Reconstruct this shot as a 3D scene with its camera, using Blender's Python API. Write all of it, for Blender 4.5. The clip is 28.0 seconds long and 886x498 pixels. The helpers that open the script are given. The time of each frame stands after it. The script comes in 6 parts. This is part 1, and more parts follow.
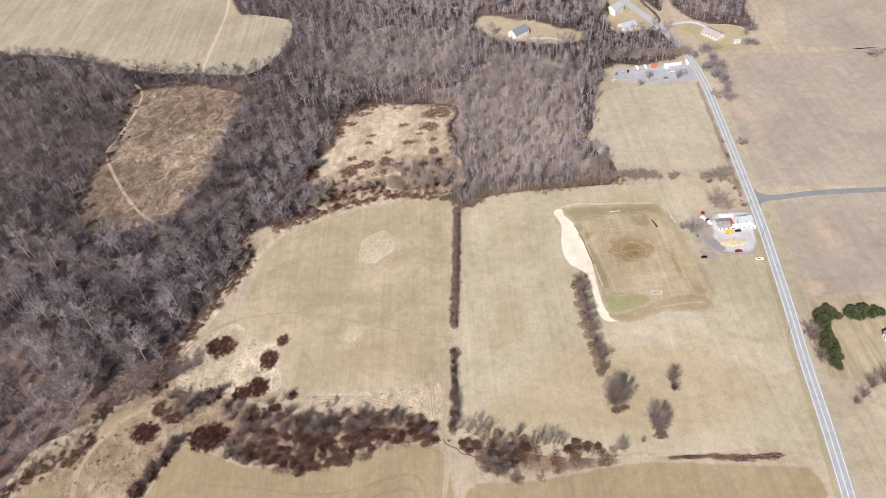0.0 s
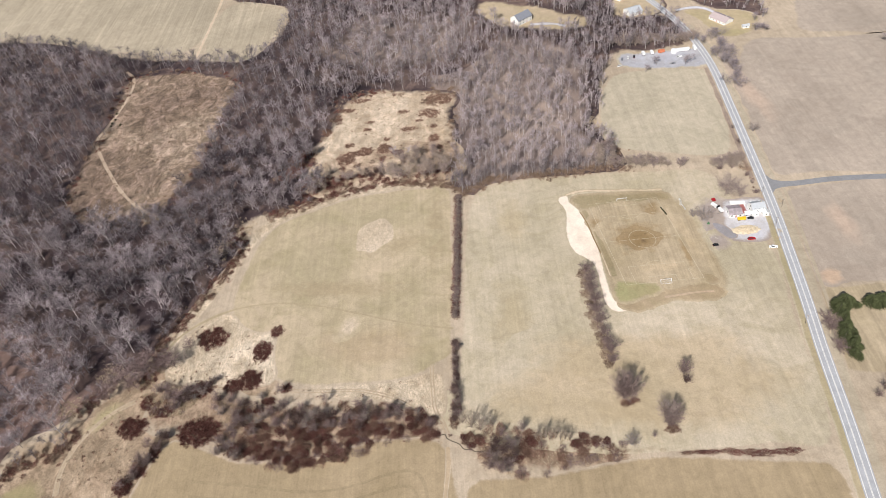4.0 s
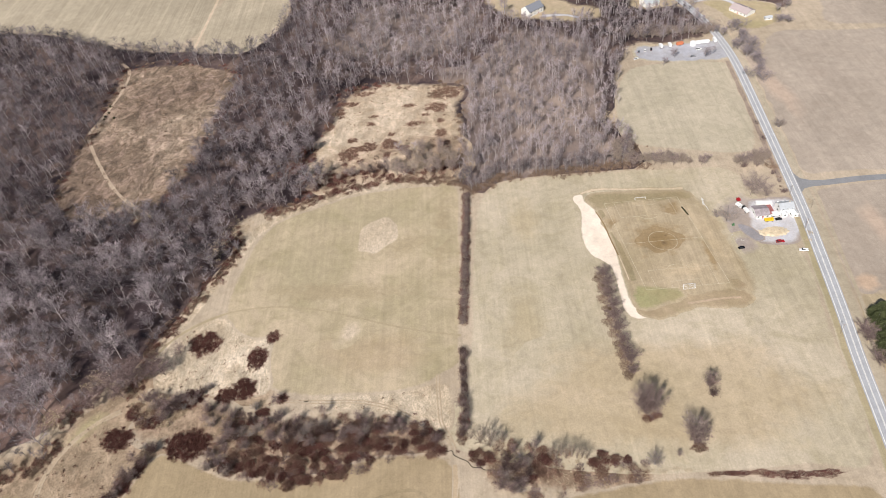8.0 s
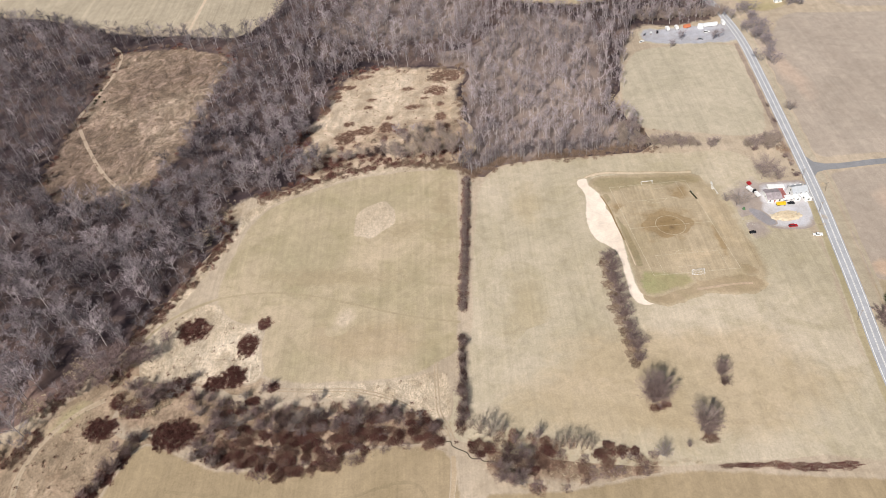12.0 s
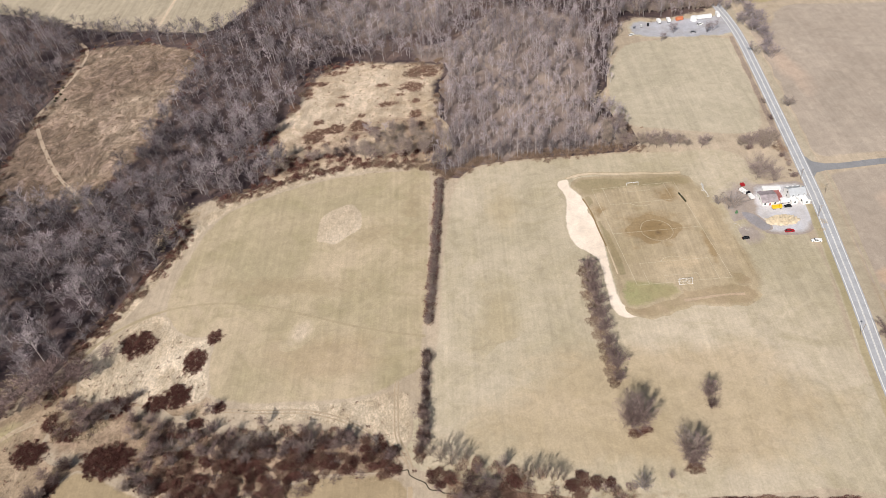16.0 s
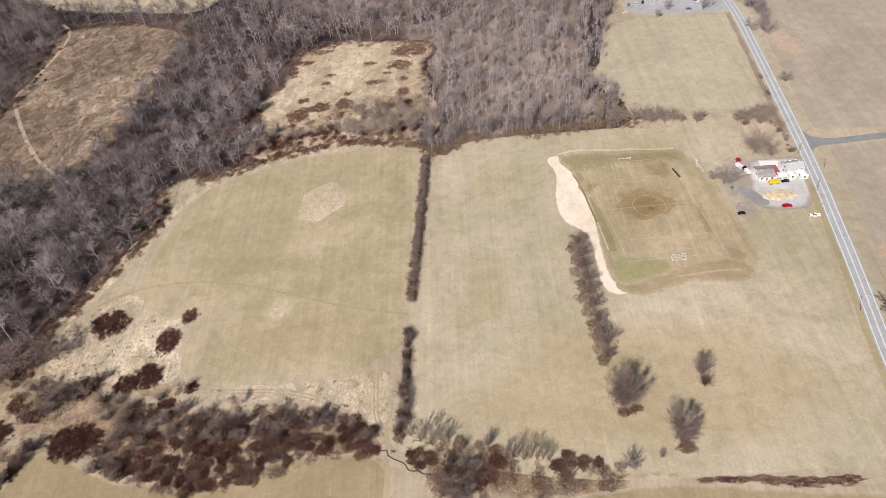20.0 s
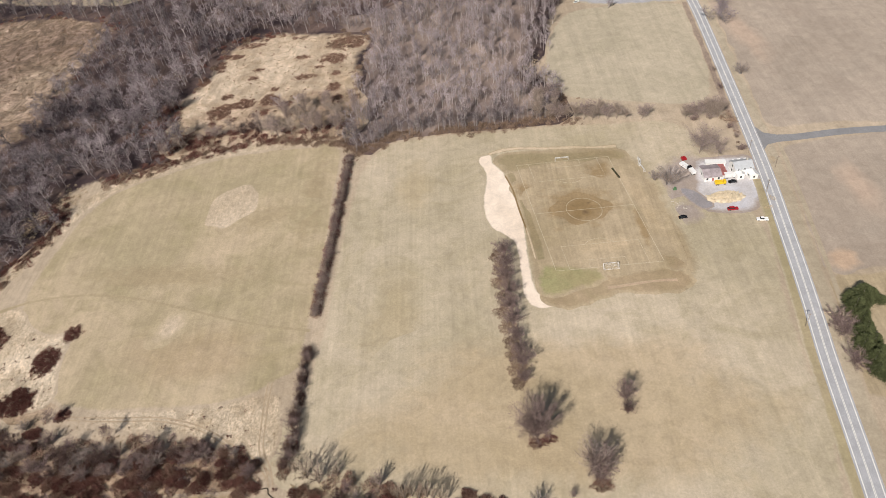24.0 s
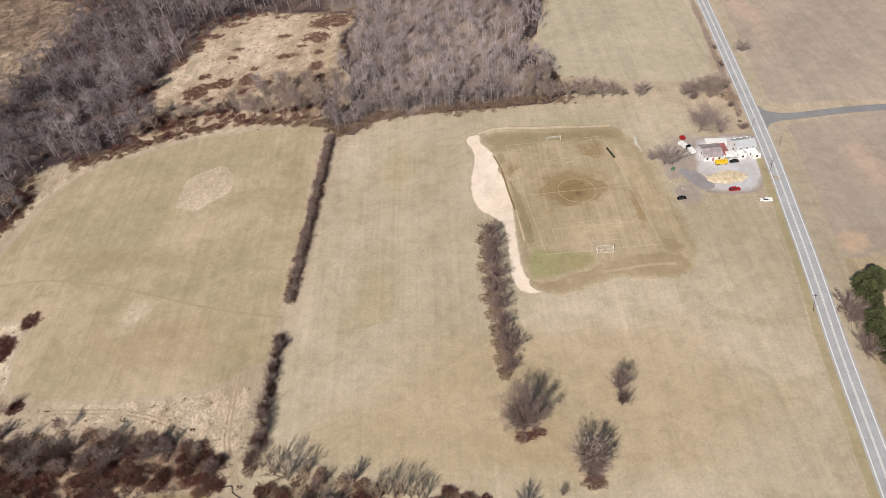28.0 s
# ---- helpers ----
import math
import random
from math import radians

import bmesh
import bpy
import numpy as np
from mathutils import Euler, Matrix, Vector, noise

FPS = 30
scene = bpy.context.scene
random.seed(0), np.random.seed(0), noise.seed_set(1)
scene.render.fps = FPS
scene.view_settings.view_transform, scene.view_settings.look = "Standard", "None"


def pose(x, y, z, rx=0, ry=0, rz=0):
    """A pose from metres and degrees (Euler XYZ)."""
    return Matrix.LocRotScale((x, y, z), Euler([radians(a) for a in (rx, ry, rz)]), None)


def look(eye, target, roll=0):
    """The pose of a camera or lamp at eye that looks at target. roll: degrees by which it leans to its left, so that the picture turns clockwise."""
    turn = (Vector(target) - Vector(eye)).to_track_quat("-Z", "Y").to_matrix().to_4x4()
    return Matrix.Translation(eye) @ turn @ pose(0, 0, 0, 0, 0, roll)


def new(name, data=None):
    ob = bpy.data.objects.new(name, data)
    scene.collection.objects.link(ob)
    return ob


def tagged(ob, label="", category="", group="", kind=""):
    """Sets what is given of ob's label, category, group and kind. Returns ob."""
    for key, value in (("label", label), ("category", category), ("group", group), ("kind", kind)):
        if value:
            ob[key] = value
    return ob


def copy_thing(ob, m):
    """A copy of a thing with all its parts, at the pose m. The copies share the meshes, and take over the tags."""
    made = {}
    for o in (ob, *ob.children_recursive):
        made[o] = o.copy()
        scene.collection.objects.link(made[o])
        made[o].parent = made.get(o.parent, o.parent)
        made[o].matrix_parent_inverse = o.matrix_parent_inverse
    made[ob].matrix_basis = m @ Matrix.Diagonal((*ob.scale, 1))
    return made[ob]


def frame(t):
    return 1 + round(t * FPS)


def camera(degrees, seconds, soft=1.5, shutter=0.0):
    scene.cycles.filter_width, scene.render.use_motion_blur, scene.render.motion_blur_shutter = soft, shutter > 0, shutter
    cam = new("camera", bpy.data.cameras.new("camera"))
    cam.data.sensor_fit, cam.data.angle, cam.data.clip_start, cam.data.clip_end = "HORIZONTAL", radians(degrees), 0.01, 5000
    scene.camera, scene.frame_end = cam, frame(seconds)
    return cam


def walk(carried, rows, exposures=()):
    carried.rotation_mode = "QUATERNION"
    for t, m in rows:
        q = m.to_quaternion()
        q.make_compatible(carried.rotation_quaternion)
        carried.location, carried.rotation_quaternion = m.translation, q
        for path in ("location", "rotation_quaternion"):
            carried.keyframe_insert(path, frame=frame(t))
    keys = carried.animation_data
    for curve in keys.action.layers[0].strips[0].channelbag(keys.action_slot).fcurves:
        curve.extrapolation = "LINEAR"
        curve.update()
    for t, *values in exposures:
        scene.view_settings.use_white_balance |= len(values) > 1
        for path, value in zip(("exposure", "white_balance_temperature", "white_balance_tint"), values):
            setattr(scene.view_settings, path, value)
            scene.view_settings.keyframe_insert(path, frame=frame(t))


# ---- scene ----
cam = camera(65.0, 28.0, 0.9)
ROWS = [
    (0, 0.00, 0.00, 383.95, 3.466, -44.666, -8.017),
    (0.5, -0.65, 3.25, 381.33, 3.403, -44.678, -8.015),
    (1, -0.55, 4.23, 378.74, 3.465, -44.679, -8.018),
    (1.5, -0.59, 4.38, 376.23, 3.479, -44.676, -8.008),
    (2, -1.02, 4.29, 373.63, 3.443, -44.681, -8.008),
    (2.5, -1.44, 4.42, 371.28, 3.422, -44.678, -8.019),
    (3, -1.67, 4.43, 368.99, 3.436, -44.697, -8.028),
    (3.5, -1.91, 6.31, 366.50, 3.448, -44.711, -8.047),
    (5.5, -2.92, 12.75, 356.54, 3.772, -44.720, -8.080),
    (6, -3.04, 14.91, 353.69, 3.877, -44.699, -8.075),
    (6.5, -3.55, 19.21, 351.34, 3.877, -44.708, -8.069),
    (7, -3.85, 25.26, 349.03, 3.917, -44.721, -8.079),
    (7.5, -4.72, 29.43, 346.60, 3.913, -44.726, -8.084),
    (8, -5.39, 30.71, 344.09, 4.000, -44.731, -8.071),
    (8.5, -6.12, 30.73, 342.14, 3.934, -44.765, -8.051),
    (9, -6.29, 30.92, 339.89, 3.923, -44.801, -8.032),
    (9.5, -6.78, 31.07, 337.31, 4.020, -44.808, -8.041),
    (10, -5.65, 30.96, 334.64, 4.028, -44.806, -8.042),
    (10.5, -5.18, 32.27, 331.95, 3.964, -44.788, -8.051),
    (11, -5.39, 32.68, 329.63, 4.005, -44.817, -8.048),
    (11.5, -5.81, 33.63, 326.96, 4.039, -44.828, -8.028),
    (12, -5.74, 36.83, 324.57, 4.137, -44.823, -8.031),
    (12.5, -5.55, 41.22, 322.13, 4.223, -44.793, -8.067),
    (14.5, -0.49, 52.32, 310.46, 4.738, -44.685, -8.394),
    (15, 3.79, 55.63, 307.04, 4.713, -44.654, -8.435),
    (15.5, 8.49, 58.88, 303.87, 4.695, -44.636, -8.426),
    (16, 14.98, 62.58, 300.43, 4.597, -44.618, -8.355),
    (16.5, 16.52, 64.39, 297.78, 4.554, -44.603, -8.322),
    (17, 16.48, 64.35, 295.32, 4.497, -44.601, -8.282),
    (17.5, 16.61, 62.37, 292.77, 4.433, -44.610, -8.227),
    (18, 16.71, 59.40, 290.36, 4.427, -44.643, -8.197),
    (18.5, 16.02, 58.87, 288.21, 4.388, -44.662, -8.200),
    (19, 16.65, 59.67, 285.70, 4.455, -44.668, -8.249),
    (19.5, 18.55, 61.38, 282.87, 4.537, -44.654, -8.310),
    (20, 21.93, 63.62, 279.69, 4.637, -44.666, -8.427),
    (20.5, 26.01, 66.64, 276.49, 4.720, -44.681, -8.525),
    (22.5, 47.77, 79.61, 262.99, 4.723, -44.658, -8.727),
    (23, 54.98, 83.34, 259.52, 4.664, -44.661, -8.678),
    (23.5, 59.78, 87.39, 255.92, 4.466, -44.665, -8.566),
    (24, 63.49, 90.86, 253.23, 4.276, -44.695, -8.435),
    (24.5, 65.69, 94.51, 250.37, 4.089, -44.714, -8.346),
    (25, 67.38, 98.43, 247.51, 3.955, -44.746, -8.246),
    (25.5, 68.52, 101.65, 245.21, 3.852, -44.752, -8.190),
    (26, 68.38, 103.53, 242.31, 3.795, -44.765, -8.150),
    (26.5, 68.44, 103.19, 239.91, 3.844, -44.787, -8.128),
    (27, 68.62, 103.19, 237.14, 3.917, -44.819, -8.121),
    (27.5, 68.49, 102.73, 234.89, 3.942, -44.846, -8.123),
    (28, 67.97, 100.40, 232.13, 3.948, -44.844, -8.143),
]
walk(cam, [(t, pose(x, y, z, 90 + pitch, 0, yaw) @ pose(0, 0, 0, 0, 0, roll)) for t, x, y, z, yaw, pitch, roll in ROWS],
     [(0.0, 0.20, 6450, 10), (8.0, 0.16, 6550, 10), (17.0, 0.09, 6680, 10), (23.0, -0.01, 6800, 10.5), (28.0, -0.08, 6860, 10.5)])

# ---- world and sun ----
SUN_ELEVATION, SUN_BEARING = 41.0, 207.0      # bearing of the sun, degrees clockwise from +y
sky_world = bpy.data.worlds.new("sky")
scene.world = sky_world
sky_world.use_nodes = True
wn = sky_world.node_tree
sky = wn.nodes.new("ShaderNodeTexSky")
sky.sky_type = "NISHITA"
sky.sun_disc = False
sky.sun_elevation = radians(SUN_ELEVATION)
sky.sun_rotation = radians(SUN_BEARING)
wn.nodes["Background"].inputs["Strength"].default_value = 0.05
wn.links.new(sky.outputs[0], wn.nodes["Background"].inputs["Color"])
sun_data = bpy.data.lights.new("sun", "SUN")
sun_data.energy = 4.95
sun_data.angle = radians(0.9)
sun_data.color = (1.0, 0.96, 0.92)
sun = new("sun", sun_data)
sb, se = radians(SUN_BEARING), radians(SUN_ELEVATION)
sun.matrix_world = look((1000 * math.sin(sb) * math.cos(se), 1000 * math.cos(sb) * math.cos(se), 1000 * math.sin(se)), (0, 0, 0))

# ---- materials ----
def node_material(name, rough=0.9):
    m = bpy.data.materials.new(name)
    m.use_nodes = True
    b = m.node_tree.nodes["Principled BSDF"]
    b.inputs["Roughness"].default_value = rough
    b.inputs["Specular IOR Level"].default_value = 0.2
    return m, m.node_tree, b


def coords(nt, scale=(1, 1, 1), turn=0.0, kind="Object"):
    tc = nt.nodes.new("ShaderNodeTexCoord")
    mp = nt.nodes.new("ShaderNodeMapping")
    mp.inputs["Scale"].default_value = scale
    mp.inputs["Rotation"].default_value = (0, 0, radians(turn))
    nt.links.new(tc.outputs[kind], mp.inputs["Vector"])
    return mp.outputs[0]


def noise_node(nt, vec, scale, detail=4.0, rough=0.6, distort=0.0):
    n = nt.nodes.new("ShaderNodeTexNoise")
    n.inputs["Scale"].default_value = scale
    n.inputs["Detail"].default_value = detail
    n.inputs["Roughness"].default_value = rough
    n.inputs["Distortion"].default_value = distort
    nt.links.new(vec, n.inputs["Vector"])
    return n.outputs["Fac"]


def ramp(nt, fac, *stops):
    r = nt.nodes.new("ShaderNodeValToRGB")
    e = r.color_ramp.elements
    while len(e) < len(stops):
        e.new(0.5)
    for el, (p, c) in zip(e, stops):
        el.position = p
        el.color = (*c, 1) if not isinstance(c, (int, float)) else (c, c, c, 1)
    nt.links.new(fac, r.inputs[0])
    return r.outputs[0]


def mix(nt, fac, a, b, mode="MIX"):
    n = nt.nodes.new("ShaderNodeMix")
    n.data_type, n.blend_type = "RGBA", mode
    for sock, v in ((n.inputs[0], fac), (n.inputs[6], a), (n.inputs[7], b)):
        if isinstance(v, (int, float)):
            sock.default_value = v
        elif isinstance(v, tuple):
            sock.default_value = (*v, 1)
        else:
            nt.links.new(v, sock)
    return n.outputs[2]


def calc(nt, op, a, b=0.0):
    n = nt.nodes.new("ShaderNodeMath")
    n.operation = op
    for sock, v in ((n.inputs[0], a), (n.inputs[1], b)):
        if isinstance(v, (int, float)):
            sock.default_value = v
        else:
            nt.links.new(v, sock)
    return n.outputs[0]


def bump(nt, bsdf, height, strength=0.5, distance=0.1):
    b = nt.nodes.new("ShaderNodeBump")
    b.inputs["Strength"].default_value = strength
    b.inputs["Distance"].default_value = distance
    nt.links.new(height, b.inputs["Height"])
    nt.links.new(b.outputs[0], bsdf.inputs["Normal"])


COVERS = {}


def cover_colour(nt, key):
    """Colour and relief of a ground cover: three tones, wide stains, streaks along one direction and a fine tuft grain."""
    low, mid, high, stain, turn, streak, stain_amount, fine, streak_scale, grainy, blotch = COVERS[key]
    v = coords(nt)
    wide = noise_node(nt, v, 0.011, 6.0, 0.62, 0.6)
    base = ramp(nt, wide, (0.34, low), (0.5, mid), (0.66, high))
    patch = noise_node(nt, v, 0.035, 6.0, 0.7, 1.0)
    base = mix(nt, calc(nt, "MULTIPLY", ramp(nt, patch, (0.45, 0.0), (0.75, 1.0)), stain_amount), base, stain)
    swath = noise_node(nt, coords(nt, tuple(0.22 * k for k in streak_scale), turn), 1.0, 3.0, 0.6, 0.3)
    base = mix(nt, min(1.0, streak * 1.6), base, ramp(nt, swath, (0.3, 0.8), (0.7, 1.16)), "MULTIPLY")
    lines = noise_node(nt, coords(nt, streak_scale, turn), 1.0, 3.0, 0.7)
    base = mix(nt, streak, base, ramp(nt, lines, (0.3, 0.62), (0.7, 1.3)), "MULTIPLY")
    tuft = noise_node(nt, v, fine, 5.0, 0.8)
    base = mix(nt, grainy, base, ramp(nt, tuft, (0.32, 0.66), (0.68, 1.26)), "MULTIPLY")
    mid_grain = noise_node(nt, v, 0.16, 7.0, 0.75, 0.6)
    base = mix(nt, 0.5, base, ramp(nt, mid_grain, (0.3, 0.68), (0.7, 1.26)), "MULTIPLY")
    if blotch:
        blots = noise_node(nt, coords(nt, (0.075, 0.05, 1), 25), 1.0, 8.0, 0.72, 1.2)
        base = mix(nt, blotch, base, ramp(nt, blots, (0.38, (0.50, 0.50, 0.48)), (0.5, (0.95, 0.95, 0.92)), (0.62, (1.6, 1.6, 1.65))), "MULTIPLY")
    return base, mix(nt, 0.5, tuft, mid_grain)


def cover(name, low, mid, high, stain, turn=0.0, streak=0.3, stain_amount=0.5, fine=0.95, streak_scale=(0.45, 0.012, 1), under="straw", grain=0.25, ragged=1.3, grainy=0.42, blotch=0.0):
    """Ground cover that grows over into the cover under it along the mesh's rim."""
    low, mid, high, stain = [(c[0] * 1.016, c[1], c[2] * 1.05) for c in (low, mid, high, stain)]
    COVERS[name] = (low, mid, high, stain, turn, streak, stain_amount, fine, streak_scale, grainy, blotch)
    m, nt, b = node_material(name, 0.95)
    colour, height = cover_colour(nt, name)
    if under:
        below, _ = cover_colour(nt, under)
        at = nt.nodes.new("ShaderNodeAttribute")
        at.attribute_name = "rim"
        n = noise_node(nt, coords(nt), grain, 6.0, 0.7)
        s = calc(nt, "ADD", at.outputs["Fac"], calc(nt, "MULTIPLY", calc(nt, "SUBTRACT", n, 0.5), ragged))
        inner = calc(nt, "MULTIPLY", ramp(nt, s, (0.25, 0.0), (0.75, 1.0)), ramp(nt, at.outputs["Fac"], (0.0, 0.0), (0.2, 1.0)))
        colour = mix(nt, inner, below, colour)
    nt.links.new(colour, b.inputs["Base Color"])
    bump(nt, b, height, 0.6, 0.25)
    return m


STRAW = cover("straw", (0.415, 0.34, 0.24), (0.485, 0.40, 0.285), (0.545, 0.45, 0.325), (0.36, 0.285, 0.185), 0, 0.25, 0.5, under=None)
MOWN = cover("mown_west", (0.385, 0.328, 0.20), (0.46, 0.38, 0.245), (0.535, 0.435, 0.292), (0.35, 0.300, 0.17), 4, 0.2, 0.9)
MOWN_EAST = cover("mown_east", (0.43, 0.374, 0.252), (0.508, 0.438, 0.307), (0.582, 0.498, 0.362), (0.396, 0.341, 0.215), 2, 0.2, 0.95)
HAY = cover("hay", (0.44, 0.388, 0.275), (0.49, 0.429, 0.308), (0.535, 0.466, 0.338), (0.405, 0.36, 0.245), 62, 0.18, 0.6)
HAY_FAR = cover("far_hay", (0.39, 0.335, 0.235), (0.44, 0.377, 0.265), (0.49, 0.42, 0.298), (0.37, 0.312, 0.215), 30, 0.35, 0.6)
SOUTH = cover("south_grass", (0.335, 0.26, 0.15), (0.385, 0.30, 0.18), (0.43, 0.335, 0.205), (0.30, 0.235, 0.13), 85, 0.22, 0.5)
TILLED = cover("tilled", (0.37, 0.308, 0.237), (0.425, 0.357, 0.277), (0.47, 0.395, 0.307), (0.36, 0.312, 0.246), 100, 0.16, 0.6, 1.2)
# brown litter; its near-black tones paint in the shade between the trees
SHADED_LITTER = cover("shaded_leaf_litter", (0.033, 0.024, 0.026), (0.063, 0.044, 0.044), (0.135, 0.096, 0.084), (0.33, 0.235, 0.175), 0, 0.1, 0.6, 1.0)
BRUSH = cover("brushy_meadow", (0.21, 0.15, 0.109), (0.285, 0.21, 0.148), (0.41, 0.32, 0.228), (0.18, 0.133, 0.10), 15, 0.3, 1.0, 0.22, (0.35, 0.14, 1), under="shaded_leaf_litter", grain=0.12, grainy=1.0, blotch=0.9)
CLEAR = cover("bleached_clearing", (0.47, 0.375, 0.26), (0.57, 0.462, 0.33), (0.63, 0.525, 0.385), (0.38, 0.285, 0.18), 0, 0.2, 0.9, 1.0, under="shaded_leaf_litter", grain=0.12, grainy=0.8, blotch=0.4)
PITCH_GRASS = cover("pitch_turf", (0.37, 0.298, 0.184), (0.445, 0.36, 0.23), (0.515, 0.418, 0.278), (0.365, 0.296, 0.172), 50, 0.3, 0.95, under="mown_east", grain=0.12)
SAND_SOIL = cover("bare_sand", (0.80, 0.68, 0.53), (0.86, 0.74, 0.585), (0.88, 0.77, 0.62), (0.76, 0.63, 0.47), 0, 0.05, 0.4, under="mown_east", grainy=0.2)
LAWN = cover("house_lawn", (0.40, 0.33, 0.18), (0.45, 0.37, 0.22), (0.49, 0.40, 0.25), (0.33, 0.31, 0.145), 0, 0.1, 0.6)
LAWN_TAN = cover("striped_lawn", (0.40, 0.325, 0.205), (0.46, 0.375, 0.245), (0.51, 0.415, 0.28), (0.36, 0.30, 0.18), 92, 0.5, 0.6, 0.95, (0.3, 0.02, 1))
LAWN_WOODS = cover("lawn_in_woods", (0.42, 0.34, 0.215), (0.47, 0.38, 0.25), (0.50, 0.405, 0.27), (0.37, 0.32, 0.18), 0, 0.1, 0.6, under="shaded_leaf_litter", grain=0.12)
YARD_DIRT = cover("yard_dirt", (0.34, 0.295, 0.255), (0.40, 0.345, 0.30), (0.45, 0.39, 0.345), (0.37, 0.30, 0.225), 0, 0.1, 0.8, under="mown_east", grain=0.15)
GRAVEL = cover("pale_gravel", (0.50, 0.495, 0.495), (0.60, 0.60, 0.605), (0.67, 0.67, 0.68), (0.48, 0.435, 0.37), 0, 0.05, 0.8, under="yard_dirt", grain=0.15)


def asphalt(name, tone):
    m, nt, b = node_material(name, 0.85)
    v = coords(nt)
    n1, n2 = noise_node(nt, v, 0.15, 5.0, 0.7), noise_node(nt, v, 3.0, 4.0, 0.8)
    base = mix(nt, 1.0, ramp(nt, n1, (0.3, tuple(c * 0.85 for c in tone)), (0.7, tuple(c * 1.15 for c in tone))), ramp(nt, n2, (0.3, 0.8), (0.7, 1.15)), "MULTIPLY")
    nt.links.new(base, b.inputs["Base Color"])
    bump(nt, b, n2, 0.3, 0.02)
    return m


ASPHALT = asphalt("asphalt", (0.42, 0.42, 0.44))
ASPHALT_SIDE = asphalt("side_road_asphalt", (0.27, 0.268, 0.275))


def plain(name, color, rough=0.6, vary=0.15, scale=1.5, metal=0.0):
    m, nt, b = node_material(name, rough)
    n = noise_node(nt, coords(nt), scale, 5.0, 0.7)
    nt.links.new(ramp(nt, n, (0.3, tuple(c * (1 - vary) for c in color)), (0.7, tuple(min(1, c * (1 + vary)) for c in color))), b.inputs["Base Color"])
    b.inputs["Metallic"].default_value = metal
    return m


CENTRE_PAINT = plain("centre_line_paint", (0.76, 0.745, 0.70), 0.7, 0.12, 0.8)
LINE_PAINT = plain("road_line_paint", (0.74, 0.73, 0.70), 0.7, 0.12, 0.8)


def bark_material(name, a, b_, tones=0.5):
    """Bark and twigs, tinted plant by plant and twig by twig."""
    m, nt, b = node_material(name, 0.95)
    geo = nt.nodes.new("ShaderNodeNewGeometry")
    at = nt.nodes.new("ShaderNodeAttribute")
    at.attribute_name = "tone"
    f = mix(nt, tones, geo.outputs["Random Per Island"], at.outputs["Fac"])
    nt.links.new(ramp(nt, f, (0.1, a), (0.9, b_)), b.inputs["Base Color"])
    return m


TWIGS = bark_material("grey_twigs", (0.028, 0.021, 0.028), (0.53, 0.445, 0.462), 0.65)
TRUNK = bark_material("grey_bark", (0.08, 0.07, 0.072), (0.55, 0.495, 0.475), 0.6)
BRIAR_PALE = bark_material("brown_hedge_twigs", (0.13, 0.085, 0.062), (0.36, 0.255, 0.185))
BRIAR_SOFT = bark_material("soft_brown_briar", (0.13, 0.074, 0.055), (0.38, 0.235, 0.175), 0.35)
BRIAR = bark_material("red_brown_briar", (0.050, 0.020, 0.018), (0.29, 0.138, 0.110), 0.4)
SHRUB = bark_material("purple_grey_shrub", (0.095, 0.064, 0.060), (0.37, 0.268, 0.25))
CREEK_TWIGS = bark_material("lavender_grey_twigs", (0.11, 0.077, 0.072), (0.50, 0.40, 0.37))
DARK_TWIGS = bark_material("dark_brown_twigs", (0.028, 0.018, 0.017), (0.18, 0.112, 0.092))
PALE_TWIGS = bark_material("pale_grey_twigs", (0.19, 0.148, 0.122), (0.52, 0.425, 0.36))
TAN_TWIGS = bark_material("pale_tan_twigs", (0.25, 0.195, 0.145), (0.55, 0.455, 0.355))
TAN = bark_material("tan_reed", (0.36, 0.285, 0.19), (0.58, 0.475, 0.35))
NEEDLES = bark_material("dark_green_needles", (0.014, 0.020, 0.009), (0.15, 0.165, 0.072))

# ---- plan of the land, metres ----
FIELD_WEST = [(-16, 447), (-42, 448), (-67, 453), (-91, 448), (-110, 443), (-136, 436), (-155, 428), (-164, 408), (-171, 383), (-175, 363), (-177, 337), (-169, 320), (-154, 311), (-142, 314), (-144, 293), (-142, 280), (-132, 269), (-113, 263), (-90, 264), (-64, 262), (-39, 267), (-25, 280), (-21, 304), (-18, 363), (-17, 414)]
FIELD_EAST = [(-6, 399), (2, 430), (20, 445), (77, 445), (137, 441), (191, 437), (191, 402), (208, 348), (198, 293), (192, 235), (183, 194), (165, 196), (105, 202), (74, 210), (44, 216), (11, 228), (-18, 238), (-17, 270), (-12, 318)]
FIELD_SOUTH = [(-221, 164), (-211, 202), (-198, 232), (-188, 230), (-150, 214), (-109, 209), (-80, 220), (-52, 220), (-30, 216), (-26, 191), (-15, 148), (-58, 120), (-179, 128)]
FIELD_SOUTH_EAST = [(-21, 190), (7, 190), (40, 190), (71, 196), (106, 194), (162, 188), (185, 183), (176, 134), (83, 110), (0, 116), (-15, 157)]
FIELD_NORTH_EAST = [(137, 581), (161, 592), (232, 582), (233, 558), (218, 456), (196, 451), (148, 466), (127, 473), (115, 496), (126, 540)]
FIELD_FAR_WEST = [(-833, 956), (-1027, 1202), (-618, 1155), (-297, 1000), (-285, 857), (-287, 715), (-370, 738), (-485, 793), (-569, 821)]
FIELD_FAR_WEST_B = [(-283, 712), (-278, 849), (-210, 821), (-190, 801), (-202, 731), (-223, 695), (-242, 694)]
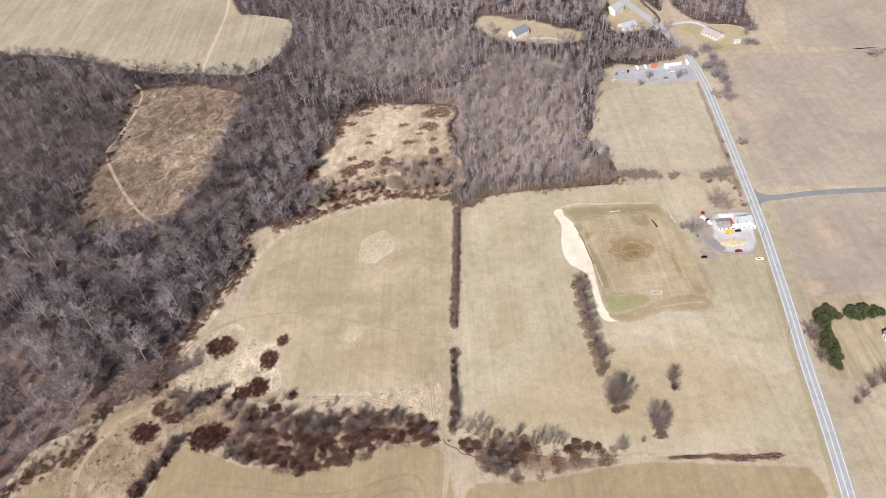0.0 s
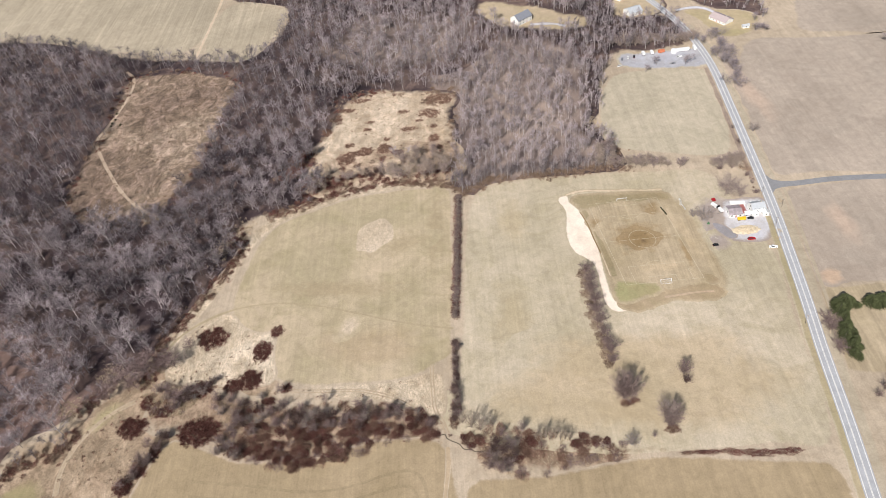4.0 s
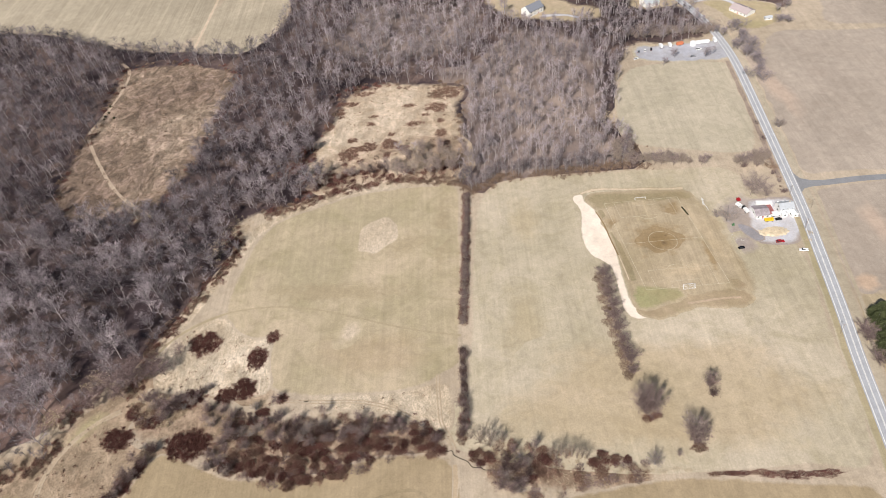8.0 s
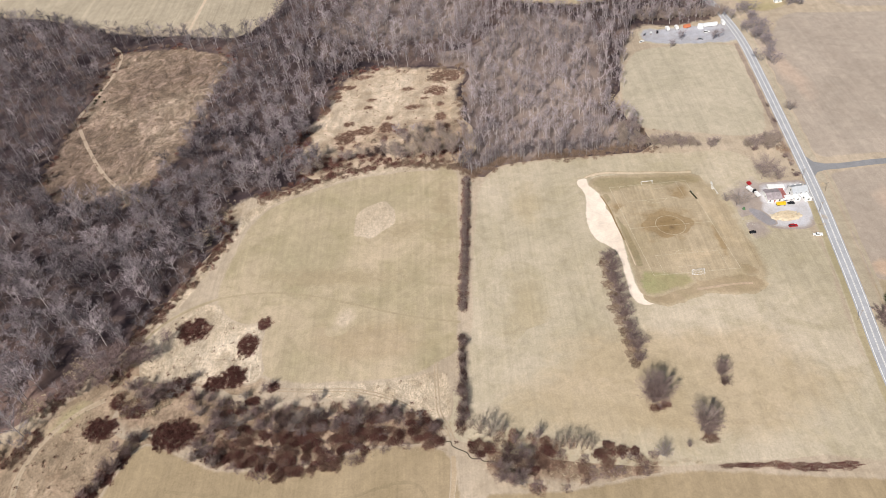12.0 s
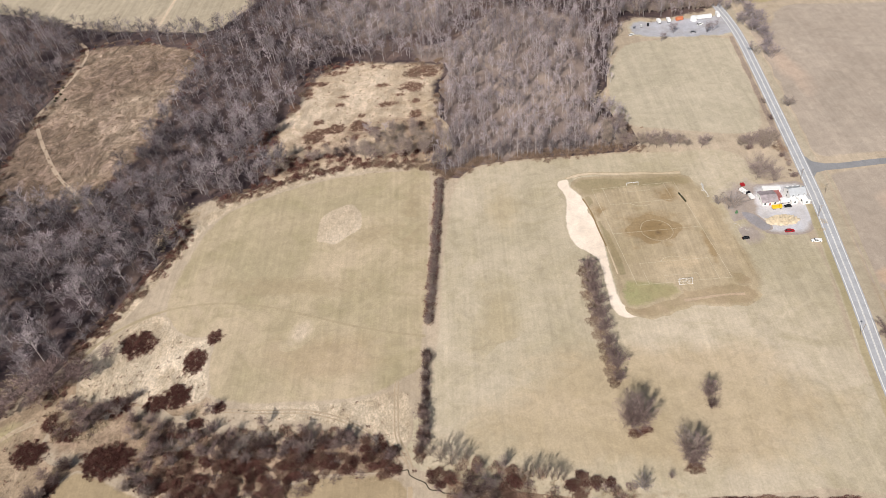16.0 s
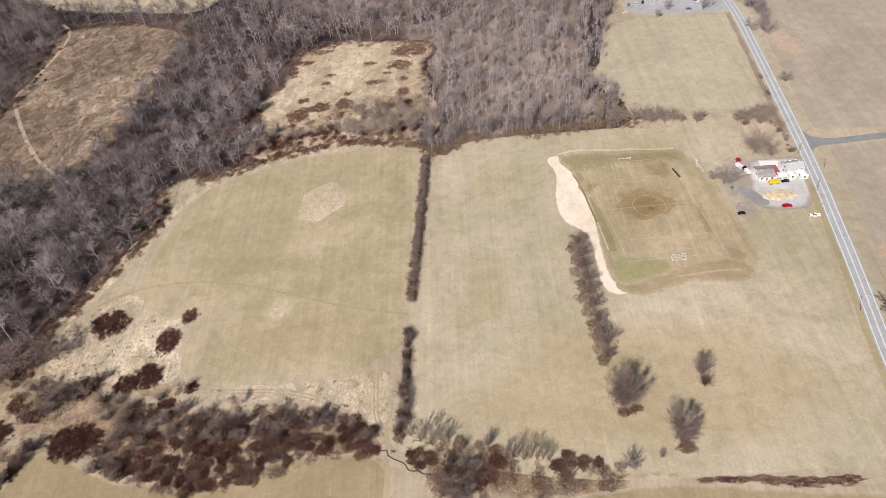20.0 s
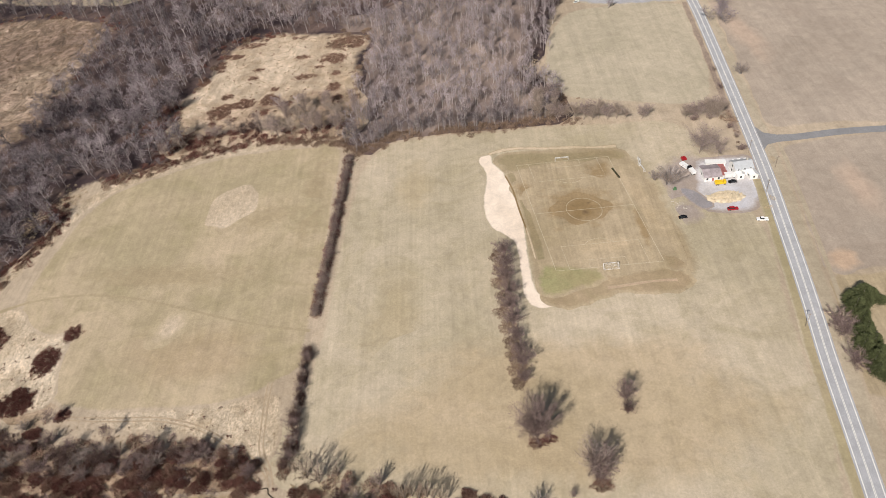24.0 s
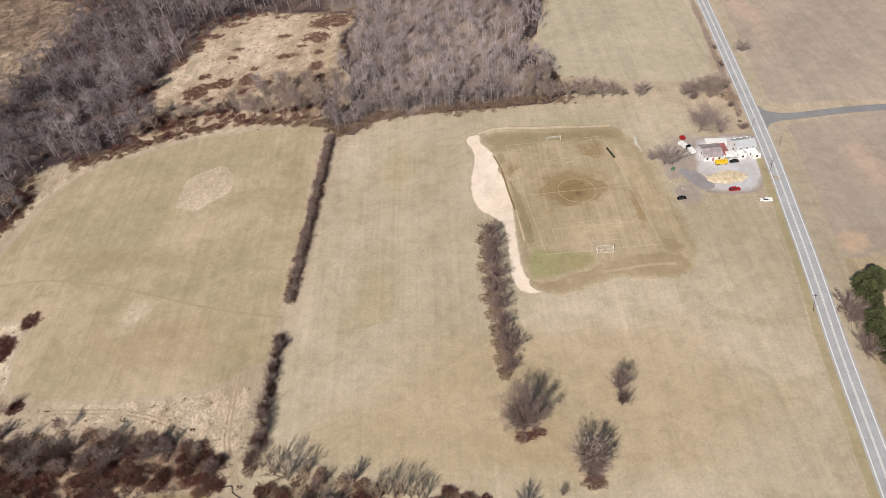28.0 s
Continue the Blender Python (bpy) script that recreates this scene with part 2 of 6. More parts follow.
FIELD_TILLED = [(278, 631), (334, 615), (387, 611), (489, 598), (423, 401), (329, 413), (258, 419), (236, 418), (233, 439), (249, 536)]
FIELD_TILLED_SOUTH = [(235, 404), (275, 407), (338, 403), (419, 395), (403, 308), (279, 307), (222, 308), (226, 337), (232, 384)]
FIELD_FAR_EAST = [(330, 627), (357, 675), (364, 727), (349, 789), (485, 833), (681, 729), (594, 597), (409, 611)]
MEADOW = [(-350, 683), (-317, 688), (-227, 661), (-225, 615), (-235, 548), (-244, 488), (-257, 445), (-280, 438), (-305, 438), (-340, 462), (-350, 484), (-352, 521), (-347, 559), (-350, 612)]
CLEARING = [(-120, 590), (-98, 599), (-63, 597), (-4, 592), (-8, 537), (-11, 494), (-39, 497), (-67, 496), (-103, 484), (-140, 477), (-135, 503), (-123, 548)]
WOODS = [(-867, 998), (-562, 805), (-499, 792), (-433, 764), (-363, 724), (-235, 690), (-215, 698), (-196, 734), (-190, 797), (-208, 817), (-271, 838), (-302, 1002), (-68, 1036), (185, 902), (181, 773), (176, 725), (171, 693), (231, 692), (234, 627), (194, 625), (155, 630), (140, 592), (132, 570), (124, 545), (115, 502), (124, 471), (111, 450), (54, 449), (16, 450), (-4, 436), (-18, 450), (-67, 460), (-111, 451), (-137, 441), (-157, 433), (-175, 435), (-188, 421), (-179, 396), (-190, 371), (-204, 340), (-221, 310), (-223, 280), (-243, 280), (-263, 258), (-261, 235), (-291, 224), (-309, 205), (-337, 183), (-528, 305)]
WOODS_B = [(258, 850), (256, 775), (250, 728), (268, 697), (300, 682), (314, 661), (325, 709), (354, 820)]
WOODS_C = [(219, 857), (218, 778), (232, 730), (239, 736), (244, 790), (245, 850)]
LAWN_A = [(28, 764), (55, 766), (103, 732), (139, 703), (139, 680), (78, 689), (31, 722)]
LAWN_B = [(190, 800), (215, 779), (233, 698), (173, 690), (174, 725)]
LAWN_C = [(239, 697), (262, 695), (315, 673), (296, 635), (261, 631), (251, 675)]
PITCH = [(75, 415), (85, 422), (110, 421), (136, 417), (146, 413), (153, 406), (157, 395), (161, 380), (164, 360), (165, 340), (165, 322), (163, 311), (153, 308), (133, 306), (115, 303), (101, 302), (93, 306), (88, 314), (87, 337), (87, 377), (82, 401)]
SAND = [(67, 420), (70, 421.5), (76.5, 422.5), (75.5, 413.5), (79, 408), (81.7, 401), (83.3, 394.3), (84.9, 384.5), (85.4, 375), (86.4, 366), (87.2, 357), (87.2, 347), (86.8, 337), (86.6, 327.6), (87.2, 316.5), (88.6, 309.3), (91.6, 305.4), (96, 301.5), (90.5, 300.2), (85.4, 302.8), (82.8, 310), (82.9, 317), (83, 328), (83, 337.5), (82.2, 346.8), (79.3, 350), (74.7, 354), (71, 358.3), (68.6, 365.5), (68, 373.2), (68.5, 382), (70.2, 391.4), (71.3, 401), (69.6, 409), (66.6, 413.5)]
YARD = [(188, 396), (193, 399), (218, 396), (217, 384), (217, 371), (212, 362), (205, 353), (188, 353), (180, 358), (182, 376)]
LOT = [(156, 625), (184, 618), (210, 619), (234, 620), (241, 593), (231, 587), (202, 589), (153, 595)]
LAWN_EAST = [(220, 305), (241, 304), (274, 304), (255, 233), (212, 239), (207, 250), (211, 274)]
ROAD_LINE = [(188.9, 865.7), (199.3, 767.9), (219.2, 717.0), (232.7, 664.2), (237.4, 621.4), (238.4, 581.6), (233.9, 524.6), (228.8, 466.3), (224.3, 415.1), (220.4, 376.0), (215.5, 340.2), (211.7, 311.0), (207.3, 281.3), (203.2, 256.5), (197.6, 211.5), (193.2, 181.8), (185, 130)]
SIDE_LINE = [(222.0, 411.0), (240.0, 408.9), (252.0, 409.0), (277.0, 410.3), (327.0, 405.5), (421.0, 397.0)]

# ---- where plants and tracks stand: x, y, half-width, half-depth, height ----
BRIARS_WEST = [(-186, 310.5, 11, 10, 3), (-149, 294.5, 7, 9.5, 2.5), (-141, 311, 4.5, 5.5, 1.8), (-224, 245, 10, 8, 3), (-180, 237.5, 14.5, 10, 4), (-219, 261.5, 4.5, 6, 2.5), (-206, 254.5, 6.5, 4.8, 2.5), (-186, 268, 8, 7, 3.5), (-164, 269, 6.8, 5.6, 3), (-154, 272.5, 8.5, 8, 4), (-129, 263.5, 3.6, 3.4, 1.6)]
DITCH_BRUSH = [(108.5, 196.9, 5.9, 1.9), (121.8, 196.2, 8.3, 2.3), (134.6, 194.6, 6.2, 2.7), (151.1, 193.0, 11.7, 3.3)]
GREY_SHRUBS = [(-168, 252), (-172, 262), (-160, 240), (-146, 236), (-140, 246), (-124, 246), (-192, 270), (-206, 267), (-199, 265), (-199, 259), (-212, 273), (-154, 221), (-203, 230), (-208, 222), (-214, 213), (-199, 238), (-158, 249), (-160, 228), (-149, 245), (-118, 241), (-164, 261), (-183, 268), (-195, 265), (-157, 257), (-129, 253), (-111, 243), (-101, 241), (-165, 232), (-165, 224), (-152, 223), (-132, 240), (-87, 241), (-78, 239), (-71, 242), (-63, 239), (-114, 237), (-104, 243), (-98, 236), (-108, 235), (-58, 241), (-80, 233), (-90, 238), (-1, 207), (4, 210), (6, 202), (-4, 201), (2, 199), (-2, 212), (8, 212)]
DARK_SHRUBS = [(-205, 231), (-210, 221), (-216, 210), (-201, 237), (-192, 264), (-79, 243), (-61, 242), (-118, 243), (-105, 241), (-45, 234), (-96, 243), (-38, 230), (-185, 269), (-179, 274), (-145, 252), (-153, 241), (-122, 236), (0, 215), (10, 206)]
RED_BANKS = [[(-91, 240), (-81, 244), (-62, 242), (-50, 238), (-56, 235), (-72, 234), (-77, 228), (-82, 225), (-90, 231)],
             [(-124, 246), (-113, 244), (-101, 241), (-95, 233), (-102, 227), (-117, 227)],
             [(-76, 234), (-67, 233), (-59, 230), (-53, 227), (-53, 223), (-60, 221), (-70, 220), (-75, 219), (-80, 222), (-76, 227)],
             [(-93, 228), (-83, 232), (-76, 233), (-75, 225), (-80, 219), (-87, 219), (-92, 223)],
             [(-51, 240), (-44, 240), (-38, 234), (-33, 230), (-33, 219), (-41, 218), (-50, 221), (-50, 227), (-52, 232)],
             [(-119, 234), (-107, 231), (-100, 227), (-100, 223), (-90, 217), (-81, 217), (-84, 212), (-96, 209), (-113, 206), (-129, 208), (-135, 212), (-128, 216), (-120, 219)],
             [(-160, 226), (-150, 231), (-140, 232), (-126, 226), (-118, 222), (-128, 213), (-146, 216), (-160, 220)],
             [(-131, 234), (-121, 235), (-108, 231), (-98, 233), (-98, 226), (-109, 225), (-125, 228)],
             [(-146, 256), (-139, 257), (-134, 251), (-136, 246), (-144, 246), (-148, 252)],
             [(-160, 250), (-150, 250), (-140, 240), (-136, 234), (-150, 236), (-160, 242)]]
RED_DITCH = [[(-19, 220), (-13, 220), (-6, 218), (-5, 212), (-13, 211), (-19, 214)],
             [(17, 219), (23, 217), (23, 211), (18, 203), (12, 200), (8, 202), (14, 209)],
             [(43, 212), (51, 213), (67, 208), (62, 203), (57, 205), (50, 203), (44, 200), (42, 205)]]
TAN_SAPLINGS = [(23.0, 213.5, 2.8, 9), (25.8, 212.5, 2.6, 10), (28.6, 213.5, 2.8, 10.5), (31.5, 212.5, 2.7, 9), (34.2, 212.9, 2.8, 10), (36.8, 211.8, 2.5, 9), (39.5, 211.7, 2.7, 8.5), (42.0, 210.7, 2.5, 7.5)]
PALE_TREES = [(-13.6, 225, 6.5, 13), (-8.5, 222.5, 8.0, 14.5), (-1.5, 224.5, 5.0, 9), (-18.5, 228, 4.0, 8)]
HEDGE_LOWER = [(-20.5, 287.3, 4.4, 7.9, 4), (-21.1, 275.2, 3.6, 7.1, 3.5), (-21.1, 263.6, 3.3, 6.6, 3), (-22.6, 253.7, 4.0, 6.0, 3.5), (-22.2, 242.1, 5.0, 8.1, 5), (-24.0, 231.1, 5.1, 7.6, 5)]
PITCH_ROW = [(74.5, 339.0, 6.0, 5.6, 8.5), (75.5, 330.0, 6.4, 5.8, 9), (74.5, 321.0, 6.6, 5.8, 9.5), (75.5, 311.5, 6.2, 5.8, 9), (74.5, 302.5, 6.6, 5.6, 9), (75.5, 293.5, 6.2, 5.6, 8.5), (76.0, 284.0, 5.2, 5.0, 8), (76.5, 277.0, 5.0, 4.6, 7), (77.5, 270.0, 6.4, 6.0, 9.5), (77.0, 262.0, 4.6, 4.2, 6)]
ROADSIDE_SHRUBS = [(211.1, 276.9, 5.5, 8.7, 5), (211.8, 272.7, 5.2, 6.0, 4), (208.8, 257.2, 4.2, 7.3, 6)]
CLEARING_SHRUBS = [(-104, 498, 9, 10, 2.8), (-89, 506, 9, 7, 2.6), (-71, 507, 7, 8, 2.6), (-60, 500, 6, 4, 2.2), (-50, 533, 9, 4, 1.6), (-27, 516, 6, 6, 2.0), (-55, 562, 7, 3, 1.4), (-30, 555, 11, 8, 2.0), (-20, 577, 15, 11, 2.2), (-86, 550, 5, 2, 1.2), (-88, 539, 4, 3, 1.2), (-27, 534, 3, 3.5, 1.6), (-24, 502, 5, 4, 2.0), (-116, 560, 4, 9, 2.0), (-108, 573, 8, 4, 2.0), (-125, 541, 5, 7, 2.0), (-103, 517, 5, 4, 1.6), (-70, 521, 4, 3, 1.2), (-40, 545, 4, 2, 1.2), (-98, 588, 13, 4, 1.4)]
NORTH_ROAD_TREES = [(246.5, 600.4, 7.7, 15.3, 8), (248.8, 586.8, 9.3, 17.4, 8), (241.7, 552.8, 8.0, 14.0, 6), (189.3, 599.1, 5.8, 5.5, 6), (239.8, 624.7, 6.6, 11.6, 7), (403.7, 595.1, 7.7, 9.1, 8), (297.7, 643.4, 11.9, 7.9, 4), (302.1, 658.9, 4.8, 7.9, 7)]
CLEARING_TREES = [(-206.9, 292.6, 9.1, 16.2, 10), (-221.9, 284.4, 11.1, 11.0, 12), (-236.5, 283.3, 12.2, 10.6, 9)]
MEADOW_PATH = [(-359.6, 696.3), (-346.6, 682.0), (-341.3, 658.4), (-342.8, 624.5), (-348.0, 587.5), (-353.4, 567.7), (-338.6, 540.1), (-321.2, 511.9), (-302.2, 483.4), (-281.5, 460.7), (-256.4, 441.2)]
FIELD_TRACK = [(-220.8, 296.7), (-210.8, 315.4), (-192.6, 328.9), (-170.6, 337.0), (-140.8, 337.2), (-114.8, 331.4), (-85.0, 320.4), (-52.2, 307.3), (-20.5, 299.6)]
FARM_TRACK = [(-305.1, 964.5), (-281.9, 872.3), (-283.3, 788.4), (-285.4, 712.6)]
CREEK = [(-35, 222), (-30, 221), (-25, 216), (-20, 213.5), (-18, 211), (-13, 209), (-9, 208.5), (-5, 206)]
STRAW_TRACK = [(-128, 262), (-105, 259), (-85, 258), (-73, 255), (-60, 250), (-47, 240.5), (-34, 232), (-28, 224)]
EDGE_TRACK = [(-35.5, 272), (-36, 262), (-35.5, 254), (-35, 238), (-30, 230), (-28, 222)]
HEDGE_UPPER = [(-10.5, 431.9), (-12.9, 393.3), (-14.9, 362.8), (-17.2, 334.6), (-18.9, 309.5)]
SOUTH_TRACK = [(-28.1, 213.1), (-27.9, 202.0), (-30.6, 184.0), (-33.5, 158.8)]
WEST_TRACK = [(-258.6, 203.4), (-261.6, 219.2), (-256.9, 238.4), (-243.3, 255.8), (-227.5, 264.2), (-210.4, 254.7)]
STRAW_SOUTH = [(-118, 264), (-90, 262), (-60, 261), (-38, 266), (-29, 264), (-28, 240), (-34, 230), (-52, 243), (-82, 252), (-112, 255)]
STRAW_WEST = [(-214, 301), (-201, 319), (-187, 331), (-176, 330), (-167, 316), (-150, 308), (-142, 313), (-143, 288), (-136, 269), (-159, 267), (-184, 274), (-212, 277)]
# ---- building helpers ----
def tri_object(name, verts, tris, material, parent=None, label="", tone=0.5):
    """One mesh from arrays of corners and triangles."""
    verts, tris = np.asarray(verts, np.float32), np.asarray(tris, np.int32)
    me = bpy.data.meshes.new(name)
    me.vertices.add(len(verts))
    me.vertices.foreach_set("co", verts.ravel())
    me.loops.add(tris.size)
    me.loops.foreach_set("vertex_index", tris.ravel())
    me.polygons.add(len(tris))
    me.polygons.foreach_set("loop_start", np.arange(0, tris.size, 3, dtype=np.int32))
    me.materials.append(material)
    me.update(calc_edges=True)
    me.attributes.new("tone", "FLOAT", "POINT").data.foreach_set("value", np.full(len(verts), tone, np.float32) if np.isscalar(tone) else np.asarray(tone, np.float32))
    ob = new(name, me)
    if parent:
        ob.parent = parent
    if label:
        ob["label"] = label
    return ob


def part(name, bm, material, parent=None, label=""):
    me = bpy.data.meshes.new(name)
    bm.to_mesh(me)
    bm.free()
    me.materials.append(material)
    ob = new(name, me)
    if parent:
        ob.parent = parent
    if label:
        ob["label"] = label
    return ob


def dense(points, step, closed=True):
    out = []
    n = len(points)
    for i in range(n if closed else n - 1):
        a, b = Vector(points[i]).to_2d(), Vector(points[(i + 1) % n]).to_2d()
        k = max(1, int((b - a).length / step))
        out += [a.lerp(b, j / k) for j in range(k)]
    if not closed:
        out.append(Vector(points[-1]).to_2d())
    return out


def rounded(points, closed=True, rounds=2):
    """Corner cutting, for field borders that bend gently."""
    p = [Vector(q).to_2d() for q in points]
    for _ in range(rounds):
        q, n = [], len(p)
        for i in range(n if closed else n - 1):
            a, b = p[i], p[(i + 1) % n]
            q += [a.lerp(b, 0.25), a.lerp(b, 0.75)]
        p = q if closed else [p[0]] + q + [p[-1]]
    return p


def sheet(name, points, z, material, soft=4.0, rough=1.2, step=4.0, label="", rounds=2):
    """A sheet of ground cover with a ragged, thinning border."""
    ring = dense(rounded(points, True, rounds) if rounds else points, step)
    area = sum(a.x * b.y - b.x * a.y for a, b in zip(ring, ring[1:] + ring[:1]))
    if area < 0:
        ring.reverse()
    n = len(ring)
    outer, inner = [], []
    for i, p in enumerate(ring):
        d = ring[(i + 1) % n] - ring[i - 1]
        normal = Vector((-d.y, d.x)).normalized()
        w = noise.noise((p.x * 0.03, p.y * 0.03, z * 7)) * rough * 3 + noise.noise((p.x * 0.2, p.y * 0.2, z * 9)) * rough
        outer.append(p - normal * (soft * 0.5 + w))
        inner.append(p + normal * (soft * 0.5 - w))
    bm = bmesh.new()
    rim = bm.verts.layers.float.new("rim")
    vo = [bm.verts.new((p.x, p.y, z)) for p in outer]
    vi = [bm.verts.new((p.x, p.y, z)) for p in inner]
    for v in vi:
        v[rim] = 1.0
    for i in range(n):
        bm.faces.new((vo[i], vo[(i + 1) % n], vi[(i + 1) % n], vi[i]))
    bm.edges.ensure_lookup_table()
    edges = [bm.edges.get((vi[i], vi[(i + 1) % n])) for i in range(n)]
    bmesh.ops.triangle_fill(bm, edges=edges, use_beauty=True)
    for f in bm.faces:
        if f.normal.z < 0:
            f.normal_flip()
    return tagged(part(name, bm, material), label, kind="structure")


def patch(name, x, y, rx, ry, turn, z, material, label, rings=7, core=0.25):
    """An irregular blot of ground cover that fades out from its core."""
    bm = bmesh.new()
    rim = bm.verts.layers.float.new("rim")
    n, last = 40, None
    mid = bm.verts.new((x, y, z))
    mid[rim] = 1.0
    for k in range(1, rings + 1):
        row = []
        for i in range(n):
            a = 2 * math.pi * i / n
            w = 1 + 0.3 * noise.noise((math.cos(a) * 1.3 + x, math.sin(a) * 1.3 + y, 0))
            u, v = math.cos(a) * rx * w * k / rings, math.sin(a) * ry * w * k / rings
            c, s = math.cos(radians(turn)), math.sin(radians(turn))
            q = bm.verts.new((x + u * c - v * s, y + u * s + v * c, z))
            q[rim] = min(1.0, (1 - k / rings) / (1 - core))
            row.append(q)
        for i in range(n):
            j = (i + 1) % n
            bm.faces.new((mid, row[i], row[j]) if last is None else (last[i], row[i], row[j], last[j]))
        last = row
    return tagged(part(name, bm, material), label, kind="structure")


def inside(p, poly):
    x, y = p[0], p[1]
    hit, j = False, len(poly) - 1
    for i in range(len(poly)):
        xi, yi, xj, yj = *poly[i], *poly[j]
        if (yi > y) != (yj > y) and x < (xj - xi) * (y - yi) / (yj - yi) + xi:
            hit = not hit
        j = i
    return hit


def strip(name, line, offset, width, z, material, parent=None, label="", u0=0.0, u1=1.0):
    """A ribbon along a line, shifted sideways by offset."""
    pts = dense(rounded(line, False, 3), 4.0, False)
    pts = pts[int(u0 * (len(pts) - 1)):int(u1 * (len(pts) - 1)) + 1]
    bm = bmesh.new()
    last = None
    for i, p in enumerate(pts):
        d = (pts[min(i + 1, len(pts) - 1)] - pts[max(i - 1, 0)]).normalized()
        s = Vector((d.y, -d.x))
        a, b = p + s * (offset - width / 2), p + s * (offset + width / 2)
        pair = bm.verts.new((a.x, a.y, z)), bm.verts.new((b.x, b.y, z))
        if last:
            bm.faces.new((last[0], last[1], pair[1], pair[0]))
        last = pair
    for f in bm.faces:
        f.normal_update()
        if f.normal.z < 0:
            f.normal_flip()
    return part(name, bm, material, parent, label)


# ---- plants as arrays of corners and triangles ----
def limb(rng, start, end, r0, r1, sides, V, T):
    a, b = np.array(start, float), np.array(end, float)
    d = b - a
    d /= np.linalg.norm(d) + 1e-9
    u = np.cross(d, [0.3, 0.8, 0.2])
    u /= np.linalg.norm(u) + 1e-9
    w = np.cross(d, u)
    base = len(V)
    for c, r in ((a, r0), (b, r1)):
        for k in range(sides):
            t = 2 * math.pi * k / sides
            V.append(c + r * (u * math.cos(t) + w * math.sin(t)))
    for k in range(sides):
        k2 = (k + 1) % sides
        T.append((base + k, base + k2, base + sides + k2))
        T.append((base + k, base + sides + k2, base + sides + k))


def twig(rng, start, way, length, width, V, T):
    side = np.cross(way, rng.normal(size=3))
    side /= np.linalg.norm(side) + 1e-9
    base = len(V)
    V += [start - side * width / 2, start + side * width / 2, start + way * length]
    T.append((base, base + 1, base + 2))


def bare_tree(seed, height=16.0, spread=4.5, limbs=11, twigs=120, width=0.16, stems=1):
    """Leafless tree: trunk and limbs in one pair of arrays, the fine crown in another."""
    rng = np.random.default_rng(seed)
    V, T, CV, CT = [], [], [], []
    ends = []
    for s in range(stems):
        lean = rng.normal(size=2) * (0.05 if stems == 1 else 0.22)
        knee = np.array([lean[0] * height * 0.45, lean[1] * height * 0.45, height * 0.45])
        tip = np.array([lean[0] * height * 0.9, lean[1] * height * 0.9, height * 0.9]) + np.append(rng.normal(size=2) * 0.5, 0)
        r = height * 0.016 / stems ** 0.4
        limb(rng, (0, 0, -0.3), knee, r, r * 0.65, 5, V, T)
        limb(rng, knee, tip, r * 0.65, r * 0.15, 4, V, T)
        for i in range(limbs):
            f = rng.uniform(0.22, 0.85)
            root = knee * (f / 0.45) if f < 0.45 else knee + (tip - knee) * ((f - 0.45) / 0.45)
            az = rng.uniform(0, 2 * math.pi)
            reach = spread * (1.15 - 0.75 * f) * rng.uniform(0.6, 1.15)
            end = root + np.array([math.cos(az) * reach, math.sin(az) * reach, reach * rng.uniform(0.5, 1.3)])
            end[2] = min(end[2], height)
            limb(rng, root, end, r * 0.5, r * 0.14, 3, V, T)
            ends.append((root, end))
        ends.append((knee, tip))
    reach = height * 0.9
    for i in range(twigs):
        root, end = ends[rng.integers(len(ends))]
        at = root + (end - root) * rng.uniform(0.3, 1.05) + rng.normal(size=3) * 0.045 * height * np.array([1, 1, 0.7])
        way = (end - root) / (np.linalg.norm(end - root) + 1e-9) * 0.7 + rng.normal(size=3) * 0.6 + np.array([0, 0, 0.2])
        way /= np.linalg.norm(way)
        twig(rng, at, way, rng.uniform(0.07, 0.16) * reach, width * rng.uniform(0.6, 1.4), CV, CT)
    return np.array(V), np.array(T), np.array(CV), np.array(CT)


def brush(seed, rx, ry, height, twigs, width=0.14, up=0.8):
    """A dense shrub: stems and twigs that fan out of the ground under a domed top."""
    rng = np.random.default_rng(seed)
    V, T = [], []
    for i in range(twigs):
        a, q = rng.uniform(0, 2 * math.pi), math.sqrt(rng.uniform(0, 1))
        q *= 0.8 + 0.12 * math.sin(3 * a + seed) + 0.12 * math.sin(5 * a + 2 * seed) + 0.08 * math.sin(9 * a)
        x, y = math.cos(a) * q * rx, math.sin(a) * q * ry
        top = height * (1 - 0.6 * q * q) * (0.8 + 0.3 * math.sin(1.7 * x + seed) * math.sin(1.3 * y)) * rng.uniform(0.55, 1.05)
        z0 = top * rng.uniform(0, 0.6)
        way = np.array([x / rx * 0.5, y / ry * 0.5, up]) + rng.normal(size=3) * 0.35
        way /= np.linalg.norm(way)
        twig(rng, np.array([x, y, z0 - 0.1]), way, max(0.4, (top - z0) * 1.1), width * rng.uniform(0.6, 1.5), V, T)
    return np.array(V), np.array(T)


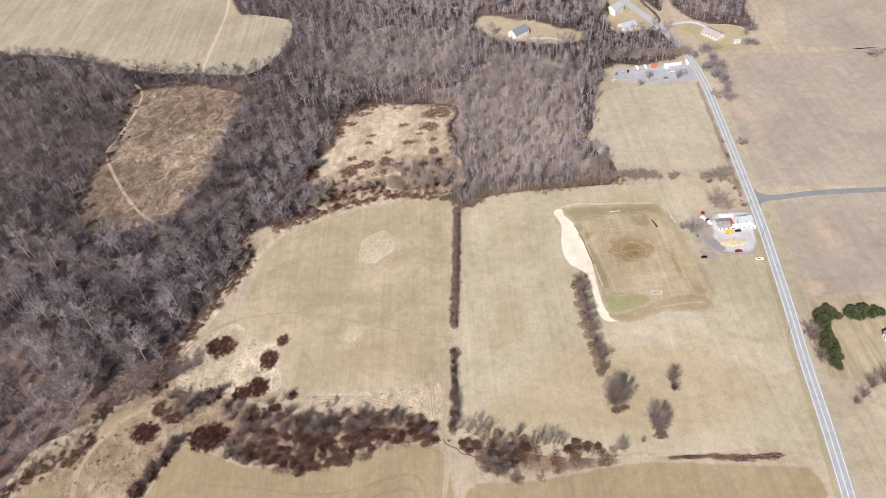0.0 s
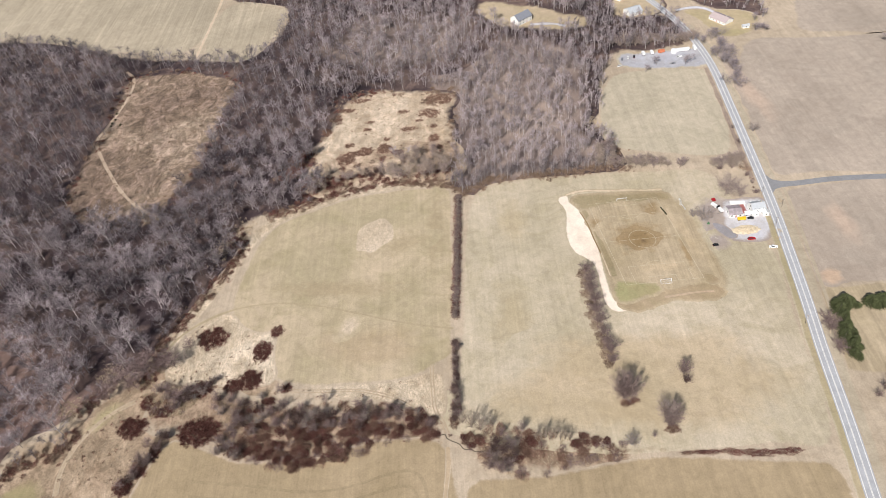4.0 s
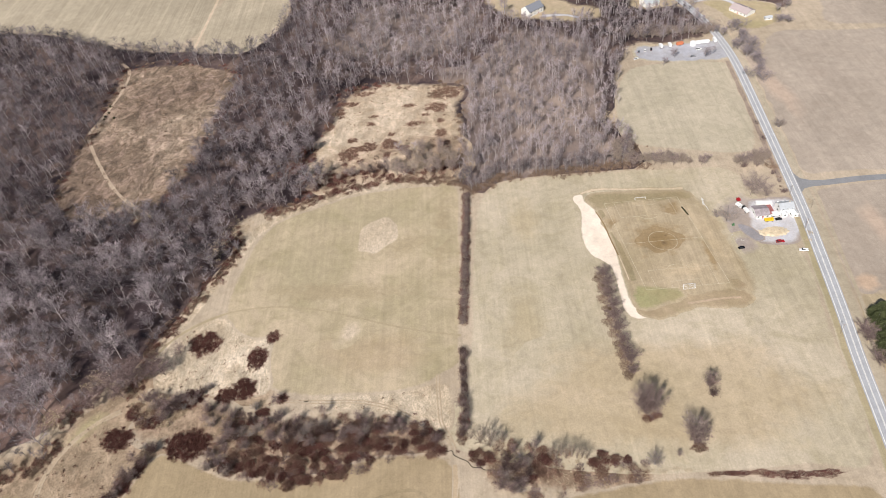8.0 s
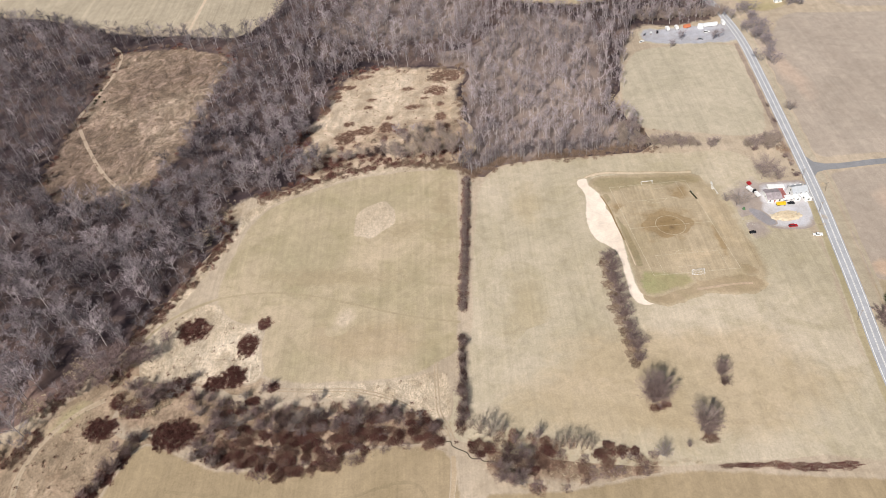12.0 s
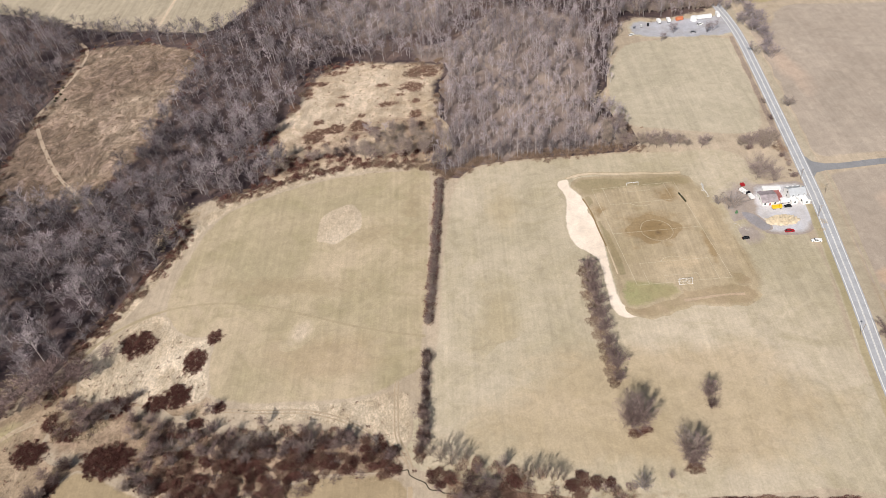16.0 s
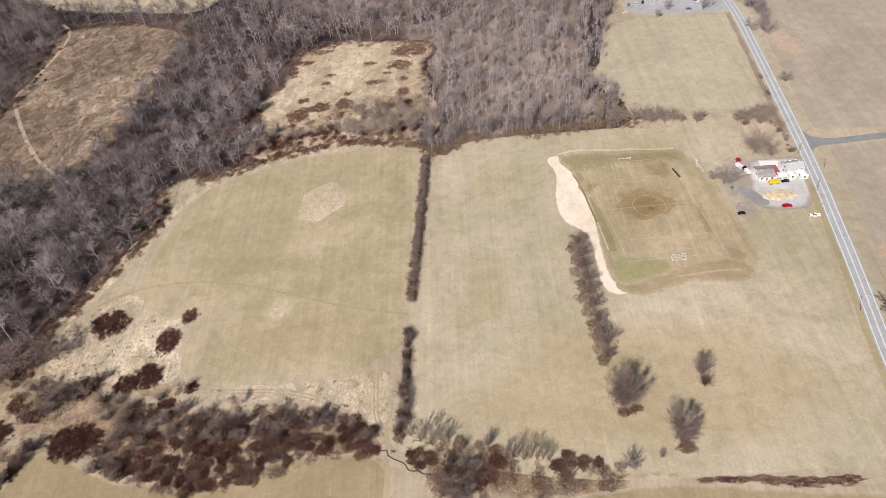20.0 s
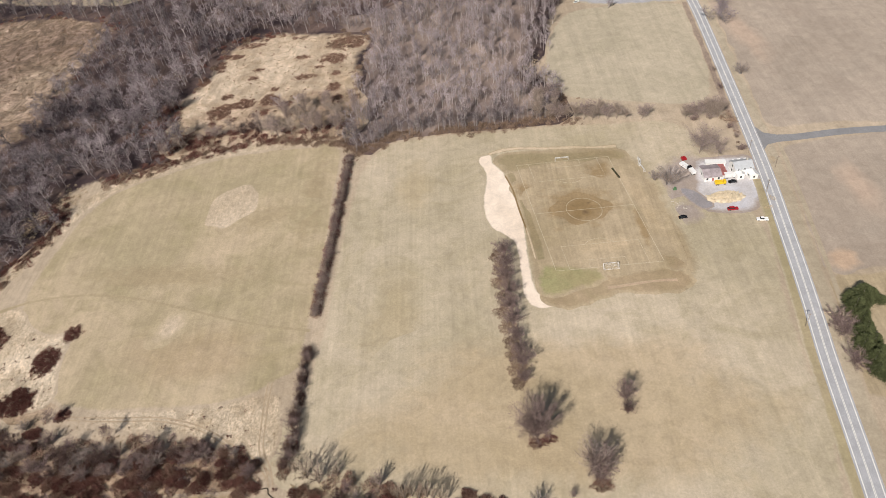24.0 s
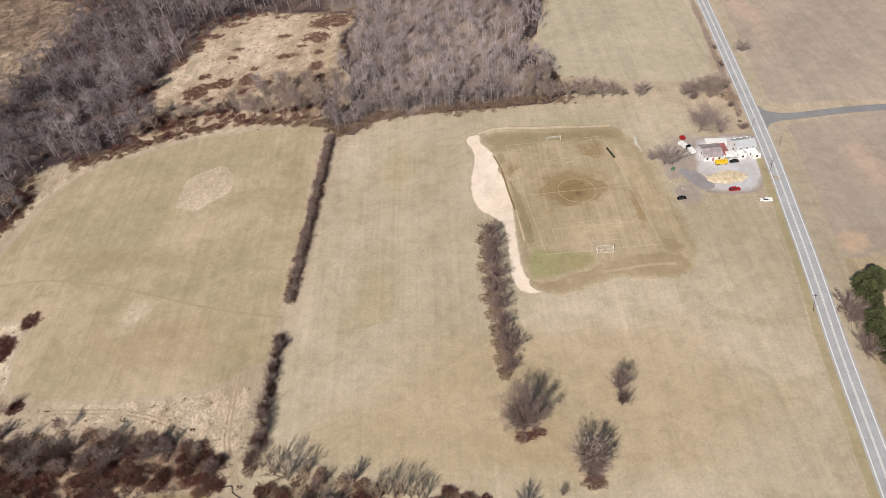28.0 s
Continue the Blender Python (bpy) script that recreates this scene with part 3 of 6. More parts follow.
def scatter(name, templates, places, material, label, z=0.0, parent=None, tones=None):
    """Joins copies of templates (corners, triangles) at places (x, y, turn, scale, tall, template)."""
    VV, TT, AA, base = [], [], [], 0
    for i, (x, y, turn, s, tall, k) in enumerate(places):
        v, t = templates[k]
        AA.append(np.full(len(v), 0.5 if tones is None else tones[i], np.float32))
        c, n = math.cos(turn) * s, math.sin(turn) * s
        o = np.empty_like(v)
        o[:, 0] = v[:, 0] * c - v[:, 1] * n + x
        o[:, 1] = v[:, 0] * n + v[:, 1] * c + y
        o[:, 2] = v[:, 2] * s * tall + z
        VV.append(o)
        TT.append(t + base)
        base += len(v)
    return tagged(tri_object(name, np.concatenate(VV), np.concatenate(TT), material, parent, "", np.concatenate(AA)), label, kind="stuff")

def fan_shrub(seed, r=5.0, h=6.0, stems=90, twigs=2700, width=0.10, loose=0.05, thick=1.0):
    """Vase-shaped leafless plant: stems curve up and out of one root, fork, and end in sprays of twigs."""
    rng = np.random.default_rng(seed)
    V, T, CV, CT = [], [], [], []
    boughs = []
    count = max(12, stems // 3)
    for i in range(count):
        a, q = 2.4 * i + rng.normal() * 0.25, 0.96 * math.sqrt((i + 0.5) / count)
        out = np.array([math.cos(a), math.sin(a), 0.0])
        tip = out * q * r + np.array([0, 0, h * (0.46 + 0.47 * math.sqrt(1 - q * q)) * rng.uniform(0.88, 1.04)])
        path = [np.append(rng.normal(size=2) * r * 0.06, -0.2)]
        for f, g in ((0.34, 0.19), (0.68, 0.57), (1.0, 1.0)):
            path.append(out * q * r * g + np.array([0, 0, tip[2] * f]) + np.append(rng.normal(size=2) * r * 0.035, 0))
        for k in range(3):
            limb(rng, path[k], path[k + 1], thick * (0.10, 0.07, 0.045)[k], thick * (0.07, 0.045, 0.02)[k], 3, V, T)
        for k in range(5):
            f = rng.uniform(0.6, 2.95)
            j = int(f)
            root, along = path[j] + (path[j + 1] - path[j]) * (f - j), path[j + 1] - path[j]
            way = along / np.linalg.norm(along) + rng.normal(size=3) * (0.45 + 2 * loose) * np.array([1, 1, 0.5])
            way[2] = max(way[2], 0.25)
            way /= np.linalg.norm(way)
            end = root + way * h * rng.uniform(0.12, 0.22)
            limb(rng, root, end, 0.04 * thick, 0.016 * thick, 3, V, T)
            boughs.append((root, end))
        boughs += [(path[1], path[2]), (path[2], path[3] + (path[3] - path[2]) * 0.15)]
    for i in range(twigs):
        root, end = boughs[rng.integers(len(boughs))]
        at = root + (end - root) * rng.uniform(0.1, 1.05) + rng.normal(size=3) * (0.02 + 0.5 * loose) * r
        way = (end - root) / np.linalg.norm(end - root) + rng.normal(size=3) * 0.42
        way[2] = max(way[2], 0.1)
        way /= np.linalg.norm(way)
        twig(rng, at, way, rng.uniform(0.045, 0.11) * h, width * rng.uniform(0.6, 1.4), CV, CT)
    return np.array(V), np.array(T), np.array(CV), np.array(CT)


def plant(name, arrays, stem_mat, twig_mat, parts=("framework", "crown")):
    """A plant thing: an empty at its foot with two meshes."""
    root = new(name)
    tri_object(parts[0], arrays[0], arrays[1], stem_mat, root)
    tri_object(parts[1], arrays[2], arrays[3], twig_mat, root)
    return root


def set_plants(name, rows, makers, base, label, category, group, seed):
    """Stands one plant at each row (x, y, half-width, half-depth, height); makers are first plants of base (r, h)."""
    rng = np.random.default_rng(seed)
    for i, (x, y, rx, ry, h) in enumerate(rows):
        first = makers[i % len(makers)]
        turn = rng.choice([0.0, math.pi])
        m = Matrix.Translation((x, y, 0)) @ Matrix.Diagonal((rx / base[0], ry / base[0], h / base[1], 1)) @ Matrix.Rotation(turn, 4, "Z")
        tagged(copy_thing(first, m), label, category, group)


def forget(things):
    """Removes the patterns from which copies were made."""
    for t in things:
        for o in (*t.children_recursive, t):
            bpy.data.objects.remove(o)


def soft_strip(name, line, width, z, material, label, offset=0.0):
    """A track or worn line whose rim thins out."""
    pts = dense(rounded(line, False, 3), 3.0, False)
    bm = bmesh.new()
    rim = bm.verts.layers.float.new("rim")
    last = None
    for i, p in enumerate(pts):
        d = (pts[min(i + 1, len(pts) - 1)] - pts[max(i - 1, 0)]).normalized()
        s = Vector((d.y, -d.x))
        w = width * (1 + 0.35 * noise.noise((p.x * 0.08, p.y * 0.08, 3)))
        row = []
        for f in (-1, -0.4, 0.4, 1):
            q = p + s * (offset + f * w)
            v = bm.verts.new((q.x, q.y, z))
            v[rim] = 0.0 if abs(f) == 1 else min(1.0, min(i, len(pts) - 1 - i) * 3.0 / max(3.0, width))
            row.append(v)
        if last:
            for k in range(3):
                bm.faces.new((last[k], last[k + 1], row[k + 1], row[k]))
        last = row
    for f in bm.faces:
        f.normal_update()
        if f.normal.z < 0:
            f.normal_flip()
    return tagged(part(name, bm, material), label, kind="structure")

# ---- ground, fields, roads ----
bm = bmesh.new()
bmesh.ops.create_grid(bm, x_segments=40, y_segments=40, size=3500)
for v in bm.verts:
    v.co.y += 400
ground = tagged(part("ground", bm, STRAW), "bleached straw-coloured winter grass covering open land", kind="structure")

# woodland floors: leaf litter with the trees' shade already in its colour
sheet("woodland_floor", WOODS, 0.02, SHADED_LITTER, 8, 2, 6, "brown leaf litter under bare woodland, coloured near-black as shade", 1)
sheet("woodland_floor_north", WOODS_B, 0.021, SHADED_LITTER, 8, 2, 6, "brown leaf litter under roadside woods, coloured near-black as shade", 1)
sheet("woodland_floor_roadside", WOODS_C, 0.022, SHADED_LITTER, 5, 1, 6, "brown leaf litter under trees by the road, coloured near-black as shade", 1)
sheet("field_west", FIELD_WEST, 0.04, MOWN, 3.5, 0.8, 4, "mown dormant grass field bordered by woods and hedgerow")
sheet("field_east", FIELD_EAST, 0.04, MOWN_EAST, 3.5, 0.8, 4, "mown dormant grass field beside the road")
sheet("field_south", FIELD_SOUTH, 0.04, SOUTH, 3, 0.8, 4, "dormant grass field below the creek thicket")
sheet("field_south_east", FIELD_SOUTH_EAST, 0.04, SOUTH, 3, 0.8, 4, "dormant grass field south of the ditch")
sheet("field_north_east", FIELD_NORTH_EAST, 0.04, HAY, 3, 0.8, 4, "pale mown field between woods and road")
sheet("field_far_west", FIELD_FAR_WEST, 0.04, HAY_FAR, 4, 1, 8, "pale hay field beyond the woods")
sheet("field_far_west_strip", FIELD_FAR_WEST_B, 0.04, HAY_FAR, 4, 1, 8, "pale hay field strip beyond a farm track")
sheet("field_tilled", FIELD_TILLED, 0.04, TILLED, 4, 1, 6, "bare tilled brown field across the road")
sheet("field_tilled_south", FIELD_TILLED_SOUTH, 0.04, TILLED, 4, 1, 6, "bare tilled brown field south of the side road")
sheet("field_far_east", FIELD_FAR_EAST, 0.04, TILLED, 6, 2, 8, "pale bare field on the far slope")
sheet("meadow", MEADOW, 0.05, BRUSH, 8, 3, 4, "brown brushy meadow enclosed by woods")
sheet("clearing", CLEARING, 0.05, CLEAR, 10, 3, 4, "bleached grass clearing in the woods")
sheet("house_lawn", LAWN_A, 0.05, LAWN_WOODS, 10, 3, 4, "pale lawn round a house in the woods")
sheet("house_lawn_b", LAWN_B, 0.05, LAWN_WOODS, 6, 1, 4, "lawn round the white houses")
sheet("house_lawn_c", LAWN_C, 0.05, LAWN, 4, 1, 4, "lawn round the ranch house")
sheet("house_lawn_east", LAWN_EAST, 0.05, LAWN_TAN, 3, 1, 4, "striped lawn behind the evergreens")
sheet("gravel_yard", YARD, 0.06, GRAVEL, 5, 1.2, 3, "pale gravel yard round the farm buildings")
LOT_GRAVEL = cover("lot_gravel", (0.37, 0.375, 0.385), (0.44, 0.445, 0.46), (0.52, 0.525, 0.54), (0.36, 0.33, 0.29), 0, 0.05, 0.8, under="hay", grain=0.15)
sheet("gravel_lot", LOT, 0.06, LOT_GRAVEL, 5, 1.2, 3, "blue-grey gravel storage lot beside the road")
sheet("pitch_ground", PITCH, 0.06, PITCH_GRASS, 8, 0.8, 2, "worn brown football pitch with green edges")
sheet("sand_bank", SAND, 0.07, SAND_SOIL, 1.6, 0.5, 2, "pale bare sandy bank beside the pitch")

road = tagged(strip("road", ROAD_LINE, 0, 8.0, 0.10, ASPHALT), "grey two-lane asphalt road with painted lines", kind="structure")
strip("edge_line", ROAD_LINE, -3.1, 0.45, 0.115, LINE_PAINT, road)
strip("edge_line", ROAD_LINE, 3.1, 0.45, 0.115, LINE_PAINT, road)
for side in (-0.22, 0.22):
    strip("centre_line", ROAD_LINE, side, 0.26, 0.115, CENTRE_PAINT, road)
side_road = tagged(strip("side_road", SIDE_LINE, 0, 5.8, 0.085, ASPHALT_SIDE), "narrow dark asphalt side road between tilled fields", kind="structure")
bm = bmesh.new()
bm.faces.new([bm.verts.new((x, y, 0.092)) for x, y in ((226.3, 400.0), (230.0, 404.6), (236.0, 406.0), (246.0, 406.1), (246.0, 411.9), (238.0, 412.8), (231.5, 416.0), (228.6, 423.0), (225.5, 425.0), (223.5, 400.0))])
tagged(part("road_junction", bm, ASPHALT_SIDE), "flared dark asphalt mouth of the side road", kind="structure")

# ---- tracks and worn patches ----
DARK_GRASS = cover("trodden_grass", (0.37, 0.30, 0.185), (0.40, 0.325, 0.20), (0.43, 0.35, 0.22), (0.35, 0.285, 0.17), 0, 0.1, 0.5, under="mown_west", ragged=1.8)
RUT = cover("rutted_straw", (0.40, 0.315, 0.205), (0.46, 0.365, 0.245), (0.51, 0.41, 0.28), (0.36, 0.28, 0.175), 0, 0.1, 0.5, under="straw", ragged=2.0)
GREEN_GRASS = cover("greening_grass", (0.285, 0.285, 0.13), (0.325, 0.315, 0.15), (0.375, 0.33, 0.175), (0.37, 0.295, 0.16), 0, 0.1, 0.7, under="pitch_turf")
WILD = cover("wild_brown_grass", (0.315, 0.235, 0.152), (0.39, 0.30, 0.20), (0.48, 0.375, 0.258), (0.25, 0.175, 0.11), 40, 0.2, 0.9, 0.8, (0.5, 0.2, 1), under="straw", grain=0.12, grainy=0.9, blotch=0.55)
DRY_GREEN = cover("dry_green_grass", (0.36, 0.31, 0.17), (0.41, 0.35, 0.20), (0.45, 0.375, 0.225), (0.36, 0.29, 0.165), 0, 0.1, 0.6, under="wild_brown_grass", grain=0.12)
GREEN_WILD = cover("greening_wild_grass", (0.20, 0.19, 0.085), (0.27, 0.245, 0.12), (0.36, 0.30, 0.165), (0.36, 0.28, 0.16), 0, 0.1, 0.7, under="wild_brown_grass", grain=0.12)
BROWN_TURF = cover("brown_turf", (0.305, 0.222, 0.118), (0.34, 0.25, 0.135), (0.38, 0.28, 0.157), (0.28, 0.20, 0.10), 50, 0.2, 0.7, under="pitch_turf", grain=0.1, ragged=1.8)
WORN_GRASS = cover("worn_brown_turf", (0.245, 0.165, 0.075), (0.275, 0.19, 0.09), (0.31, 0.22, 0.11), (0.22, 0.15, 0.065), 0, 0.1, 0.6, under="brown_turf", grain=0.12)
MUD = cover("bare_mud", (0.15, 0.10, 0.055), (0.19, 0.13, 0.07), (0.23, 0.16, 0.09), (0.13, 0.09, 0.045), 0, 0.1, 0.5, under="worn_brown_turf", grain=0.4)
CLAY = cover("bare_clay", (0.45, 0.325, 0.215), (0.50, 0.37, 0.25), (0.53, 0.40, 0.275), (0.40, 0.295, 0.17), 0, 0.1, 0.5, under="pitch_turf", ragged=2.0, grain=0.15)
TAN_SOIL = cover("orange_tan_soil", (0.50, 0.37, 0.255), (0.54, 0.41, 0.285), (0.57, 0.44, 0.31), (0.48, 0.37, 0.26), 0, 0.1, 0.5, under="tilled", grain=0.1)
REED = cover("uncut_bleached_grass", (0.49, 0.402, 0.278), (0.58, 0.485, 0.345), (0.66, 0.56, 0.41), (0.42, 0.325, 0.205), 20, 0.45, 0.8, 0.9, (0.8, 0.35, 1), under="straw", grainy=1.0, blotch=0.4)
REED_PATCH = cover("uncut_patch", (0.49, 0.40, 0.275), (0.585, 0.485, 0.345), (0.665, 0.555, 0.405), (0.42, 0.335, 0.215), 20, 0.4, 0.6, 0.5, (0.8, 0.3, 1), under="mown_west", ragged=0.4, grainy=0.6)
CLEAR_PATH = cover("bleached_path", (0.41, 0.32, 0.225), (0.48, 0.38, 0.27), (0.53, 0.425, 0.305), (0.37, 0.28, 0.19), 0, 0.1, 0.5, under="brushy_meadow", ragged=1.3)
FARM_PATH = cover("farm_path", (0.56, 0.45, 0.31), (0.62, 0.50, 0.35), (0.66, 0.54, 0.385), (0.52, 0.41, 0.27), 0, 0.1, 0.4, under="hay", ragged=0.8)
SOUTH_RUT = cover("south_margin", (0.42, 0.325, 0.20), (0.47, 0.365, 0.235), (0.51, 0.40, 0.26), (0.38, 0.29, 0.17), 0, 0.1, 0.5, under="straw", ragged=2.0)
TRACK_GRASS = cover("wheel_worn_grass", (0.36, 0.298, 0.184), (0.405, 0.334, 0.209), (0.44, 0.363, 0.231), (0.36, 0.298, 0.178), 0, 0.1, 0.5, under="mown_west", ragged=2.6)
soft_strip("meadow_path", MEADOW_PATH, 2.0, 0.07, CLEAR_PATH, "pale trodden path across the brushy meadow")
soft_strip("field_track", FIELD_TRACK, 1.0, 0.07, TRACK_GRASS, "faint darker wheel track across the field")
soft_strip("farm_track", FARM_TRACK, 2.4, 0.07, FARM_PATH, "pale farm track between hay fields")
for side in (-0.9, 0.9):
    soft_strip("straw_track", STRAW_TRACK, 0.42, 0.08, RUT, "thin wheel rut through uncut grass", side)
    soft_strip("edge_track", EDGE_TRACK, 0.42, 0.081, RUT, "thin wheel rut beside the hedgerow", side)
soft_strip("south_track", SOUTH_TRACK, 1.6, 0.07, SOUTH_RUT, "pale field margin between the south fields")
soft_strip("west_track", WEST_TRACK[:-1], 1.5, 0.071, RUT, "faint wheel track curving near the woods")
sheet("uncut_margin", STRAW_SOUTH, 0.062, REED, 3, 0.6, 3, "uncut bleached grass between field and creek")
sheet("uncut_margin_west", STRAW_WEST, 0.057, REED, 3, 0.6, 3, "uncut bleached grass with small bushes")
WATER = plain("creek_water", (0.07, 0.06, 0.045), 0.15, 0.2, 0.5)
CREEK_BENDS = [(p.x + 1.6 * noise.noise((p.x * 0.35, p.y * 0.35, 6)), p.y + 1.6 * noise.noise((p.x * 0.35, p.y * 0.35, 9))) for p in dense([Vector(q) for q in CREEK], 1.6, False)]
tagged(strip("creek_water", CREEK_BENDS, 0, 0.5, 0.07, WATER), "dark narrow creek water between bushes", kind="structure")
patch("bare_mound", -76.5, 397.5, 13.5, 22, -26, 0.066, REED_PATCH, "oval patch of uncut bleached grass", 10, 0.88)
patch("bare_scar", -91, 310, 9, 15, -35, 0.06, REED_PATCH, "faint patch of thin bleached grass", 8, 0.0)
sheet("wild_grass", [(-215, 306), (-150, 292), (-130, 258), (-150, 236), (-190, 218), (-205, 190), (-260, 170), (-300, 190), (-300, 225), (-270, 250), (-245, 275)], 0.028, WILD, 14, 3, 5, "rough brown uncut grass between woods and creek", 1)
patch("green_corner", -284, 200, 24, 16, 30, 0.05, GREEN_WILD, "greening grass beside the woods", 8, 0.4)
patch("green_verge", -246, 254, 10, 20, -40, 0.053, DRY_GREEN, "greening grass along a wheel track", 8, 0.0)
patch("orange_soil", 233, 314, 11, 10, 0, 0.06, TAN_SOIL, "orange-tan bare soil in the tilled field")
BANK_SOIL = cover("sandy_bank", (0.56, 0.46, 0.31), (0.64, 0.53, 0.37), (0.70, 0.59, 0.43), (0.46, 0.37, 0.23), 0, 0.1, 0.7, under="pitch_turf", grain=0.25, ragged=2.2)
patch("yard_dirt", 179, 380, 17, 32, -14, 0.05, YARD_DIRT, "brown-grey bare dirt beside the gravel yard", 8, 0.45)
DARK_GRAVEL = cover("dark_gravel", (0.27, 0.26, 0.26), (0.31, 0.30, 0.305), (0.36, 0.35, 0.355), (0.30, 0.26, 0.22), 0, 0.05, 0.5, under="yard_dirt", grain=0.3, ragged=0.6)
sheet("dark_apron", [(172, 375), (179, 374), (183, 368), (188, 359), (181, 356.5), (176.5, 362)], 0.068, DARK_GRAVEL, 2.0, 0.4, 2, "dark gravel patch beside the pale yard", 1)
patch("yard_dirt_south", 172, 356, 13, 12, 0, 0.052, YARD_DIRT, "bare dirt where cars park", 8, 0.2)
THICKET_SOIL = cover("thicket_soil", (0.27, 0.19, 0.125), (0.37, 0.275, 0.185), (0.49, 0.38, 0.26), (0.16, 0.105, 0.072), 0, 0.1, 0.9, 0.7, under="straw", grain=0.15, grainy=1.0, blotch=0.7)
soft_strip("thicket_soil", [(-218, 262), (-196, 258), (-172, 248), (-140, 232), (-105, 226), (-65, 230), (-35, 224)], 20, 0.03, THICKET_SOIL, "brown leaf-strewn soil under the creek thicket")
soft_strip("thicket_soil_east", [(-12, 212), (15, 206), (45, 202), (75, 203)], 12, 0.03, THICKET_SOIL, "brown leaf-strewn soil under the ditch thicket")
soft_strip("field_margin_west", [(-222, 296), (-211, 318), (-198, 346), (-184, 376), (-175, 402), (-160, 426), (-120, 444), (-70, 456), (-20, 452)], 6.5, 0.047, REED, "bleached uncut margin between field and woods")
patch("field_stain", -30, 395, 12, 60, -3, 0.051, DARK_GRASS, "darker brownish grass beside the hedgerow", 8, 0.0)
patch("field_stain_b", -100, 345, 75, 14, -6, 0.056, DARK_GRASS, "darker olive grass across the field", 8, 0.0)
patch("field_stain_c", -55, 385, 30, 16, 20, 0.061, DARK_GRASS, "darker olive grass below the uncut oval", 8, 0.0)
VERGE = cover("road_verge", (0.36, 0.31, 0.18), (0.41, 0.345, 0.21), (0.45, 0.37, 0.235), (0.34, 0.30, 0.16), 0, 0.1, 0.6, under="mown_east", grain=0.2)
VERGE_EAST = cover("road_verge_east", (0.41, 0.35, 0.245), (0.46, 0.395, 0.285), (0.51, 0.437, 0.32), (0.36, 0.305, 0.205), 0, 0.1, 0.8, under="straw", grain=0.2)
soft_strip("verge_west", ROAD_LINE[9:], 2.6, 0.065, VERGE, "darker olive grass verge beside the road", 5.5)
WEEDS = cover("brown_verge_weeds", (0.27, 0.21, 0.16), (0.34, 0.268, 0.205), (0.42, 0.335, 0.25), (0.22, 0.165, 0.125), 0, 0.1, 0.8, under="straw", grain=0.25, ragged=1.6, grainy=0.9)
soft_strip("verge_weeds", ROAD_LINE[5:9], 2.4, 0.066, WEEDS, "brown weeds along the edge of the road", 6.8)
soft_strip("verge_east", ROAD_LINE[3:], 4.0, 0.065, VERGE_EAST, "dry weedy verge between road and tilled field", -7.0)
soft_strip("ditch_line", ROAD_LINE[8:13], 1.2, 0.07, VERGE_EAST, "thin dark ditch line along the tilled field", -13.0)
LITTER_PALE = cover("pale_leaf_litter", (0.20, 0.155, 0.13), (0.29, 0.228, 0.185), (0.40, 0.32, 0.255), (0.13, 0.098, 0.088), 0, 0.1, 0.8, 0.8, under="shaded_leaf_litter", grain=0.06)
sheet("pale_litter", [(-12, 446), (40, 452), (118, 450), (108, 480), (104, 520), (116, 560), (128, 630), (60, 690), (-20, 670), (-34, 610), (-12, 560)], 0.026, LITTER_PALE, 24, 3, 6, "pale brown leaf litter under the north woods", 1)
LITTER_RED = cover("red_leaf_litter", (0.24, 0.155, 0.12), (0.32, 0.215, 0.17), (0.40, 0.28, 0.22), (0.17, 0.11, 0.09), 0, 0.1, 0.8, 0.8, under="shaded_leaf_litter", grain=0.08)
LITTER_WEST = cover("brown_leaf_litter", (0.15, 0.098, 0.08), (0.225, 0.152, 0.122), (0.32, 0.226, 0.174), (0.09, 0.06, 0.052), 0, 0.1, 0.8, 0.8, under="shaded_leaf_litter", grain=0.06)
patch("brown_litter", -330, 265, 130, 75, -28, 0.0235, LITTER_WEST, "pale brown leaf litter under open woods", 10, 0.5)
patch("red_litter", -148, 494, 17, 28, 0, 0.031, LITTER_RED, "reddish leaf litter and stubble beside the clearing", 8, 0.1)
patch("red_litter_south", -105, 464, 52, 10, 0, 0.033, LITTER_RED, "reddish leaf litter between clearing and field", 8, 0.2)
patch("pale_litter_north", -60, 700, 110, 90, 0, 0.029, LITTER_PALE, "pale brown leaf litter under the far woods", 10, 0.3)
STRIP_GRASS = cover("brushy_strip", (0.34, 0.25, 0.17), (0.45, 0.35, 0.24), (0.57, 0.46, 0.325), (0.24, 0.16, 0.11), 0, 0.2, 0.9, 0.8, under="bleached_clearing", grain=0.12, grainy=0.9, blotch=0.6)
sheet("clearing_strip", [(-136, 490), (-104, 500), (-68, 510), (-38, 511), (-4, 508), (-6, 458), (-28, 455), (-66, 461), (-104, 456), (-130, 450)], 0.056, STRIP_GRASS, 9, 2, 4, "brushy bleached strip between clearing and field", 1)
patch("mound_shade", -68, 384, 20, 11, 25, 0.058, DARK_GRASS, "olive grass round the uncut oval", 8, 0.1)
PITCH_PALE = cover("bleached_turf", (0.46, 0.365, 0.23), (0.52, 0.415, 0.265), (0.56, 0.445, 0.29), (0.42, 0.33, 0.19), 50, 0.3, 0.7, under="pitch_turf", grain=0.1)
BANK_GRASS = cover("brown_bank_grass", (0.31, 0.238, 0.138), (0.37, 0.285, 0.172), (0.44, 0.343, 0.218), (0.31, 0.258, 0.14), 0, 0.1, 0.8, under="pitch_turf", grain=0.2, ragged=2.2)
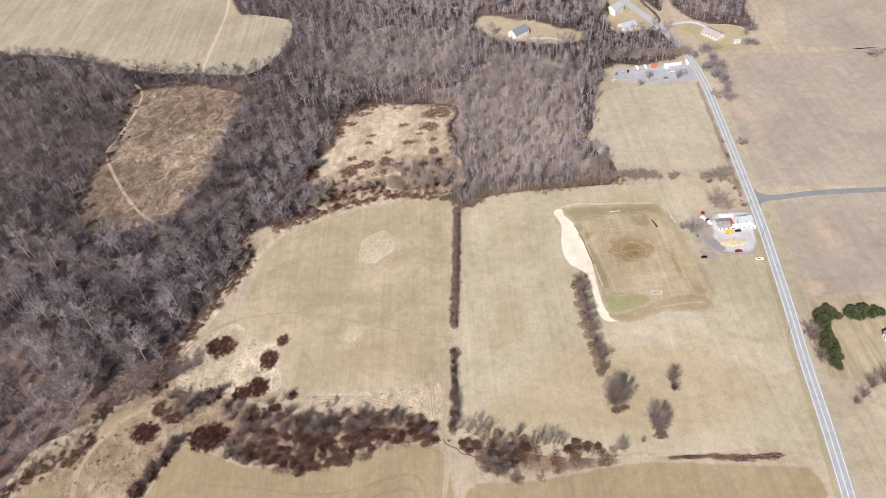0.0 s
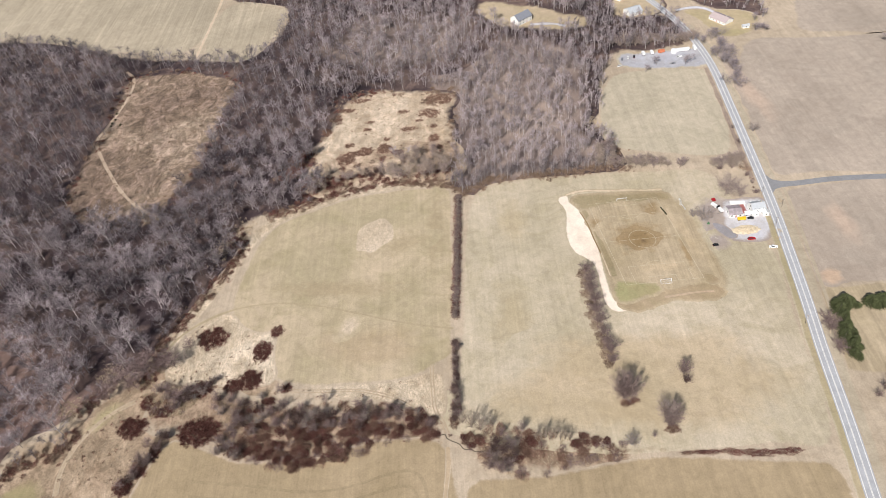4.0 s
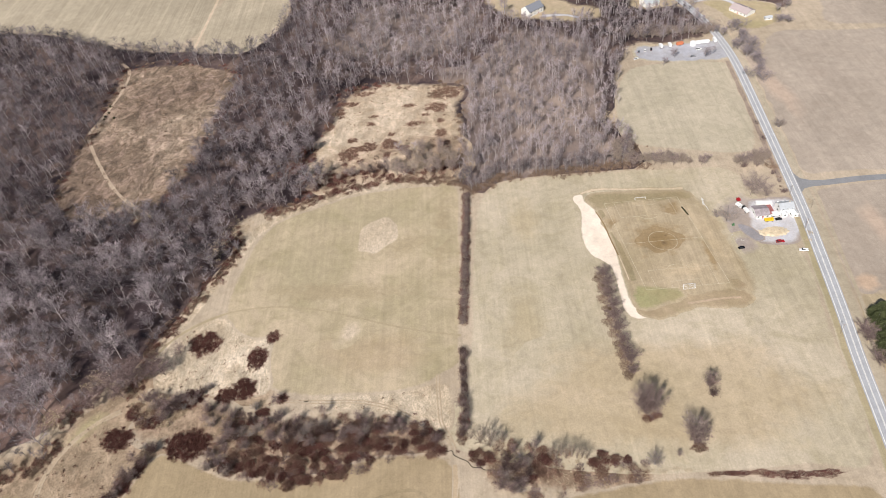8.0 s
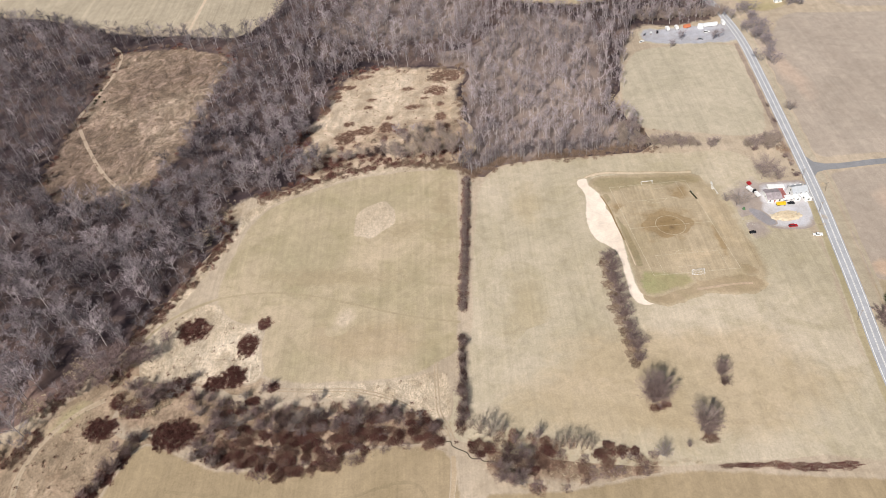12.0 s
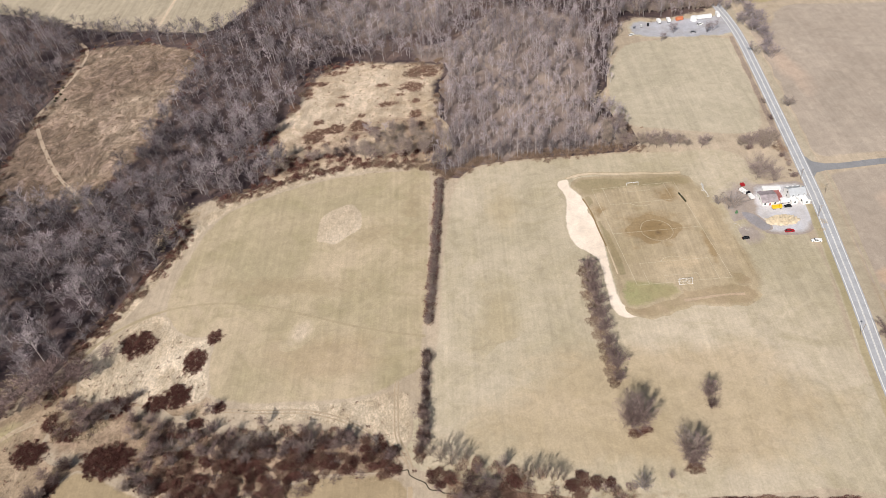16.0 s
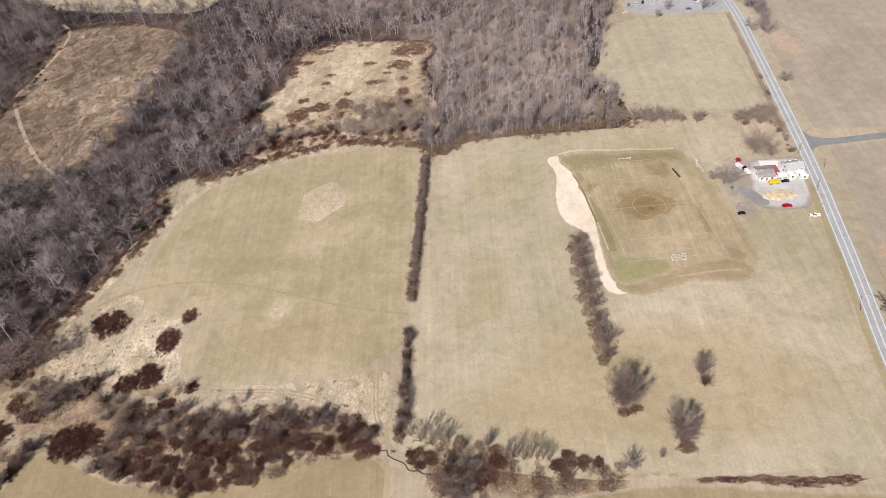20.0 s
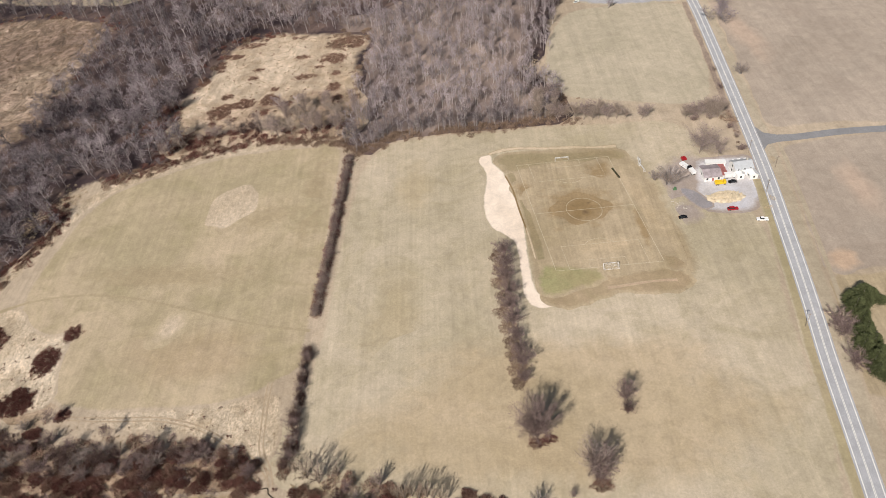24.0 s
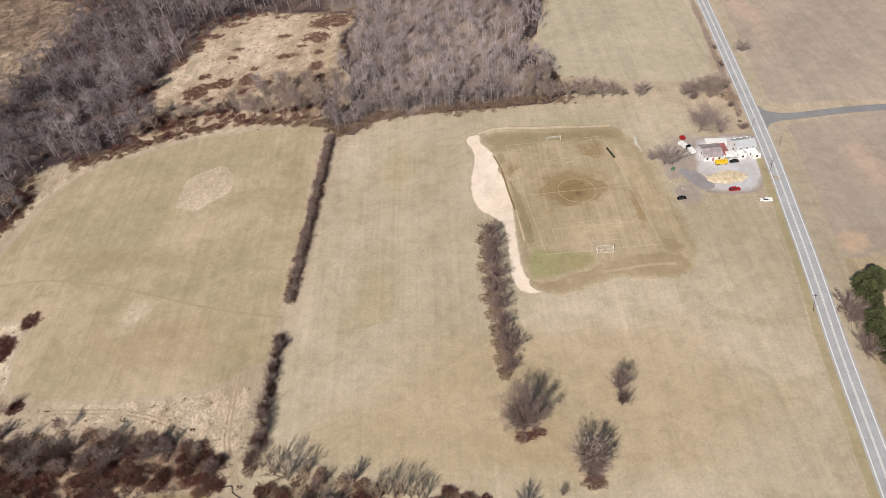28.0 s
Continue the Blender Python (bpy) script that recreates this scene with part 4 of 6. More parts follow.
patch("pitch_pale_east", 152, 365, 9, 45, 8, 0.077, PITCH_PALE, "bleached turf along the pitch's long side", 9, 0.0)
patch("pitch_pale_near", 128, 338, 24, 8, 0, 0.073, PITCH_PALE, "bleached turf before the near goal", 9, 0.0)
OLIVE_TURF = cover("olive_turf", (0.29, 0.242, 0.138), (0.335, 0.278, 0.16), (0.385, 0.312, 0.188), (0.31, 0.235, 0.13), 0, 0.1, 0.8, under="pitch_turf", grain=0.15, ragged=1.6)
sheet("pitch_olive_north", [(76.5, 413), (78, 418.5), (84, 420.8), (106, 418), (135, 413.5), (149, 412.5), (151, 406), (140, 403), (121, 407), (105, 406.5), (90, 404), (84, 402), (80, 409)], 0.0755, OLIVE_TURF, 4.5, 0.8, 2, "darker olive turf at the far end of the pitch", 1)
soft_strip("pitch_olive_west", [(84.5, 402), (87.5, 388), (90, 372), (91.5, 356), (93, 342), (93.6, 332)], 2.6, 0.0762, OLIVE_TURF, "olive turf along the pitch beside the sand")
sheet("pitch_brown_near", [(93, 318), (107, 318.6), (123, 317), (141, 317.4), (156, 316.5), (161, 311), (158, 306), (151, 303.4), (143, 303.3), (134, 307), (126, 306.4), (117.5, 303.2), (109.5, 300.6), (99, 300.2), (91.5, 304)], 0.0715, BANK_GRASS, 3.5, 1.6, 1.5, "brown-olive grass slope below the pitch", 1)
sheet("pitch_brown_east", [(157.6, 376), (160, 366), (161.2, 349), (162, 335), (161.4, 323), (157.5, 318), (153, 320.8), (155, 333.7), (155.7, 350), (154.6, 363)], 0.0735, BANK_GRASS, 4.0, 1.0, 2, "brown-olive grass along the pitch's long side", 1)
sheet("pitch_green_near", [(94.8, 327), (108, 324), (122, 321), (121, 314), (107, 312), (98, 308), (91.5, 310), (91, 318), (93.5, 323)], 0.0748, GREEN_GRASS, 5.0, 1.0, 2, "greener turf on the near bank of the pitch", 1)
patch("pitch_worn_round", 118, 370, 30, 24, -6, 0.0795, BROWN_TURF, "brownish trodden turf round the centre", 9, 0.0)
patch("pitch_worn_centre", 119, 367.5, 15, 12.5, -6, 0.0808, WORN_GRASS, "worn brown turf round the centre circle", 9, 0.1)
patch("pitch_worn_side", 134, 396, 12, 12, 0, 0.078, BROWN_TURF, "worn brown turf near the far corner", 9, 0.0)
patch("pitch_worn_west", 91, 387, 8, 9, 0, 0.0785, BROWN_TURF, "worn brown turf near the sand", 9, 0.0)
patch("pitch_worn_streak", 147, 349, 4, 24, 4, 0.0789, BROWN_TURF, "worn brown turf along the touchline", 9, 0.0)
patch("pitch_mud", 121, 363.5, 3.0, 2.6, -20, 0.085, MUD, "muddy spot beside the centre spot", 7, 0.0)
patch("pitch_mud_far", 123.5, 370.5, 1.4, 1.2, 0, 0.0853, MUD, "small muddy spot inside the centre circle", 7, 0.0)
soft_strip("pitch_bank_near", [(122, 309.4), (132, 310.2), (140, 311), (148, 311.2), (155, 310.6)], 0.9, 0.0765, CLAY, "thin bare clay line along the pitch's bank")
soft_strip("pitch_bank_north", [(74, 421.5), (81, 424.2), (91, 425), (107, 421.6), (123, 420.3), (135.5, 418), (148, 417.2)], 1.5, 0.078, BANK_SOIL, "thin sandy bank at the pitch's far end")
soft_strip("pitch_step", [(81.5, 400.5), (83.6, 393), (85.2, 384.5), (86.2, 373), (87.6, 362), (89, 351)], 0.5, 0.0792, WORN_GRASS, "dark cut edge of the turf above the sand")
soft_strip("pitch_bank_west", [(88.6, 356), (89.4, 348.5), (90, 340.6), (90.6, 333)], 0.5, 0.0796, BANK_SOIL, "thin bare edge of the pitch beside the sand")

TILLED_GREY = cover("tilled_grey", (0.335, 0.28, 0.215), (0.375, 0.315, 0.245), (0.41, 0.345, 0.27), (0.35, 0.285, 0.215), 100, 0.1, 0.5, under="tilled", grain=0.03, ragged=1.0, grainy=0.25)
TILLED_PINK = cover("tilled_pink", (0.475, 0.37, 0.275), (0.515, 0.405, 0.305), (0.55, 0.435, 0.33), (0.45, 0.345, 0.25), 100, 0.1, 0.5, under="tilled", grain=0.03, ragged=1.0, grainy=0.25)
for i, (x, y, rx, ry, turn) in enumerate(((305, 540, 26, 70, 12), (350, 470, 40, 22, -10), (290, 455, 14, 34, 10), (300, 350, 30, 22, 0))):
    patch("damp_soil", x, y, rx, ry, turn, 0.052 + 0.002 * i, TILLED_GREY, "greyer damp soil in the tilled field", 8, 0.0)
patch("dry_soil", 258, 530, 14, 70, 4, 0.050, TILLED_PINK, "pale reddish dry soil near the road", 8, 0.0)
patch("dry_soil_south", 262, 365, 12, 34, 0, 0.061, TILLED_PINK, "pale reddish dry soil near the road", 8, 0.0)
FIELD_OLIVE = cover("olive_field_grass", (0.42, 0.355, 0.22), (0.455, 0.382, 0.245), (0.49, 0.405, 0.265), (0.43, 0.355, 0.215), 2, 0.15, 0.5, under="mown_east", grain=0.06)
for i, (x, y, rx, ry, turn) in enumerate(((20, 300, 22, 55, 0), (45, 250, 30, 20, 20), (120, 280, 30, 12, 0), (30, 400, 18, 40, 0), (150, 245, 30, 18, 10))):
    patch("olive_grass", x, y, rx, ry, turn, 0.046 + 0.001 * i, FIELD_OLIVE, "faintly olive grass in the mown field", 8, 0.0)
SOUTH_DARK = cover("south_swath", (0.30, 0.235, 0.135), (0.34, 0.268, 0.16), (0.37, 0.29, 0.178), (0.28, 0.22, 0.12), 0, 0.1, 0.5, under="south_grass", ragged=1.8)
for k in range(5):
    soft_strip("mowing_swath", [(-178, 205 - 9 * k), (-140, 199 - 9 * k), (-110, 192 - 8 * k), (-84, 193 - 8 * k), (-62, 200 - 9 * k), (-48 - 2 * k, 201 - 9 * k), (-41 - 4 * k, 192 - 8 * k), (-40 - 5 * k, 172 - 6 * k)], 1.3, 0.050 + 0.0015 * k, SOUTH_DARK, "faint curved mowing swath in dormant grass")
WARM_EAST = cover("browner_east_grass", (0.42, 0.342, 0.215), (0.475, 0.387, 0.25), (0.53, 0.43, 0.288), (0.40, 0.32, 0.19), 2, 0.12, 0.8, under="mown_east", grain=0.04)
WARM_WEST = cover("browner_west_grass", (0.365, 0.295, 0.175), (0.42, 0.335, 0.21), (0.475, 0.375, 0.245), (0.345, 0.275, 0.15), 4, 0.15, 0.8, under="mown_west", grain=0.04)
patch("browner_grass_east", 95, 246, 120, 50, 0, 0.0535, WARM_EAST, "browner dormant grass in the field's near part", 9, 0.4)
patch("browner_grass_west", -75, 292, 55, 26, 0, 0.0485, WARM_WEST, "browner dormant grass in the field's near part", 9, 0.1)

# ---- woodland ----
rng = np.random.default_rng(5)
trees = [bare_tree(10 + i, rng.uniform(12, 16), rng.uniform(5.6, 7.2), 20, 430, 0.15) for i in range(8)]
trees += [bare_tree(30 + i, rng.uniform(13, 17), rng.uniform(5.2, 6.8), 12, 220, 0.15) for i in range(8)]   # lighter patterns for far trees
stem_templates = [(v, t) for v, t, _, _ in trees]
crown_templates = [(v, t) for _, _, v, t in trees]
GAPS = [(-184, 418, 10, 18), (-196, 396, 9, 16), (-250, 288, 14, 9), (-268, 262, 13, 10), (112, 512, 9, 16)]
HOLES = [MEADOW, CLEARING, LAWN_A, LAWN_B]
places = []
SPACING = 7.6
x0, x1 = min(p[0] for p in WOODS), 320
y0, y1 = min(p[1] for p in WOODS), max(p[1] for p in WOODS)
for ix in range(int((x1 - x0) / SPACING)):
    for iy in range(int((y1 - y0) / SPACING)):
        p = (x0 + (ix + rng.uniform(-0.2, 1.2)) * SPACING, y0 + (iy + rng.uniform(-0.2, 1.2)) * SPACING)
        if (-122 < p[0] < -14 and p[1] < 494) or p[1] > 980 or any(abs(p[0] - x) < rx * 0.6 and abs(p[1] - y) < ry * 0.6 for x, y, rx, ry in GAPS) or p[0] < -640 or not (inside(p, WOODS) or inside(p, WOODS_B) or inside(p, WOODS_C)) or any(inside((p[0] + 9 * noise.noise((p[0] * 0.05, p[1] * 0.05, 1)), p[1] + 9 * noise.noise((p[0] * 0.05, p[1] * 0.05, 4))), h) for h in HOLES):
            continue
        if p[0] < -225 and p[1] < 345 and rng.uniform() < 0.18:
            continue
        s = rng.uniform(0.55, 1.2)
        if p[0] < -120 and p[1] < 470:      # larger trees towards the south-west
            s *= rng.choice([0.8, 1.1, 1.45])
            if not inside((p[0] + 6, p[1] - 4), WOODS):
                s = min(s, 0.6)
        if p[0] > -22 and p[1] < 700:       # slender close-set poles in the north-east stand
            for k in range(2):
                places.append((p[0] + rng.uniform(-4, 4), p[1] + rng.uniform(-4, 4), rng.uniform(0, 6.28), s * 0.62, rng.uniform(1.2, 1.7), 8 + int(rng.integers(8))))
            continue
        places.append((*p, rng.uniform(0, 6.28), s, rng.uniform(0.85, 1.15), int(rng.integers(8)) + (8 if p[1] > 540 or p[0] < -340 else 0)))

# saplings close the woods' front
for q in dense(WOODS, 4.0):
    if q.y < 480 and -15 < q.x < 122:
        for k in range(3):
            places.append((q.x + rng.uniform(-3, 3), q.y + rng.uniform(1, 8), rng.uniform(0, 6.28), rng.uniform(0.3, 0.62), rng.uniform(1.0, 1.5), 8 + int(rng.integers(8))))


def edge_distance(p, poly):
    best = 1e9
    for a, b in zip(poly, poly[1:] + poly[:1]):
        a, b, q = Vector(a), Vector(b), Vector(p)
        f = max(0.0, min(1.0, (q - a).dot(b - a) / max(1e-6, (b - a).length_squared)))
        best = min(best, (a.lerp(b, f) - q).length)
    return best


# trees along the woodland's near edge stand singly, the rest as one mass
edge, mass = [], []
for p in places:
    near = p[1] < 470 and p[0] > -340 and edge_distance(p[:2], WOODS) < 11
    (edge if near and len(edge) < 280 else mass).append(p)
places = mass
firsts = []
for i in range(16):
    root = new("bare_tree")
    tri_object("trunk", *trees[i][:2], TRUNK, root, "", 0.2 + 0.07 * (i % 8))
    tri_object("crown", *trees[i][2:], TWIGS, root, "", 0.10 + 0.08 * (i % 8))
    firsts.append(root)
for x, y, turn, s, tall, k in edge:
    m = Matrix.Translation((x, y, 0)) @ Matrix.Rotation(turn, 4, "Z") @ Matrix.Diagonal((s, s, s * tall, 1))
    tagged(copy_thing(firsts[k], m), "grey leafless tree at the edge of the woods", "tree", "trees along the woodland edge")
for f in firsts:
    for o in (*f.children_recursive, f):
        bpy.data.objects.remove(o)
def wood_tone(p):
    """The western woods are darker than those to the north-east."""
    f = max(0.0, min(1.0, (p[0] + 230) / 200))
    clump = noise.noise((p[0] * 0.03, p[1] * 0.03, 5)) * 0.4
    south = 0.1 if p[0] < -225 and p[1] < 345 else 0.0
    far = 0.20 * max(0.0, min(1.0, (p[1] - 390) / 80)) * (1 - f)
    deep = 0.12 * f * max(-0.5, min(1.0, (p[1] - 530) / 60)) if p[1] < 720 else 0.0
    return max(0.0, min(1.0, 0.46 + south - far - deep + 0.31 * f + clump * (1 - 0.5 * f) + rng.normal() * 0.24))


tones = [wood_tone(p) for p in places]
scatter("woodland_trunks", stem_templates, places, TRUNK, "grey trunks and limbs of bare deciduous woodland", tones=tones)
scatter("woodland_crowns", crown_templates, places, TWIGS, "leafless purple-grey twig crowns of the woodland", tones=tones)

# ---- single trees, shrubs and thickets ----
bank_briars = [tri_object("briar_thicket", *brush(340 + i, 5.6, 5.6, 3.8, 1300, 0.16, 0.75), BRIAR if i % 3 else BRIAR_SOFT, None, "", 0.1 + 0.2 * i) for i in range(5)]
hedge_briars = [tri_object("briar_thicket", *brush(57 + i, 6.2, 6.2, 3.6, 1700, 0.17, 0.7), BRIAR_PALE, None, "", 0.2 + 0.25 * i) for i in range(3)]
shrubs = [plant("shrub", fan_shrub(60 + i, 5.0, 6.0, 120, 5200, 0.065, 0.05, 0.9), PALE_TWIGS, SHRUB) for i in range(4)]
creek_shrubs = [plant("shrub", fan_shrub(65 + i, 5.0, 6.0, 90, 1900, 0.075, 0.10, 1.7), PALE_TWIGS, CREEK_TWIGS) for i in range(3)]
dark_shrubs = [plant("shrub", fan_shrub(345 + i, 5.0, 6.0, 100, 2200, 0.10, 0.10), SHRUB, DARK_TWIGS) for i in range(3)]
pale_shrubs = [plant("bare_tree", fan_shrub(70 + i, 5.0, 6.0, 90, 2600, 0.06, 0.05, 1.6), TRUNK, PALE_TWIGS) for i in range(2)]
tans = [plant("bare_tree", fan_shrub(80 + i, 5.0, 7.0, 40, 1300, 0.06, 0.05, 1.5), PALE_TWIGS, TAN_TWIGS) for i in range(3)]
edge_shrubs = [plant("shrub", fan_shrub(75 + i, 5.0, 8.0, 48, 1600, 0.065, 0.1, 1.8), PALE_TWIGS, PALE_TWIGS) for i in range(3)]
small_trees = [plant("bare_tree", bare_tree(90 + i, 10.0, 4.6, 16, 900, 0.10, 2), TRUNK, TWIGS, ("trunk", "crown")) for i in range(3)]
ROAD_STRIP = [(257, 633, 9, 8, 7), (253, 615, 8, 8, 7), (257, 600, 9, 8, 8), (252, 588, 8, 8, 7), (255, 576, 8, 8, 7), (251, 560, 7, 7, 6), (250, 545, 6.5, 6.5, 6), (242, 604, 5, 5, 6), (236, 632, 5, 5, 6), (230, 690, 5, 5, 6), (313, 667, 6, 6, 6), (306, 640, 7, 5, 4), (249.0, 548.0, 5.5, 5.5, 6), (252.0, 566.0, 6.5, 6.0, 7), (254.0, 577.0, 6.0, 6.0, 7), (255.0, 592.0, 7.0, 6.0, 8), (251.0, 606.0, 6.0, 6.0, 7), (254.0, 618.0, 6.5, 6.0, 7), (251.0, 632.0, 6.0, 6.0, 7), (255.0, 640.0, 6.0, 6.0, 6),
              (214.0, 592.0, 4.0, 4.0, 6), (219.0, 596.0, 4.5, 4.0, 7), (176.0, 588.0, 5.0, 4.0, 5)]
BRIARS_DITCH = [(-218.5, 205.0, 6.5, 6.0, 3.2), (-212.0, 215.0, 5.0, 6.0, 2.8), (-205.0, 225.0, 4.0, 5.5, 2.4)]
LOT_EDGE = [(157.0, 641.1, 4.3, 4.1, 4.6), (161.1, 642.1, 5.0, 4.9, 7.2), (163.7, 636.4, 4.6, 4.3, 5.1), (168.4, 640.6, 4.3, 3.8, 7.7), (171.0, 635.2, 6.0, 4.7, 4.8), (175.7, 638.8, 5.6, 4.6, 7.4), (178.4, 634.2, 4.2, 4.4, 6.7), (182.8, 636.6, 4.4, 4.2, 4.4), (185.7, 633.1, 6.2, 4.3, 5.2), (189.5, 632.9, 5.4, 4.8, 7.4), (193.9, 635.6, 5.0, 4.4, 5.7), (198.3, 637.9, 4.8, 4.7, 4.2), (202.2, 638.4, 5.6, 3.9, 6.1), (205.1, 634.8, 4.9, 5.0, 4.8), (208.9, 634.9, 4.5, 4.4, 5.1), (212.8, 635.0, 5.9, 4.0, 6.2), (215.4, 630.6, 4.3, 3.6, 4.9), (219.3, 631.3, 5.5, 3.9, 5.3), (224.2, 635.3, 5.1, 3.6, 6.8), (226.4, 629.6, 6.4, 4.6, 7.8), (231.9, 635.9, 4.7, 4.9, 7.1), (234.7, 632.6, 6.4, 4.4, 7.3)]
dark_trees = [plant("bare_tree", bare_tree(300 + i, 10.0, 5.4, 22, 1300, 0.10, 2), SHRUB, SHRUB, ("trunk", "crown")) for i in range(3)]
RED = "dense red-brown leafless briar thicket in bleached grass"
fill_rng = np.random.default_rng(61)


def inside_grid(poly, step):
    """Scattered points inside a border, about step apart."""
    xs, ys = [p[0] for p in poly], [p[1] for p in poly]
    out = []
    for ix in range(int((max(xs) - min(xs)) / step) + 1):
        for iy in range(int((max(ys) - min(ys)) / step) + 1):
            p = (min(xs) + (ix + fill_rng.uniform(0, 1)) * step, min(ys) + (iy + fill_rng.uniform(0, 1)) * step)
            if inside(p, poly):
                out.append(p)
    return out


def bank_rows(polys, step, r0, r1, h0, h1):
    return [(x, y, fill_rng.uniform(r0, r1), fill_rng.uniform(r0, r1) * 0.85, fill_rng.uniform(h0, h1)) for poly in polys for x, y in inside_grid(poly, step)]


low_twigs = [brush(410 + i, 1.0, 1.0, 1.0, 420, 0.045, 0.75) for i in range(4)]


def low_brush(name, rows, material, label):
    """Brush too thick to tell bush from bush, as one mass."""
    scatter(name, low_twigs, [(x, y, fill_rng.uniform(0, 6.28), (rx + ry) / 2, h * 2.0 / (rx + ry), i % 4) for i, (x, y, rx, ry, h) in enumerate(rows)], material, label, tones=[fill_rng.uniform(0, 1) for _ in rows])


set_plants("briar_thicket", bank_rows(RED_BANKS, 4.3, 2.2, 4.2, 1.4, 3.6), bank_briars, (5, 3.5), "red-brown briar thicket along the creek", "thicket", "briar thickets along the creek", 2)
set_plants("briar_thicket", bank_rows(RED_DITCH, 4.2, 2.4, 3.8, 1.6, 3.0), bank_briars, (5, 3.5), "dark brown briar thicket by the ditch", "thicket", "briar thickets by the ditch", 3)
set_plants("briar_thicket", [(x + dx * rx, y, rx * 0.75, ry * 0.75, 0.9) for x, y, rx, ry in DITCH_BRUSH for dx in (-0.6, 0.6)], bank_briars, (5, 3.5), "low brown brush along the ditch", "thicket", "brush along the ditch", 30)
set_plants("briar_thicket", [(101.0, 212.0, 4.6, 3.2, 2.2), (79.0, 231.5, 4.5, 2.6, 1.4), (84.0, 233.0, 3.5, 2.2, 1.2)], bank_briars, (5, 3.5), "red-brown briar at the foot of a tree", "thicket", "briars under single trees", 33)
clump_rng = np.random.default_rng(19)
clump_twigs = [brush(45 + i, 1.0, 1.0, 1.0, 90, 0.10, 0.7) for i in range(4)]
for x, y, rx, ry, h, twig_mat, words, group in [(*row, BRIAR_SOFT, "low brown briar patch in the bleached clearing", "briar patches in the clearing") for row in CLEARING_SHRUBS] + [(*row, BRIAR, RED, "briar thickets near the woods") for row in BRIARS_WEST + BRIARS_DITCH]:
    clumps = []
    for k in range(int(16 + rx * ry * (1.7 if twig_mat is BRIAR_SOFT else 2.8))):
        a, q = clump_rng.uniform(0, 6.28), math.sqrt(clump_rng.uniform(0, 1)) * clump_rng.uniform(0.7, 1.1)
        r = clump_rng.uniform(0.6, 1.9)
        clumps.append((x + math.cos(a) * q * rx, y + math.sin(a) * q * ry, clump_rng.uniform(0, 6.28), r, h * (1.1 - 0.5 * q) / r * clump_rng.uniform(0.4, 0.9), int(clump_rng.integers(4))))
    ob = scatter("briar_thicket", clump_twigs, clumps, twig_mat, words, tones=[clump_rng.uniform(0, 1) for _ in clumps])
    del ob["kind"]
    tagged(ob, "", "thicket", group)
set_plants("shrub", [(x, y - 3.0, fill_rng.uniform(3.8, 6.0), fill_rng.uniform(3.6, 5.4), fill_rng.uniform(4.5, 7.5)) for x, y in GREY_SHRUBS], [creek_shrubs[0], dark_shrubs[0], shrubs[1], shrubs[0], creek_shrubs[2], dark_shrubs[1], shrubs[2]], (5, 6), "purple-grey leafless shrub beside the creek", "shrub", "shrubs along the creek", 5)
set_plants("shrub", [(x, y - 2.0, fill_rng.uniform(3.4, 5.4), fill_rng.uniform(3.2, 4.6), fill_rng.uniform(4.5, 7.0)) for x, y in DARK_SHRUBS], dark_shrubs, (5, 6), "dark brown dense leafless shrub in the creek thicket", "shrub", "shrubs along the creek", 34)
lower_rng = np.random.default_rng(36)
lower_rows = [(p.x + 0.6 + lower_rng.normal() * 0.7, p.y - 1.5, lower_rng.uniform(2.6, 3.6) * (1.4 if p.y < 258 else 1.0), lower_rng.uniform(3.0, 4.0), lower_rng.uniform(4.0, 6.5) * (1.25 if p.y < 258 else 1.0)) for p in dense([q[:2] for q in HEDGE_LOWER], 3.4, False)]
set_plants("shrub", lower_rows, [dark_shrubs[0], shrubs[0], dark_shrubs[1], creek_shrubs[0]], (5, 6), "dark grey leafless hedgerow shrub between fields", "shrub", "shrubs of the hedgerow", 6)
big_shrub = plant("shrub", fan_shrub(99, 5.0, 6.0, 240, 11000, 0.045, 0.05, 0.7), PALE_TWIGS, SHRUB)
set_plants("shrub", [(78.8, 235.5, 10.8, 11.0, 19.0)], [big_shrub], (5, 6), "broad purple-grey fan-shaped leafless tree in the mown field", "shrub", "shrubs beside the pitch", 46)
forget([big_shrub])
set_plants("shrub", PITCH_ROW, shrubs, (5, 6), "purple-grey fan-shaped leafless shrub beside the pitch", "shrub", "shrubs beside the pitch", 7)
set_plants("briar_thicket", [(x - 2.5, y - ry * 0.4, rx * 0.7, ry * 0.8, 1.2) for x, y, rx, ry, h in PITCH_ROW], hedge_briars, (5, 3.5), "brown weeds at the foot of the shrub row", "thicket", "weeds beside the pitch", 22)
set_plants("briar_thicket", [(x + 0.5, y - 2, rx * 0.7, ry * 0.7, 2.0) for x, y, rx, ry, h in HEDGE_LOWER], bank_briars, (5, 3.5), "dark briar at the foot of the hedgerow", "thicket", "briars of the hedgerow", 23)
set_plants("shrub", [(117.2, 248.5, 5.4, 5.4, 11.5), (117.0, 242.5, 4.4, 4.0, 6.5)], [shrubs[1], dark_shrubs[0]], (5, 6), "lone dark leafless shrub in the mown field", "shrub", "lone shrubs", 8)
set_plants("bare_tree", [(100.0, 219.5, 9.4, 9.0, 15), (101.5, 218.0, 8.0, 7.5, 13)], [creek_shrubs[0], shrubs[3]], (5, 6), "tall grey leafless tree over a briar", "tree", "trees at field edges", 35)
